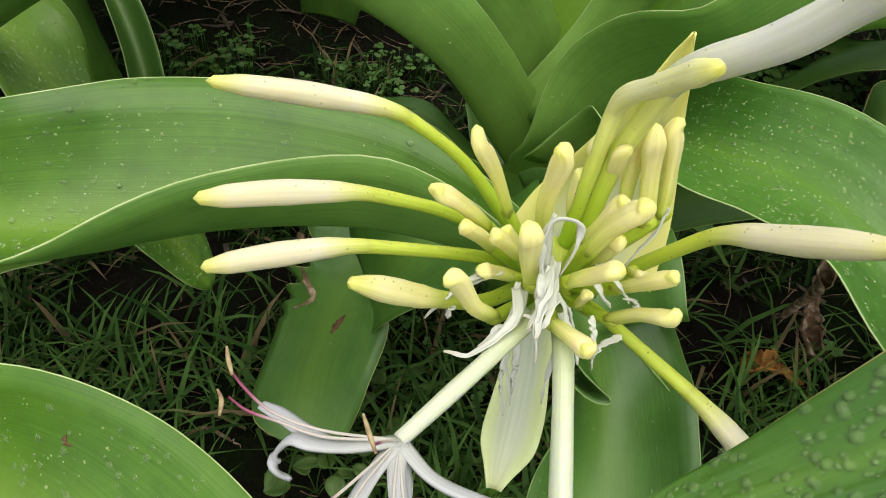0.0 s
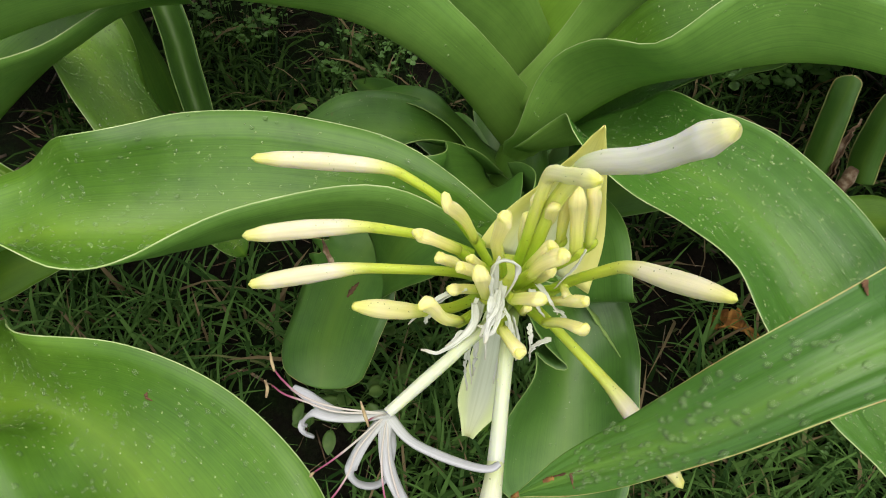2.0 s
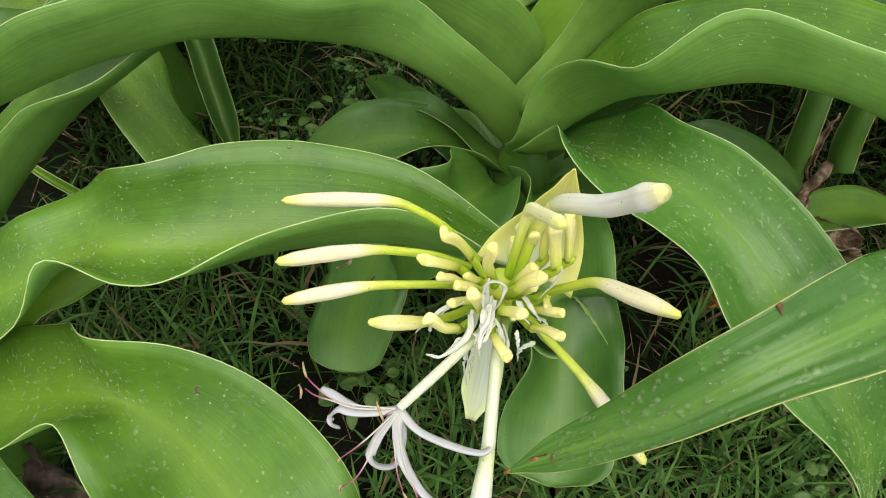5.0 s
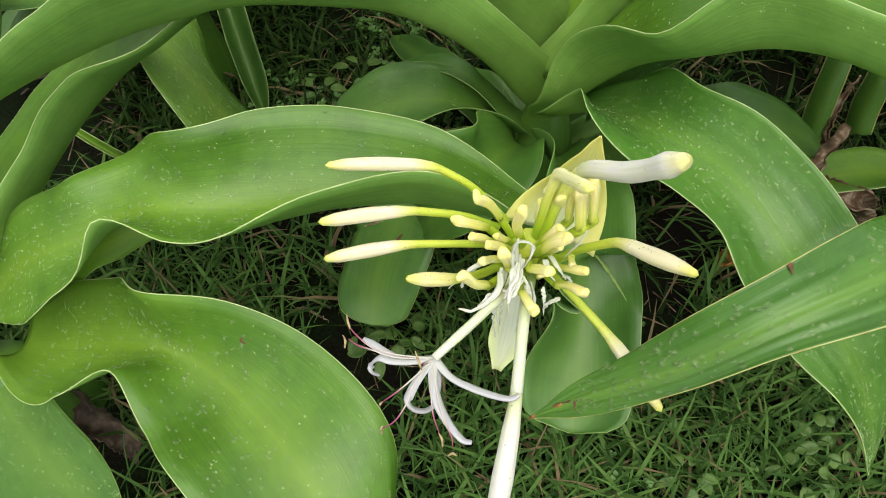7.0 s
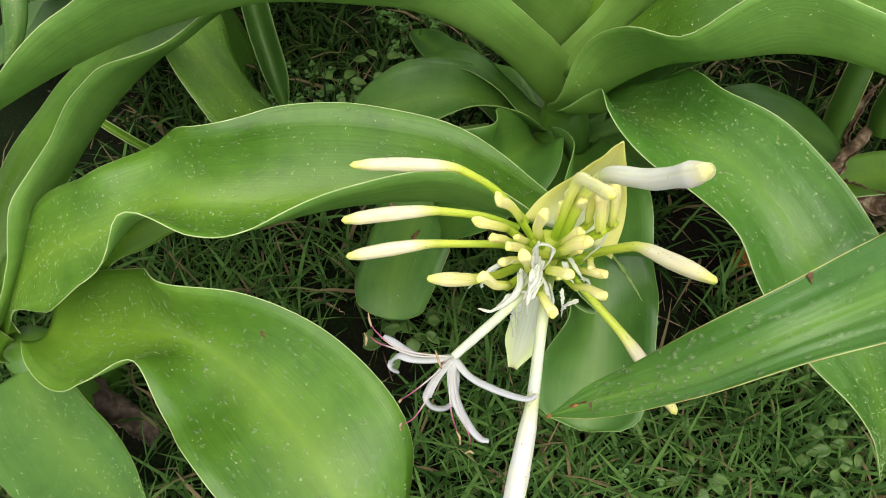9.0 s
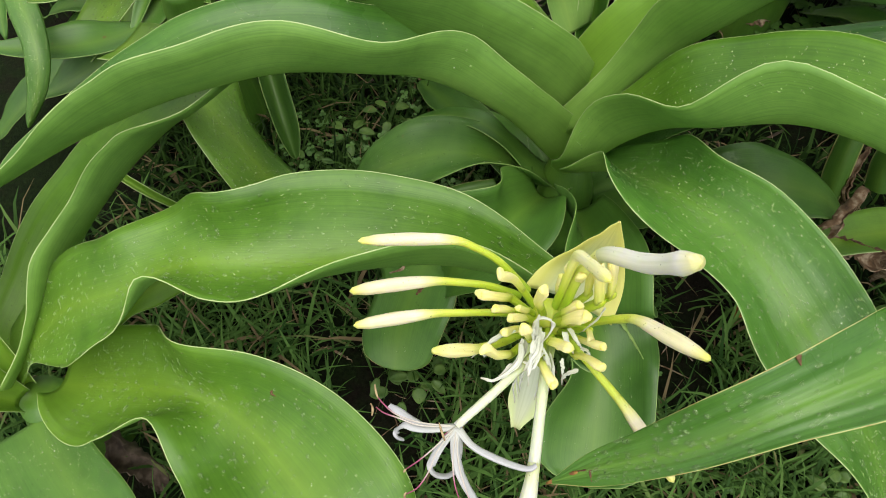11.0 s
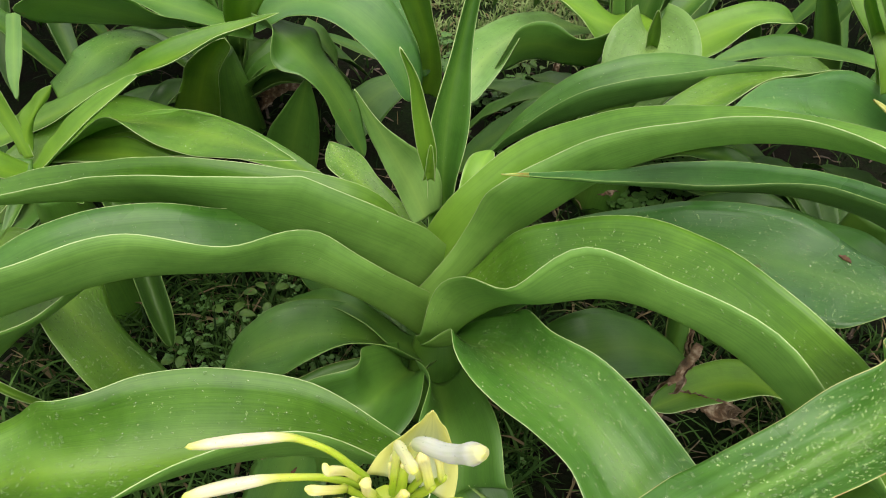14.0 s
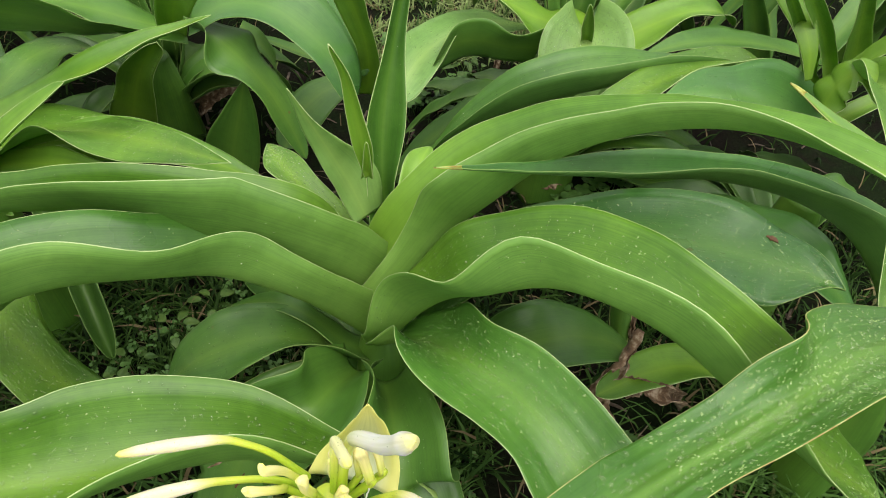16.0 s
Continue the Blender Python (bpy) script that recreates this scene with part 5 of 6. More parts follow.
strap_leaf(far_left, [
        (-0.517, 0.787, 0.256, 0.028, -0.173, 0.029, 0.3),
        (-0.456, 0.784, 0.283, 0.033, -0.048, 0.034, 0.3),
        (-0.401, 0.792, 0.298, 0.039, 0.283, 0.037, 0.3),
        (-0.351, 0.807, 0.297, 0.037, 0.405, 0.034, 0.3),
        (-0.306, 0.828, 0.278, 0.023, 0.364, 0.023, 0.3),
        (-0.265, 0.855, 0.242, 0.005, 0.295, 0.006, 0.3)], LEAF)
strap_leaf(far_left, [
        (-0.52, 0.789, 0.262, 0.026, 0.35, 0.026, 0.35),
        (-0.568, 0.767, 0.285, 0.029, 0.35, 0.029, 0.35),
        (-0.62, 0.752, 0.3, 0.03, 0.35, 0.03, 0.35),
        (-0.675, 0.746, 0.305, 0.027, 0.35, 0.027, 0.35),
        (-0.733, 0.746, 0.301, 0.019, 0.35, 0.019, 0.35),
        (-0.793, 0.754, 0.289, 0.007, 0.35, 0.007, 0.35)], LEAF_OLD_SHADED)
strap_leaf(far_left, [
        (-0.514, 0.782, 0.248, 0.028, 0.3, 0.027, -0.402),
        (-0.52, 0.721, 0.238, 0.033, 0.3, 0.03, -0.468),
        (-0.548, 0.677, 0.241, 0.036, 0.3, 0.037, -0.083),
        (-0.595, 0.647, 0.247, 0.035, 0.3, 0.039, 0.292),
        (-0.653, 0.628, 0.252, 0.024, 0.3, 0.024, 0.436),
        (-0.721, 0.62, 0.255, 0.007, 0.3, 0.006, 0.473)], LEAF_OLD_SHADED)
strap_leaf(far_left, [
        (-0.522, 0.79, 0.26, 0.013, 0.5, 0.013, 0.5),
        (-0.524, 0.76, 0.256, 0.013, 0.5, 0.013, 0.5),
        (-0.528, 0.733, 0.249, 0.013, 0.5, 0.013, 0.5),
        (-0.533, 0.706, 0.241, 0.009, 0.5, 0.009, 0.5),
        (-0.54, 0.681, 0.231, 0.003, 0.5, 0.003, 0.5)], LEAF_OLD_SHADED)
strap_leaf(far_left, [
        (-0.522, 0.789, 0.26, 0.013, 0.5, 0.013, 0.5),
        (-0.498, 0.769, 0.264, 0.013, 0.5, 0.013, 0.5),
        (-0.473, 0.751, 0.267, 0.013, 0.5, 0.013, 0.5),
        (-0.447, 0.736, 0.269, 0.009, 0.5, 0.009, 0.5),
        (-0.42, 0.724, 0.27, 0.003, 0.5, 0.003, 0.5)], LEAF_OLD_SHADED)
strap_leaf(far_left, [
        (-0.533, 0.494, 0.161, 0.009, 0.9, 0.009, 0.9),
        (-0.507, 0.484, 0.148, 0.01, 0.9, 0.01, 0.9),
        (-0.485, 0.479, 0.131, 0.01, 0.9, 0.01, 0.9),
        (-0.465, 0.478, 0.11, 0.009, 0.9, 0.009, 0.9),
        (-0.448, 0.481, 0.086, 0.006, 0.9, 0.006, 0.9),
        (-0.434, 0.489, 0.058, 0.002, 0.9, 0.002, 0.9)], LEAF)

strap_leaf(main, [
        (0.085, 0.54, 0.174, 0.02, 0.598, 0.029, -0.139),
        (0.05, 0.543, 0.208, 0.026, 0.473, 0.031, -0.365),
        (0.012, 0.556, 0.243, 0.023, 0.629, 0.025, -0.466),
        (-0.027, 0.577, 0.247, 0.016, 0.27, 0.019, 0.049),
        (-0.072, 0.604, 0.217, 0.019, 0.005, 0.017, 0.01),
        (-0.12, 0.626, 0.171, 0.014, 0.32, 0.012, -0.261)], LEAF_OLD_SHADED)
strap_leaf(back_left, [
        (-0.56, 0.994, 0.248, 0.054, -0.123, 0.062, 0.033),
        (-0.512, 1.031, 0.285, 0.056, -0.093, 0.063, 0.107),
        (-0.483, 1.073, 0.297, 0.046, -0.055, 0.065, 0.07),
        (-0.446, 1.107, 0.291, 0.044, -0.043, 0.035, 0.216),
        (-0.403, 1.128, 0.274, 0.036, -0.336, 0.036, 0.403)], LEAF_OLD_SHADED, spray=900)
strap_leaf(back_left, [
        (-0.338, 1.129, 0.308, 0.05, -2.786, 0.044, 2.773),
        (-0.38, 1.067, 0.356, 0.046, -2.583, 0.055, 2.633),
        (-0.426, 1.029, 0.398, 0.053, -2.298, 0.062, 2.417),
        (-0.474, 0.988, 0.437, 0.057, -2.198, 0.065, 2.311),
        (-0.505, 0.941, 0.472, 0.052, -2.581, 0.062, 2.661)], LEAF_OLD_SHADED)
# broad low leaf in the dark tone, laid here to darken a bare gap
strap_leaf(back_left, [
        (0.023, 1.217, 0.134, 0.04, 0.18, 0.034, 0.258),
        (-0.02, 1.16, 0.147, 0.045, -0.145, 0.04, 0.155),
        (-0.056, 1.106, 0.136, 0.047, -0.199, 0.038, 0.113),
        (-0.076, 1.047, 0.111, 0.017, -0.107, 0.017, 0.126)], LEAF_OLD_SHADED)
strap_leaf(back_mid, [
        (0.399, 1.098, 0.312, 0.048, -1.953, 0.051, 1.756),
        (0.338, 1.087, 0.322, 0.047, -2.007, 0.041, 2.071),
        (0.285, 1.081, 0.337, 0.047, -1.936, 0.044, 1.7),
        (0.237, 1.053, 0.348, 0.052, -1.818, 0.043, 1.667),
        (0.201, 1.007, 0.345, 0.049, -1.978, 0.041, 1.915)], LEAF_OLD_SHADED)
strap_leaf(back_right, [
        (0.786, 0.888, 0.403, 0.006, 0.191, 0.006, -0.173),
        (0.776, 0.909, 0.446, 0.014, 0.174, 0.015, -0.208),
        (0.757, 0.936, 0.481, 0.018, 0.406, 0.022, -0.409),
        (0.726, 0.96, 0.513, 0.017, 0.483, 0.021, -0.486),
        (0.692, 0.986, 0.545, 0.007, 0.535, 0.007, -0.535)], LEAF, UPRIGHT)
strap_leaf(back_right, [
        (0.778, 0.817, 0.406, 0.042, -0.887, 0.034, 0.949),
        (0.787, 0.823, 0.439, 0.043, -0.457, 0.042, 0.355),
        (0.801, 0.82, 0.464, 0.041, 0.1, 0.043, -0.11),
        (0.82, 0.797, 0.472, 0.034, -0.004, 0.032, 0.101),
        (0.822, 0.726, 0.466, 0.035, -0.097, 0.038, 0.288)], LEAF)
strap_leaf(back_left, [
        (-0.633, 1.092, 0.347, 0.011, 2.352, 0.013, -2.352),
        (-0.612, 1.021, 0.329, 0.014, 2.451, 0.013, -2.451),
        (-0.597, 0.963, 0.309, 0.009, 2.385, 0.009, -2.385),
        (-0.582, 0.921, 0.3, 0.002, 2.132, 0.002, -2.132)], LEAF_BLUE, UPRIGHT)
strap_leaf(far_left, [
        (-0.693, 0.709, 0.328, 0.015, -0.318, 0.016, -0.273),
        (-0.649, 0.652, 0.317, 0.019, -0.279, 0.021, -0.237),
        (-0.619, 0.6, 0.297, 0.017, -0.534, 0.018, -0.107),
        (-0.616, 0.56, 0.264, 0.013, -0.913, 0.016, 0.227),
        (-0.637, 0.517, 0.219, 0.009, -1.938, 0.004, 0.348)], LEAF_OLD_SHADED, spray=500)
strap_leaf(right, [
        (0.457, 0.529, 0.178, 0.019, -1.548, 0.006, -0.287),
        (0.45, 0.547, 0.21, 0.022, -1.208, 0.016, -0.108),
        (0.448, 0.564, 0.254, 0.022, -1.205, 0.016, -0.047),
        (0.451, 0.585, 0.288, 0.022, -1.331, 0.014, 0.162),
        (0.458, 0.609, 0.312, 0.022, -1.477, 0.013, 0.177)], LEAF_OLD_SHADED, UPRIGHT, rim=RIM_BROWN, line=0.0012)
strap_leaf(right, [
        (0.523, 0.564, 0.184, 0.024, -1.19, 0.016, 0.098),
        (0.518, 0.578, 0.214, 0.023, -1.242, 0.019, 0.115),
        (0.517, 0.591, 0.255, 0.023, -1.413, 0.017, 0.192),
        (0.525, 0.609, 0.288, 0.023, -1.59, 0.017, 0.24)], LEAF_OLD_SHADED, UPRIGHT, rim=RIM_BROWN, line=0.0012)


# ---- low and far leaves that fill the bed, and high unseen ones that shade it ----
def fill_leaves(owner, place, count, seed, reach, top, turn=(0.0, 6.28)):
    """Plain arching leaves round a plant's foot."""
    rng = np.random.default_rng(seed)
    for k in range(count):
        a = turn[0] + (turn[1] - turn[0]) * (k + rng.uniform(0.1, 0.9)) / count
        d = np.array((math.cos(a), math.sin(a)))
        s = np.array((-d[1], d[0])) * rng.uniform(-0.12, 0.12)
        r, h, w = reach * rng.uniform(0.75, 1.15), top * rng.uniform(0.6, 1.1), rng.uniform(0.028, 0.044)
        rows = []
        for q, lift, wide, fold in ((0.06, 0.25, 0.7, 0.8), (0.2, 0.75, 0.85, 0.6), (0.45, 1.0, 1.0, 0.4), (0.72, 0.72, 0.95, 0.3), (0.9, 0.38, 0.6, 0.3), (1.0, 0.15, 0.1, 0.3)):
            x, y = np.array(place) + d * r * q + s * q * q
            rows.append((x, y, max(h * lift, 0.02), w * wide, fold + rng.uniform(-0.15, 0.15), w * wide, fold + rng.uniform(-0.15, 0.15)))
        strap_leaf(owner, rows, (LEAF_OLD_SHADED, LEAF_SHADED)[k % 2], along=32, ripple=0.002)


for place, seed, reach, top in (((-0.85, 1.75), 31, 0.52, 0.36), ((-0.38, 2.0), 32, 0.44, 0.40), ((0.85, 1.85), 33, 0.46, 0.38), ((1.35, 1.55), 34, 0.52, 0.40), ((-1.0, 1.25), 35, 0.42, 0.30)):
    far = plant((*place, 0), "crinum lily at the back of the bed", [(*place, -0.02), (*place, 0.12), (*place, 0.2)], (0.05, 0.045, 0.02))
    fill_leaves(far, place, 13, seed, reach, top)
fill_leaves(back_left, (-0.33, 1.22), 10, 41, 0.36, 0.17, (-0.6, 4.3))
# high leaves above the view, added to cast shade on the back of the bed
fill_leaves(back_left, (-0.33, 1.26), 6, 51, 0.56, 0.56, (0.5, 2.9))
fill_leaves(back_mid, (0.45, 1.05), 12, 42, 0.38, 0.19, (-0.6, 3.3))
# more unseen high leaves, added as shade over the middle of the back
fill_leaves(back_mid, (0.47, 1.20), 5, 52, 0.52, 0.54, (0.3, 2.7))
fill_leaves(back_right, (0.80, 0.76), 8, 43, 0.38, 0.20, (0.6, 2.7))
fill_leaves(far_left, (-0.50, 0.78), 6, 45, 0.34, 0.20, (1.9, 3.7))
fill_leaves(main, (0.10, 0.56), 6, 44, 0.32, 0.13, (0.2, 2.9))


# ---- withered leaves ----
FALLEN = plain("orange fallen leaf", [(0.3, (0.16, 0.05, 0.01)), (0.7, (0.42, 0.20, 0.03))], 60, 0.7, 0.5)


def dry_leaf(path, wide, label, seed=0, curl=1.6, mat=None):
    """A crumpled, curled dead leaf."""
    rng = np.random.default_rng(seed)
    n = 44
    p = spline(path, n) + rng.normal(0, 0.0010, (n, 3))
    t = unit(np.gradient(spline(path, n), axis=0))
    s = unit(np.cross(t, np.array([0.1, -0.3, 1.0])))
    nn = np.cross(s, t)
    spin = (0.7 * np.sin(np.linspace(0, 5.0, n) + seed))[:, None]
    s, nn = np.cos(spin) * s + np.sin(spin) * nn, np.cos(spin) * nn - np.sin(spin) * s
    u = np.linspace(-1, 1, 13)[None, :, None]
    ragged = 1 + 0.16 * np.sin(np.linspace(0, 21, n) + seed) + rng.normal(0, 0.07, n)
    w = (wide * np.interp(np.linspace(0, 1, n), [0, 0.2, 0.7, 1], [0.5, 1, 0.9, 0.15]) * ragged)[:, None, None]
    roll = u * curl * (1 + 0.35 * np.sin(np.linspace(0, 8, n) + seed))[:, None, None]
    fold = 0.10 * w * (np.sin(7 * u + np.linspace(0, 25, n)[:, None, None]) + 0.7 * np.sin(13 * u - np.linspace(0, 37, n)[:, None, None] + seed))
    face = p[:, None] + w * np.sin(roll) / curl * s[:, None] + (w * (1 - np.cos(roll)) / curl + fold) * nn[:, None]
    v, f, uv, m = blade_mesh(face, np.linspace(0, 1, n), 0.0007)
    return tagged(part("dry_leaf", (v, f, uv, None), mat or DRY), label, "leaf", "withered leaves on the ground")


dry_leaf([(0.4539, 0.5100, 0.2700), (0.4244, 0.4751, 0.2400), (0.4023, 0.4572, 0.2200), (0.3998, 0.4523, 0.1700), (0.4403, 0.5196, 0.0000)], 0.021, "curled grey-brown dead leaf strip between green leaves", 1, 2.4)
dry_leaf([(0.4038, 0.4428, 0.2000), (0.4393, 0.4504, 0.2200), (0.4699, 0.4497, 0.2200), (0.5146, 0.4587, 0.1800), (0.6020, 0.5251, 0.0000)], 0.024, "crumpled brown dead leaf tip below green leaves", 2, 1.8)
dry_leaf([(-0.5607, 0.1973, -0.0000), (-0.4797, 0.1669, 0.0500), (-0.4414, 0.1405, 0.0500), (-0.4082, 0.1149, 0.0300), (-0.3934, 0.0889, 0.0000)], 0.030, "broad brown dead leaf lying on the soil", 3, 1.5, DRY_SHADED)
dry_leaf([(0.5743, 0.6345, 0.0000), (0.4962, 0.5699, 0.1200), (0.4700, 0.5456, 0.2000), (0.4795, 0.5751, 0.2400), (0.5001, 0.6052, 0.2500)], 0.010, "long brown dead leaf strip standing among leaves", 4, 2.2)
dry_leaf([(0.3918, 0.4595, 0.0000), (0.4068, 0.4417, 0.0200), (0.4263, 0.4303, 0.0300), (0.4593, 0.4273, 0.0000)], 0.018, "orange-brown fallen leaf on dark soil", 5, 0.8, FALLEN)
dry_leaf([(0.4842, 0.4676, 0.0000), (0.4575, 0.4819, 0.0500), (0.4404, 0.4936, 0.1000), (0.4309, 0.4945, 0.1400)], 0.020, "thin brown dead leaf leaning on the soil", 6, 1.9)
dry_leaf([(-0.3924, 1.2123, 0.0000), (-0.3320, 1.2425, 0.0300), (-0.2876, 1.2853, 0.0500), (-0.2630, 1.3798, 0.0000)], 0.020, "dark brown dead leaf under the back plants", 7, 1.2)
dry_leaf([(-0.2921, 1.2503, 0.0000), (-0.2566, 1.2540, 0.0600), (-0.2123, 1.3391, 0.0400), (-0.1757, 1.4025, 0.0000)], 0.022, "dark brown dead leaf under the back plants", 8, 1.0)
dry_leaf([(0.4402, 1.0391, 0.0000), (0.4399, 1.0064, 0.0500), (0.4557, 1.0076, 0.0600), (0.4845, 1.0390, 0.0000)], 0.014, "rust-brown scrap of dead leaf", 9, 1.0)
dry_leaf([(0.3697, 1.3799, 0.0000), (0.3732, 1.3654, 0.0600), (0.3832, 1.3813, 0.0800), (0.4236, 1.5047, 0.0000)], 0.010, "reddish dead leaf among low weeds", 10, 1.4)
dry_leaf([(-0.2364, 0.3091, -0.0000), (-0.2155, 0.3197, 0.0120), (-0.1938, 0.3130, 0.0120), (-0.1741, 0.3081, 0.0000)], 0.004, "pale dry stalk lying in the turf", 11, 2.6)


# ---- scars and flecks on the leaves ----
SCAR = plain("brown scar tissue", [(0.3, (0.055, 0.022, 0.012)), (0.7, (0.15, 0.072, 0.03))], 200, 0.8, 0.6)
SPLIT = plain("pale split tissue", [(0.3, (0.16, 0.28, 0.06)), (0.7, (0.30, 0.42, 0.12))], 120, 0.5, 0.3)


def scar(leaf, path, wide, mat, name="scar", label="", lift=0.0012):
    """A thin uneven patch that lies on a leaf along a path of places."""
    n = 14
    p = spline(path, n) + np.array((0, -0.3, 0.95)) * lift
    r = wide * np.interp(np.linspace(0, 1, n), [0, 0.3, 0.6, 1], [0.25, 1, 0.8, 0.2]) * (1 + 0.25 * np.sin(np.arange(n) * 2.1))
    return part(name, tube_mesh(p, r, 8, 0.35), mat, leaf, label)


scar(nicked, [(0.2030, 0.1515, 0.5941), (0.2038, 0.1503, 0.5926), (0.2064, 0.1469, 0.5886)], 0.0022, SCAR, "scar", "dark torn nick in the leaf edge")
scar(nicked, [(0.0908, 0.0949, 0.4526), (0.0994, 0.0953, 0.4614), (0.1082, 0.0966, 0.4712)], 0.0009, SCAR, "scar", "reddish crease near the leaf tip")
scar(nicked, [(0.0993, 0.0959, 0.4614), (0.1000, 0.0918, 0.4616), (0.1011, 0.0868, 0.4616)], 0.0010, SCAR, "scar", "reddish crease near the leaf tip")
scar(flecked, [(-0.1782, 0.1536, 0.3660), (-0.1789, 0.1509, 0.3628), (-0.1738, 0.1488, 0.3634)], 0.0016, SCAR, "fleck", "dark speck on the leaf")
scar(split, [(0.1441, 0.2946, 0.3079), (0.1661, 0.2891, 0.2782), (0.1766, 0.2731, 0.2754), (0.1842, 0.2548, 0.2801)], 0.0035, SPLIT, "split", "pale healed split along the leaf")
scar(spotted, [(0.5356, 0.4880, 0.4869), (0.5428, 0.4824, 0.4872), (0.5451, 0.4773, 0.4872)], 0.0040, SCAR, "spot", "rust-brown spot on the leaf")
scar(marked, [(-0.0310, 0.5654, 0.2490), (-0.0235, 0.5659, 0.2464), (-0.0139, 0.5638, 0.2414)], 0.0022, SCAR, "spot", "rust-brown mark on the leaf")
scar(torn, [(-0.1134, 0.4153, 0.1792), (-0.1074, 0.4033, 0.1716), (-0.0995, 0.3875, 0.1664), (-0.1189, 0.3853, 0.1514)], 0.0040, DRY, "torn_edge", "ragged brown torn leaf edge")
scar(torn, [(-0.1164, 0.4361, 0.2005), (-0.1164, 0.4361, 0.2005), (-0.1213, 0.4236, 0.1851)], 0.0045, DRY, "torn_edge", "ragged brown torn leaf edge")
scar(torn, [(-0.0778, 0.3512, 0.1664), (-0.0716, 0.3594, 0.1722), (-0.0660, 0.3653, 0.1768)], 0.0030, SCAR, "scar", "dark brown hole in the leaf")

scar(nicked, [(0.0908, 0.0949, 0.4526), (0.0909, 0.0940, 0.4527), (0.0868, 0.0931, 0.4485), (0.0868, 0.0931, 0.4485)], 0.0016, TIP_BROWN, "scar", "dark brown tip of the leaf")


# ---- the flowering stalk ----
BUD = petal_material("cream flower bud", [(0.0, (0.64, 0.75, 0.12)), (0.16, (0.82, 0.83, 0.42)), (0.28, (0.90, 0.86, 0.74)), (0.80, (0.88, 0.83, 0.64)), (0.96, (0.78, 0.78, 0.27)), (1.0, (0.60, 0.66, 0.16))], solid=True)
BUD_PALE = petal_material("pale yellow bud", [(0.0, (0.60, 0.70, 0.14)), (0.2, (0.84, 0.82, 0.38)), (0.7, (0.86, 0.82, 0.49)), (1.0, (0.72, 0.73, 0.19))], solid=True)
BUD_BENT = petal_material("cream bent bud", [(0.0, (0.86, 0.85, 0.42)), (0.3, (0.88, 0.86, 0.62)), (0.85, (0.88, 0.85, 0.56)), (1.0, (0.84, 0.82, 0.26))], solid=True, tint=(0.80, 0.80, 0.68))
WHITE_BUD = petal_material("white long bud", [(0.0, (0.66, 0.72, 0.40)), (0.18, (0.80, 0.80, 0.70)), (0.4, (0.82, 0.82, 0.80)), (0.85, (0.82, 0.81, 0.78)), (0.95, (0.82, 0.79, 0.50)), (1.0, (0.75, 0.72, 0.30))], solid=True, tint=(0.77, 0.77, 0.75))
BUD_YOUNG = petal_material("yellow young bud", [(0.0, (0.62, 0.74, 0.12)), (0.22, (0.86, 0.86, 0.36)), (0.55, (0.95, 0.88, 0.54)), (0.85, (0.93, 0.88, 0.47)), (1.0, (0.86, 0.85, 0.32))], solid=True, tint=(0.85, 0.83, 0.68))
TUBE = petal_material("green flower tube", [(0.0, (0.42, 0.62, 0.05)), (0.5, (0.54, 0.70, 0.07)), (1.0, (0.64, 0.75, 0.12))], solid=True)
TUBE_YELLOW = petal_material("yellow-green flower tube", [(0.0, (0.38, 0.60, 0.03)), (0.35, (0.56, 0.72, 0.08)), (0.7, (0.78, 0.82, 0.26)), (1.0, (0.86, 0.85, 0.42))], solid=True, tint=(0.82, 0.83, 0.66))
LONG_TUBE = petal_material("long pale flower tube", [(0.0, (0.40, 0.56, 0.10)), (0.3, (0.64, 0.71, 0.40)), (0.6, (0.76, 0.79, 0.64)), (1.0, (0.80, 0.81, 0.78))], solid=True, tint=(0.70, 0.73, 0.64))
WHITE = petal_material("white petal", [(0.0, (0.74, 0.75, 0.70)), (0.3, (0.73, 0.73, 0.75)), (1.0, (0.71, 0.70, 0.75))], 0.45, 0.28, tint=(0.78, 0.79, 0.82))
THREAD = petal_material("withered white thread", [(0.0, (0.80, 0.83, 0.74)), (0.8, (0.82, 0.83, 0.82)), (1.0, (0.70, 0.66, 0.55))], 0.6, 0.12, tint=(0.78, 0.79, 0.76))
BRACT = petal_material("papery yellow bract", [(0.0, (0.86, 0.90, 0.70)), (0.4, (0.88, 0.90, 0.60)), (0.75, (0.89, 0.88, 0.36)), (0.93, (0.86, 0.83, 0.24)), (0.985, (0.78, 0.70, 0.22)), (1.0, (0.32, 0.15, 0.06))], 0.5, 0.2, (0.92, 0.90, 0.30), tint=(1.0, 1.0, 0.95))
BRACT_PALE = petal_material("papery pale bract", [(0.0, (0.70, 0.76, 0.66)), (0.6, (0.72, 0.76, 0.66)), (0.9, (0.74, 0.77, 0.56)), (1.0, (0.74, 0.76, 0.42))], 0.5, 0.25, (0.70, 0.78, 0.42), tint=(0.80, 0.82, 0.76))
FILAMENT = petal_material("pink stamen thread", [(0.0, (0.80, 0.79, 0.81)), (0.5, (0.76, 0.68, 0.73)), (0.68, (0.48, 0.12, 0.28)), (1.0, (0.28, 0.04, 0.13))], 0.45, 0.15)
ANTHER = plain("dusty brown anther", [(0.3, (0.16, 0.10, 0.05)), (0.7, (0.42, 0.33, 0.18))], 300, 0.85, 0.5)

stalk = thing("flower_stalk", (0.085, 0.27, 0), "crinum flower cluster with cream buds on a stalk", "flower")
CENTRE = np.array((0.063, 0.215, 0.462))


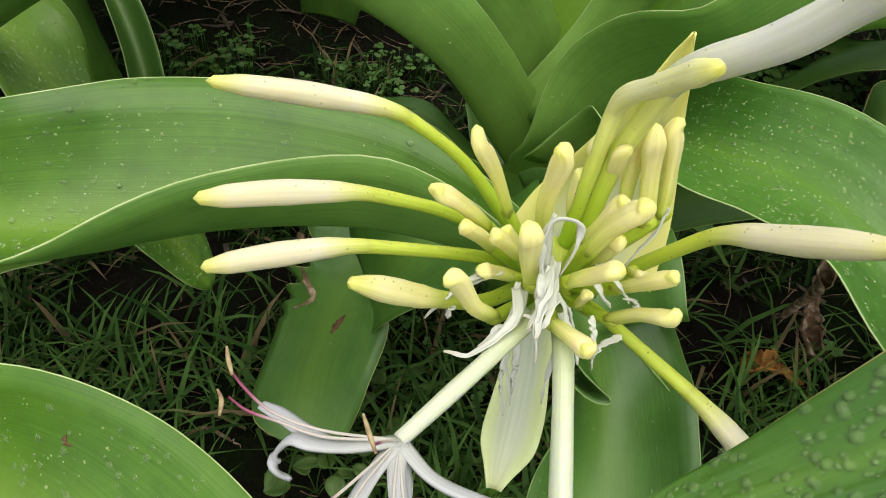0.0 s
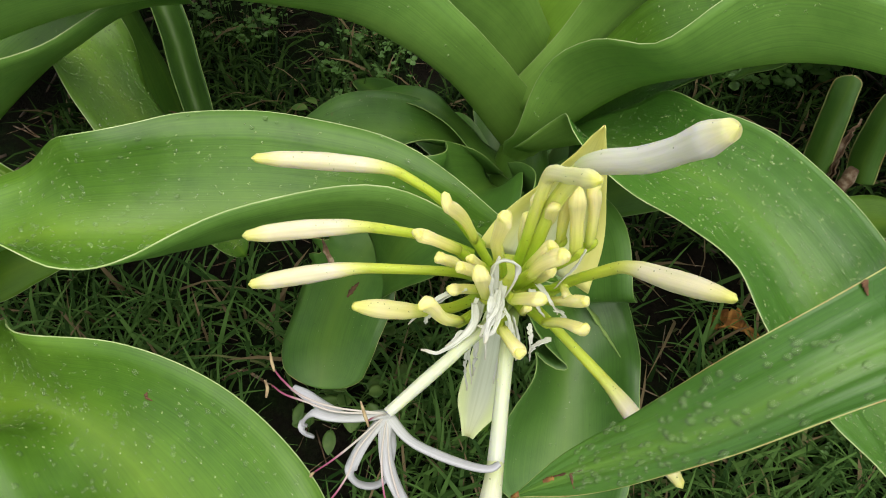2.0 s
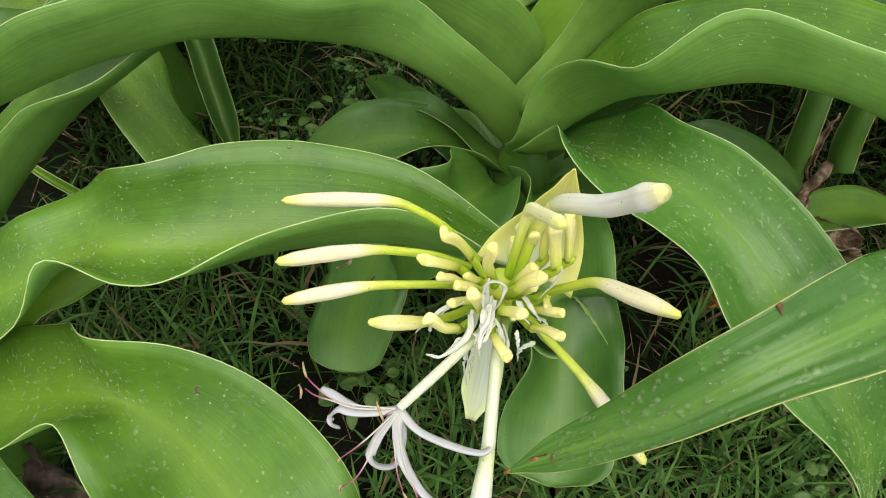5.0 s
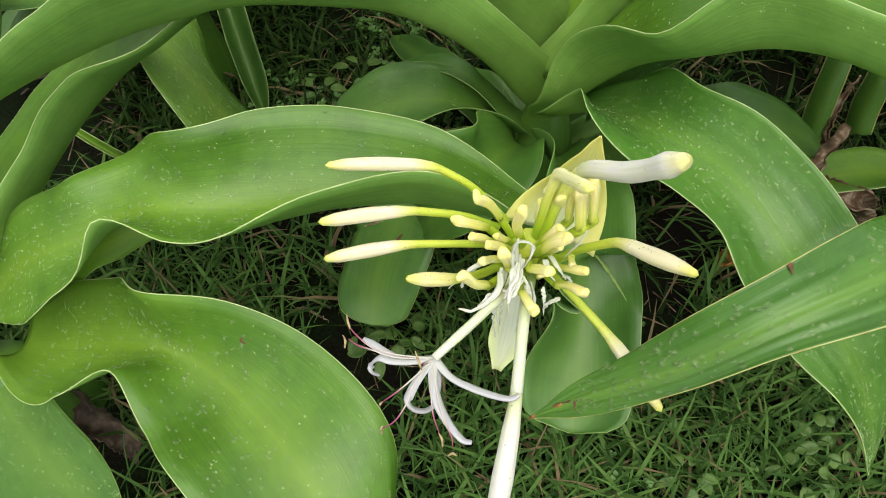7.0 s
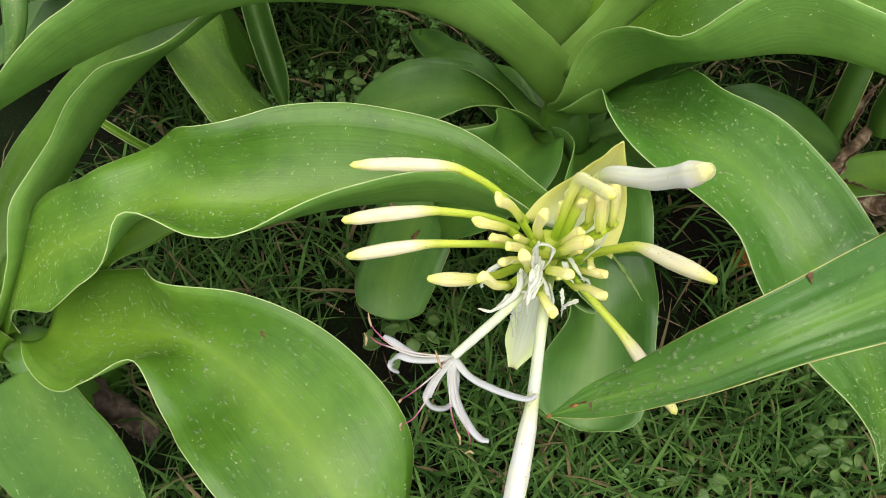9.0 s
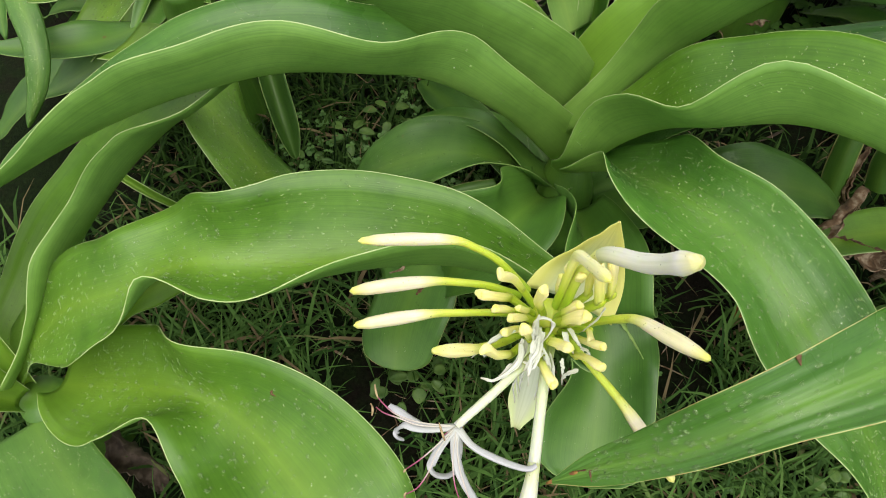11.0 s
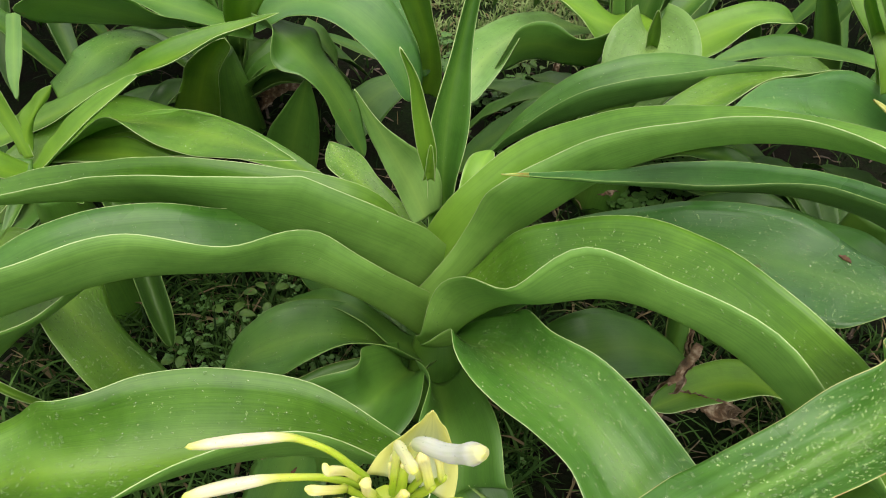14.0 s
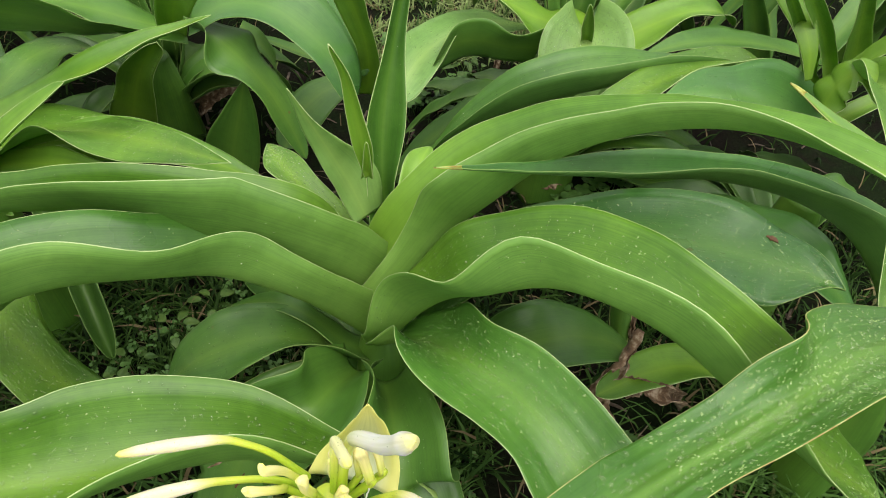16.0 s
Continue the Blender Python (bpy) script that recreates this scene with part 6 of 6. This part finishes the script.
def tube_part(name, points, radii, mat, parent, n=22, around=10, label="", flat=1.0):
    p = spline(points, n)
    r = np.interp(np.linspace(0, 1, n), np.linspace(0, 1, len(radii)), radii)
    return part(name, tube_mesh(p, r, around, flat), mat, parent, label)


tube_part("stem", [(0.085, 0.27, -0.02), (0.083, 0.262, 0.2), (0.072, 0.235, 0.38), tuple(CENTRE)], [0.013, 0.012, 0.011, 0.010], STEM, stalk, 24, 14, "flattened green flower stem", 0.75)
part("heart", tube_mesh(spline([CENTRE - (0, -0.004, 0.03), CENTRE, CENTRE + (0, -0.008, 0.012)], 8), np.array([0.010, 0.013, 0.016, 0.017, 0.016, 0.013, 0.009, 0.004]), 14), TUBE, stalk, "crowded green base of the buds")


def lumpy(mesh, centre_line, seed, amount):
    """Gives a round body faint lengthwise ridges."""
    v, f, uv, m = mesh
    n = len(centre_line)
    k = len(v) // n
    w = v.reshape(n, k, 3)
    c = centre_line[:, None]
    ridge = 1 + amount * np.cos(np.arange(k) * 2 * np.pi / k * 3 + seed)[None, :, None] + amount * 0.5 * np.sin(np.linspace(0, 9, n) + seed)[:, None, None]
    return (c + (w - c) * ridge).reshape(-1, 3), f, uv, m


def wet(line, radius, count, seed):
    """Small beads of water along the upper side of a bud or tube."""
    rng = np.random.default_rng(int(seed * 1000) % 9973)
    out = []
    for _ in range(count):
        i = int(rng.integers(1, len(line) - 2))
        t = unit(line[i + 1] - line[i])
        up = np.array((0, -0.2, 1.0)) + rng.normal(0, 0.45, 3)
        up = unit(up - t * (up @ t))
        r = rng.uniform(0.0003, 0.0006)
        c = line[i] + t * rng.uniform(0, 0.003) + up * (radius[i] + r * 0.2)
        side = np.cross(t, up)
        ring = [c + r * (np.cos(a) * t + np.sin(a) * side) for a in np.linspace(0, 2 * np.pi, 6, endpoint=False)]
        out.append((np.array(ring + [c + up * r * 0.8, c - up * r * 0.8]), [(k, (k + 1) % 6, 6) for k in range(6)] + [((k + 1) % 6, k, 7) for k in range(6)], None, None))
    return join(out)


def bud(points, tip, joint, fat=0.0062, thin=0.0030, mat=BUD, blunt=1.0, tube_mat=None, label="", beads=16, bow=0.10):
    """A long bud: a green tube from the cluster's heart that widens into a blunt-tipped limb."""
    points = [np.array(q, float) for q in points]
    joint, tip = np.array(joint, float), np.array(tip, float)
    lead = unit(joint - points[-1])
    span = np.linalg.norm(tip - joint)
    mid = (joint + tip) / 2 + bow * span * (lead - unit(tip - joint))
    low = spline(points + [joint], 22)
    high = spline([points[-1], joint, mid, tip], 45)[15:]
    line = np.vstack([low[:-1], high])
    k = len(low) - 1
    smooth = line.copy()
    for _ in range(3):
        smooth[1:-1] = (smooth[:-2] + 2 * smooth[1:-1] + smooth[2:]) / 4
    line = smooth
    a = np.linspace(0, 1, len(line) - k)
    r_low = np.interp(np.linspace(0, 1, k), [0, 0.3, 0.75, 1], [thin * 1.28, thin * 1.05, thin * 0.98, thin * 1.08])
    r_high = np.interp(a, [0, 0.1, 0.22, 0.36, 0.5, 0.68, 0.84, 0.92, 0.965, 0.985, 1], [thin * 1.1, thin * 1.25, (thin + fat) * 0.56, fat * 0.93, fat, fat * 0.93, fat * 0.70 * blunt, fat * 0.50 * blunt, fat * 0.42 * blunt, fat * 0.34 * blunt, fat * 0.03])
    r = np.concatenate([r_low, r_high])
    around = 18
    v, f, uv, m = lumpy(tube_mesh(line, r, around, 1.0, False), line, span * 900, 0.05)
    v = v.reshape(len(line), around, 3)

    def piece(lo, hi):
        rows = hi - lo
        q = np.stack(np.broadcast_arrays(np.linspace(0, 1, around)[None, :], np.linspace(0, 1, rows)[:, None]), -1).reshape(-1, 2)
        faces = [(i * around + j, i * around + (j + 1) % around, (i + 1) * around + (j + 1) % around, (i + 1) * around + j) for i in range(rows - 1) for j in range(around)]
        return v[lo:hi].reshape(-1, 3), faces, q, None

    head = part("bud", piece(k, len(line)), mat, stalk, label)
    tagged(part("rain_bead", wet(line, r, beads, span), SPECK, head), "tiny beads of rain", kind="stuff")
    part("tube", piece(0, k + 1), tube_mat or TUBE, head)
    return head


def young_bud(base, tip, fat=0.0042, bend=0.0):
    """A short yellow bud with blunt faces and a pinched tip on its green foot."""
    base, tip = np.array(base, float), np.array(tip, float)
    rng = np.random.default_rng(int(abs(base[0] * 9e5 + tip[2] * 7e5)) % 99991)
    d = tip - base
    side = unit(np.cross(d, rng.normal(0, 1, 3))) * np.linalg.norm(d)
    line = spline([base + d * 0.02, base + d * 0.42 + side * rng.uniform(0.02, 0.05), base + d * 0.74 + side * rng.uniform(0.0, 0.04), base + d * 0.9, tip + side * rng.uniform(0.03, 0.10)], 20)
    wide = rng.uniform(0.55, 0.7)
    r = fat * 0.90 * np.interp(np.linspace(0, 1, 20), [0, 0.15, 0.35, wide, 0.76, 0.87, 0.94, 0.98, 1], [0.74, 0.82, 0.90, 1.0, 0.93, 0.78, 0.62, 0.46, 0.10])
    v, f, uv, m = tube_mesh(line, r, 12)
    w = v.reshape(20, 12, 3)
    c = line[:, None]
    ang = np.arange(12) * 2 * np.pi / 12
    ridge = 1 + 0.13 * np.cos(ang * 3 + rng.uniform(0, 6))[None, :, None] + 0.07 * np.cos(ang * 2 + rng.uniform(0, 6))[None, :, None]
    dent = 1 + 0.05 * np.sin(np.linspace(0, 11, 20) + rng.uniform(0, 6))[:, None, None]
    head = part("young_bud", ((c + (w - c) * ridge * dent).reshape(-1, 3), f, uv, m), BUD_YOUNG, stalk)
    foot = base + (CENTRE - base) * 0.6 - np.array((0, 0, 0.010))
    tube_part("tube", [foot, base, base + d * 0.10], [fat * 0.70, fat * 0.76, fat * 0.62], TUBE, head, 10, 8)
    return head


def ribbon(path, widths, n=30, thick=0.0006, twist=0.0, cup=0.25):
    """A thin narrow strip with a shallow channel."""
    p = spline(path, n)
    t = unit(np.gradient(p, axis=0))
    ref = np.array([0.0, 0.5, 0.87])
    s = unit(np.cross(t, ref))
    nn = np.cross(s, t)
    a = np.linspace(0, twist, n)[:, None]
    s, nn = np.cos(a) * s + np.sin(a) * nn, -np.sin(a) * s + np.cos(a) * nn
    w = np.interp(np.linspace(0, 1, n), np.linspace(0, 1, len(widths)), widths)[:, None, None]
    u = np.linspace(-1, 1, 5)[None, :, None]
    face = p[:, None] + u * w * s[:, None] + cup * w * (u * u) * nn[:, None]
    v, f, uv, m = blade_mesh(face, np.linspace(0, 1, n) / 8, thick)
    return v, f, uv, None


def withered_thread(path, k, scale=1.0):
    """A limp, crinkled white remnant of an old flower."""
    rng = np.random.default_rng(k + 5)
    p = spline(path, 14)
    p = p + np.clip(rng.normal(0, 0.00013, p.shape), -0.0003, 0.0003)
    w = (0.0016 + 0.0005 * math.sin(k * 1.7)) * scale
    widths = w * np.array([0.9, 1.25, 1.0, 1.15, 0.8, 0.95, 0.6, 0.7, 0.25])
    part("withered_thread", ribbon(p, list(widths), 40, 0.0005, 0.9 * math.sin(k * 2.3), 0.6), THREAD, stalk)


def petal(path, wide, parent):
    wide = wide * 0.86
    part("petal", ribbon(path, [wide * 0.95, wide * 0.85, wide, wide * 0.9, wide * 0.8, wide * 0.5], 34, 0.0016, 0.3, -0.25), WHITE, parent, "narrow white curled petal")


def stamen(path, head, parent):
    s = tube_part("stamen", path, [0.0005, 0.0006, 0.00055, 0.0004], FILAMENT, parent, 20, 6, "thin pink stamen")
    tube_part("anther", head, [0.0004, 0.0008, 0.0009, 0.0005], ANTHER, s, 10, 7)


def bract(path, widths, towards, mat=None, cup=0.55):
    """A boat-shaped papery bract that cups the buds."""
    n = 30
    p = spline(path, n)
    t = unit(np.gradient(p, axis=0))
    s = unit(np.cross(t, np.array(towards, float)))
    nn = np.cross(s, t)
    w = spline([(x,) for x in widths], n)[:, 0][:, None, None]
    u = np.linspace(-1, 1, 11)[None, :, None]
    crinkle = 0.0007 * np.sin(np.linspace(0, 23, n)[:, None, None] + 3 * u) * u ** 2
    face = p[:, None] + u * w * s[:, None] + (cup * w * u * u + crinkle) * nn[:, None]
    v, f, uv, m = blade_mesh(face, np.linspace(0, 1, n) / 8, 0.0008)
    part("bract", (v, f, uv, None), mat or BRACT, stalk, "dry papery bract under the buds")


bud([(0.0435, 0.2359, 0.4652), (0.0161, 0.2431, 0.5008)], (-0.0883, 0.2202, 0.5543), (-0.0116, 0.2436, 0.5251), 0.0051, 0.0030, blunt=1.2, bow=0.05)
bud([(0.0374, 0.2314, 0.4623), (0.0096, 0.2296, 0.4804)], (-0.0963, 0.1989, 0.5097), (-0.0246, 0.2223, 0.4964), 0.0058, 0.0031, blunt=1.2)
bud([(0.0432, 0.2156, 0.4612), (0.0226, 0.2096, 0.4740)], (-0.0920, 0.1789, 0.4893), (-0.0244, 0.1971, 0.4904), 0.0055, 0.0030, blunt=1.2)
bud([(0.0501, 0.2055, 0.4597), (0.0276, 0.1867, 0.4695)], (-0.0263, 0.1537, 0.5225), (0.0077, 0.1696, 0.4935), 0.0055, 0.0034, BUD_PALE)
bud([(0.0718, 0.2169, 0.4633), (0.0772, 0.2249, 0.5214)], (0.1276, 0.1766, 0.6555), (0.0861, 0.2198, 0.5717), 0.0070, 0.0046, WHITE_BUD, 1.6, TUBE_YELLOW, bow=-0.09)
bud([(0.0864, 0.2090, 0.4574), (0.0990, 0.2098, 0.4750)], (0.1594, 0.1527, 0.5656), (0.1195, 0.2006, 0.5108), 0.0062, 0.0033, bow=0.02)
bud([(0.0759, 0.2043, 0.4532), (0.0865, 0.1913, 0.4587)], (0.1643, 0.0944, 0.4537), (0.1202, 0.1528, 0.4616), 0.0058, 0.0031, blunt=1.2)
bud([(0.0675, 0.2200, 0.4720), (0.0690, 0.2242, 0.5141)], (0.0852, 0.1829, 0.6075), (0.0712, 0.2258, 0.5542), 0.0044, 0.0036, BUD_BENT, 1.5, TUBE_YELLOW, bow=0.03)
bud([(0.0667, 0.2007, 0.4499), (0.0595, 0.1520, 0.4878)], (0.0422, -0.0182, 0.4631), (0.0562, 0.0913, 0.4813), 0.0075, 0.0042, WHITE_BUD, 1.2, LONG_TUBE)

YOUNG = [
    ((0.0385, 0.2266, 0.4854), (0.0162, 0.2075, 0.5494), 0.0042, 0.000),
    ((0.0287, 0.2196, 0.4833), (0.0018, 0.2009, 0.5263), 0.0046, 0.000),
    ((0.0316, 0.2089, 0.4811), (0.0158, 0.1972, 0.5097), 0.0040, 0.000),
    ((0.0431, 0.2033, 0.4834), (0.0278, 0.1880, 0.5155), 0.0040, 0.000),
    ((0.0452, 0.2126, 0.4782), (0.0341, 0.2030, 0.5022), 0.0032, 0.000),
    ((0.0525, 0.2094, 0.4951), (0.0487, 0.1949, 0.5599), 0.0050, 0.000),
    ((0.0474, 0.1848, 0.4879), (0.0381, 0.1715, 0.5386), 0.0052, 0.000),
    ((0.0413, 0.1963, 0.4777), (0.0239, 0.1827, 0.4983), 0.0038, 0.000),
    ((0.0331, 0.1733, 0.4781), (0.0103, 0.1577, 0.5276), 0.0044, 0.000),
    ((0.0711, 0.2064, 0.4933), (0.0790, 0.1981, 0.5319), 0.0044, 0.000),
    ((0.0709, 0.1972, 0.4987), (0.0831, 0.1847, 0.5434), 0.0054, 0.000),
    ((0.0763, 0.2022, 0.4837), (0.0817, 0.1951, 0.5103), 0.0042, 0.000),
    ((0.0610, 0.1804, 0.4977), (0.0731, 0.1638, 0.5297), 0.0046, 0.000),
    ((0.0852, 0.1910, 0.4814), (0.0996, 0.1720, 0.5185), 0.0040, 0.000),
    ((0.0838, 0.1806, 0.4729), (0.1003, 0.1588, 0.5089), 0.0042, 0.000),
    ((0.0560, 0.1670, 0.4867), (0.0655, 0.1409, 0.5078), 0.0042, 0.000),
    ((0.0780, 0.2301, 0.4999), (0.0772, 0.2174, 0.5409), 0.0040, 0.000),
    ((0.0982, 0.2167, 0.4962), (0.0889, 0.2238, 0.5467), 0.0052, 0.000),
    ((0.1070, 0.2245, 0.4948), (0.0990, 0.2325, 0.5450), 0.0048, 0.000),
    ((0.0890, 0.2236, 0.4950), (0.0891, 0.2365, 0.5442), 0.0046, 0.000),
    ((0.0724, 0.2231, 0.4876), (0.0689, 0.2283, 0.5368), 0.0046, 0.000),
    ((0.0696, 0.1848, 0.4758), (0.0695, 0.1771, 0.4954), 0.0030, 0.000),
    ((0.0920, 0.1976, 0.4870), (0.0908, 0.1803, 0.5051), 0.0032, 0.000),
    ((0.0678, 0.2248, 0.4850), (0.0662, 0.2279, 0.5170), 0.0040, 0.000),
]
for base, tip, fat, bend in YOUNG:
    young_bud(base, tip, fat, bend)


THREADS = [
    [(0.0516, 0.1794, 0.5094), (0.0496, 0.1658, 0.5048), (0.0463, 0.1542, 0.5017), (0.0475, 0.1457, 0.4884)],
    [(0.0494, 0.1787, 0.5024), (0.0474, 0.1816, 0.5239), (0.0508, 0.1832, 0.5318), (0.0584, 0.1822, 0.5313), (0.0596, 0.1787, 0.5220), (0.0554, 0.1760, 0.5068)],
    [(0.0495, 0.1852, 0.5333), (0.0460, 0.1781, 0.5211), (0.0477, 0.1739, 0.5048), (0.0466, 0.1685, 0.5004)],
    [(0.0978, 0.1995, 0.5273), (0.0940, 0.1942, 0.5165), (0.0891, 0.1918, 0.5079), (0.0855, 0.1916, 0.4948)],
    [(0.0395, 0.1772, 0.4944), (0.0397, 0.1629, 0.4956), (0.0320, 0.1528, 0.4936), (0.0214, 0.1471, 0.4887), (0.0113, 0.1480, 0.4890)],
    [(0.0330, 0.1918, 0.4867), (0.0201, 0.1785, 0.4947), (0.0101, 0.1688, 0.4929), (0.0030, 0.1634, 0.4884)],
    [(0.0557, 0.1736, 0.4984), (0.0599, 0.1666, 0.4929), (0.0586, 0.1584, 0.4797), (0.0560, 0.1497, 0.4662), (0.0559, 0.1455, 0.4563)],
    [(0.0715, 0.1699, 0.4896), (0.0734, 0.1627, 0.4838), (0.0747, 0.1552, 0.4713)],
    [(0.0851, 0.1632, 0.4846), (0.0772, 0.1601, 0.4818), (0.0736, 0.1563, 0.4786)],
    [(0.0863, 0.1790, 0.4910), (0.0913, 0.1773, 0.4898), (0.0914, 0.1736, 0.4868)],
    [(0.0406, 0.1684, 0.4744), (0.0382, 0.1569, 0.4650), (0.0384, 0.1518, 0.4544), (0.0412, 0.1455, 0.4430)],
    [(0.0561, 0.1690, 0.5011), (0.0479, 0.1605, 0.5004), (0.0413, 0.1602, 0.4999)],
    [(0.0723, 0.1906, 0.4935), (0.0754, 0.1803, 0.4917), (0.0807, 0.1759, 0.4883)],
    [(0.0138, 0.1709, 0.4883), (0.0130, 0.1681, 0.4861), (0.0127, 0.1663, 0.4846)],
    [(0.0529, 0.1853, 0.5054), (0.0507, 0.1671, 0.5082), (0.0469, 0.1599, 0.5071), (0.0457, 0.1521, 0.4989)],
    [(0.0551, 0.1837, 0.5061), (0.0512, 0.1691, 0.5041), (0.0479, 0.1598, 0.5042), (0.0461, 0.1495, 0.5003)],
    [(0.0519, 0.1874, 0.5047), (0.0481, 0.1705, 0.5092), (0.0475, 0.1631, 0.5040), (0.0430, 0.1532, 0.5009)],
    [(0.0545, 0.1776, 0.5052), (0.0525, 0.1650, 0.5019), (0.0497, 0.1569, 0.4999), (0.0434, 0.1553, 0.4973)],
    [(0.0410, 0.1813, 0.4939), (0.0389, 0.1669, 0.4894), (0.0319, 0.1577, 0.4894), (0.0250, 0.1508, 0.4902)],
    [(0.0444, 0.1821, 0.4882), (0.0386, 0.1609, 0.4915), (0.0323, 0.1591, 0.4902), (0.0263, 0.1498, 0.4868)],
    [(0.0295, 0.1893, 0.4888), (0.0221, 0.1819, 0.4906), (0.0112, 0.1724, 0.4896)],
    [(0.0354, 0.1883, 0.4901), (0.0254, 0.1832, 0.4896), (0.0170, 0.1756, 0.4914)],
    [(0.0619, 0.1737, 0.4894), (0.0660, 0.1680, 0.4801), (0.0685, 0.1562, 0.4728)],
    [(0.0592, 0.1715, 0.4878), (0.0626, 0.1625, 0.4845), (0.0665, 0.1539, 0.4739)],
    [(0.0433, 0.1718, 0.4741), (0.0435, 0.1608, 0.4677), (0.0436, 0.1519, 0.4508)],
    [(0.0405, 0.1686, 0.4761), (0.0394, 0.1597, 0.4660), (0.0430, 0.1459, 0.4520)],
    [(0.0755, 0.1934, 0.4946), (0.0817, 0.1825, 0.4969), (0.0883, 0.1775, 0.4902)],
]
for k, path in enumerate(THREADS):
    withered_thread(path, k)



bloom = tube_part("open_flower", [(0.0664, 0.2039, 0.4525), (0.0414, 0.1603, 0.4878), (-0.0029, 0.1093, 0.4900)], [0.0044, 0.0038, 0.0035, 0.0034, 0.0036, 0.0030], LONG_TUBE, stalk, label="open white spidery flower on a long pale tube")
PETALS = [
    (0.0040, [(-0.0029, 0.1093, 0.4900), (-0.0231, 0.1061, 0.4893), (-0.0355, 0.1093, 0.4913), (-0.0462, 0.1148, 0.4921), (-0.0543, 0.1189, 0.4900)]),
    (0.0036, [(-0.0029, 0.1093, 0.4900), (-0.0208, 0.1044, 0.4928), (-0.0326, 0.1035, 0.4950), (-0.0409, 0.1054, 0.4941), (-0.0465, 0.1036, 0.4846), (-0.0465, 0.0997, 0.4783), (-0.0418, 0.0990, 0.4734)]),
    (0.0038, [(-0.0029, 0.1093, 0.4900), (-0.0102, 0.0982, 0.4894), (-0.0162, 0.0870, 0.4866), (-0.0184, 0.0801, 0.4812), (-0.0142, 0.0764, 0.4748), (-0.0062, 0.0771, 0.4703), (0.0002, 0.0819, 0.4680)]),
    (0.0042, [(-0.0029, 0.1093, 0.4900), (-0.0027, 0.0955, 0.4900), (0.0015, 0.0800, 0.4892), (0.0107, 0.0658, 0.4865), (0.0205, 0.0565, 0.4838), (0.0272, 0.0550, 0.4829)]),
    (0.0038, [(-0.0029, 0.1093, 0.4900), (0.0099, 0.0973, 0.4881), (0.0263, 0.0905, 0.4887), (0.0422, 0.0860, 0.4903), (0.0519, 0.0850, 0.4917), (0.0568, 0.0876, 0.4927)]),
    (0.0034, [(-0.0029, 0.1093, 0.4900), (0.0003, 0.0980, 0.4822), (0.0000, 0.0881, 0.4731), (0.0028, 0.0806, 0.4628), (0.0049, 0.0761, 0.4561)]),
]
for wide, path in PETALS:
    petal(path, wide, bloom)
STAMENS = [
    ([(-0.0029, 0.1093, 0.4900), (-0.0288, 0.1068, 0.4987), (-0.0465, 0.1092, 0.5050), (-0.0564, 0.1141, 0.5121), (-0.0613, 0.1182, 0.5165)], [(-0.0635, 0.1250, 0.5199), (-0.0623, 0.1209, 0.5179), (-0.0603, 0.1165, 0.5157)]),
    ([(-0.0029, 0.1093, 0.4900), (-0.0286, 0.1050, 0.4978), (-0.0446, 0.1075, 0.5019), (-0.0552, 0.1091, 0.5053), (-0.0615, 0.1118, 0.5091)], [(-0.0656, 0.1138, 0.5102), (-0.0637, 0.1105, 0.5085), (-0.0637, 0.1059, 0.5064)]),
    ([(-0.0029, 0.1093, 0.4900), (-0.0154, 0.0926, 0.4958), (-0.0258, 0.0812, 0.4975), (-0.0345, 0.0734, 0.4986)], [(-0.0345, 0.0734, 0.4986), (-0.0356, 0.0723, 0.4981), (-0.0362, 0.0709, 0.4974)]),
    ([(-0.0029, 0.1093, 0.4900), (-0.0150, 0.0884, 0.4938), (-0.0187, 0.0754, 0.4922), (-0.0252, 0.0633, 0.4912), (-0.0328, 0.0572, 0.4930)], [(-0.0329, 0.0586, 0.4937), (-0.0339, 0.0564, 0.4927), (-0.0328, 0.0537, 0.4914)]),
    ([(-0.0029, 0.1093, 0.4900), (-0.0031, 0.0867, 0.4925), (-0.0002, 0.0696, 0.4909), (0.0047, 0.0580, 0.4897)], [(0.0044, 0.0580, 0.4897), (0.0070, 0.0544, 0.4879), (0.0079, 0.0496, 0.4855)]),
    ([(-0.0029, 0.1093, 0.4900), (0.0012, 0.0836, 0.4909), (0.0088, 0.0648, 0.4905), (0.0134, 0.0561, 0.4884), (0.0147, 0.0503, 0.4856)], [(0.0118, 0.0448, 0.4831), (0.0147, 0.0465, 0.4838), (0.0175, 0.0453, 0.4831)]),
    ([(-0.0029, 0.1093, 0.4900), (-0.0082, 0.1002, 0.5080), (-0.0110, 0.0949, 0.5167)], [(-0.0146, 0.1019, 0.5246), (-0.0123, 0.0970, 0.5222), (-0.0094, 0.0912, 0.5193)]),
]
for path, head in STAMENS:
    stamen(path, head, bloom)

BRACT_BACK = [(0.0818, 0.2424, 0.4405), (0.0915, 0.2567, 0.4730), (0.0960, 0.2558, 0.5180), (0.0967, 0.2483, 0.5557), (0.0968, 0.2434, 0.5793)]
bract(BRACT_BACK, (0.041, 0.0335, 0.0184, 0.0076, 0.0006), (-0.0274, -0.6292, 0.7768), BRACT, 0.22)
BRACT_FRONT = [(0.0611, 0.2157, 0.4297), (0.0592, 0.1978, 0.4023), (0.0554, 0.1735, 0.3632), (0.0494, 0.1501, 0.3440)]
bract(BRACT_FRONT, (0.008, 0.0125, 0.0155, 0.004), (-0.0274, -0.6292, 0.7768), BRACT_PALE)
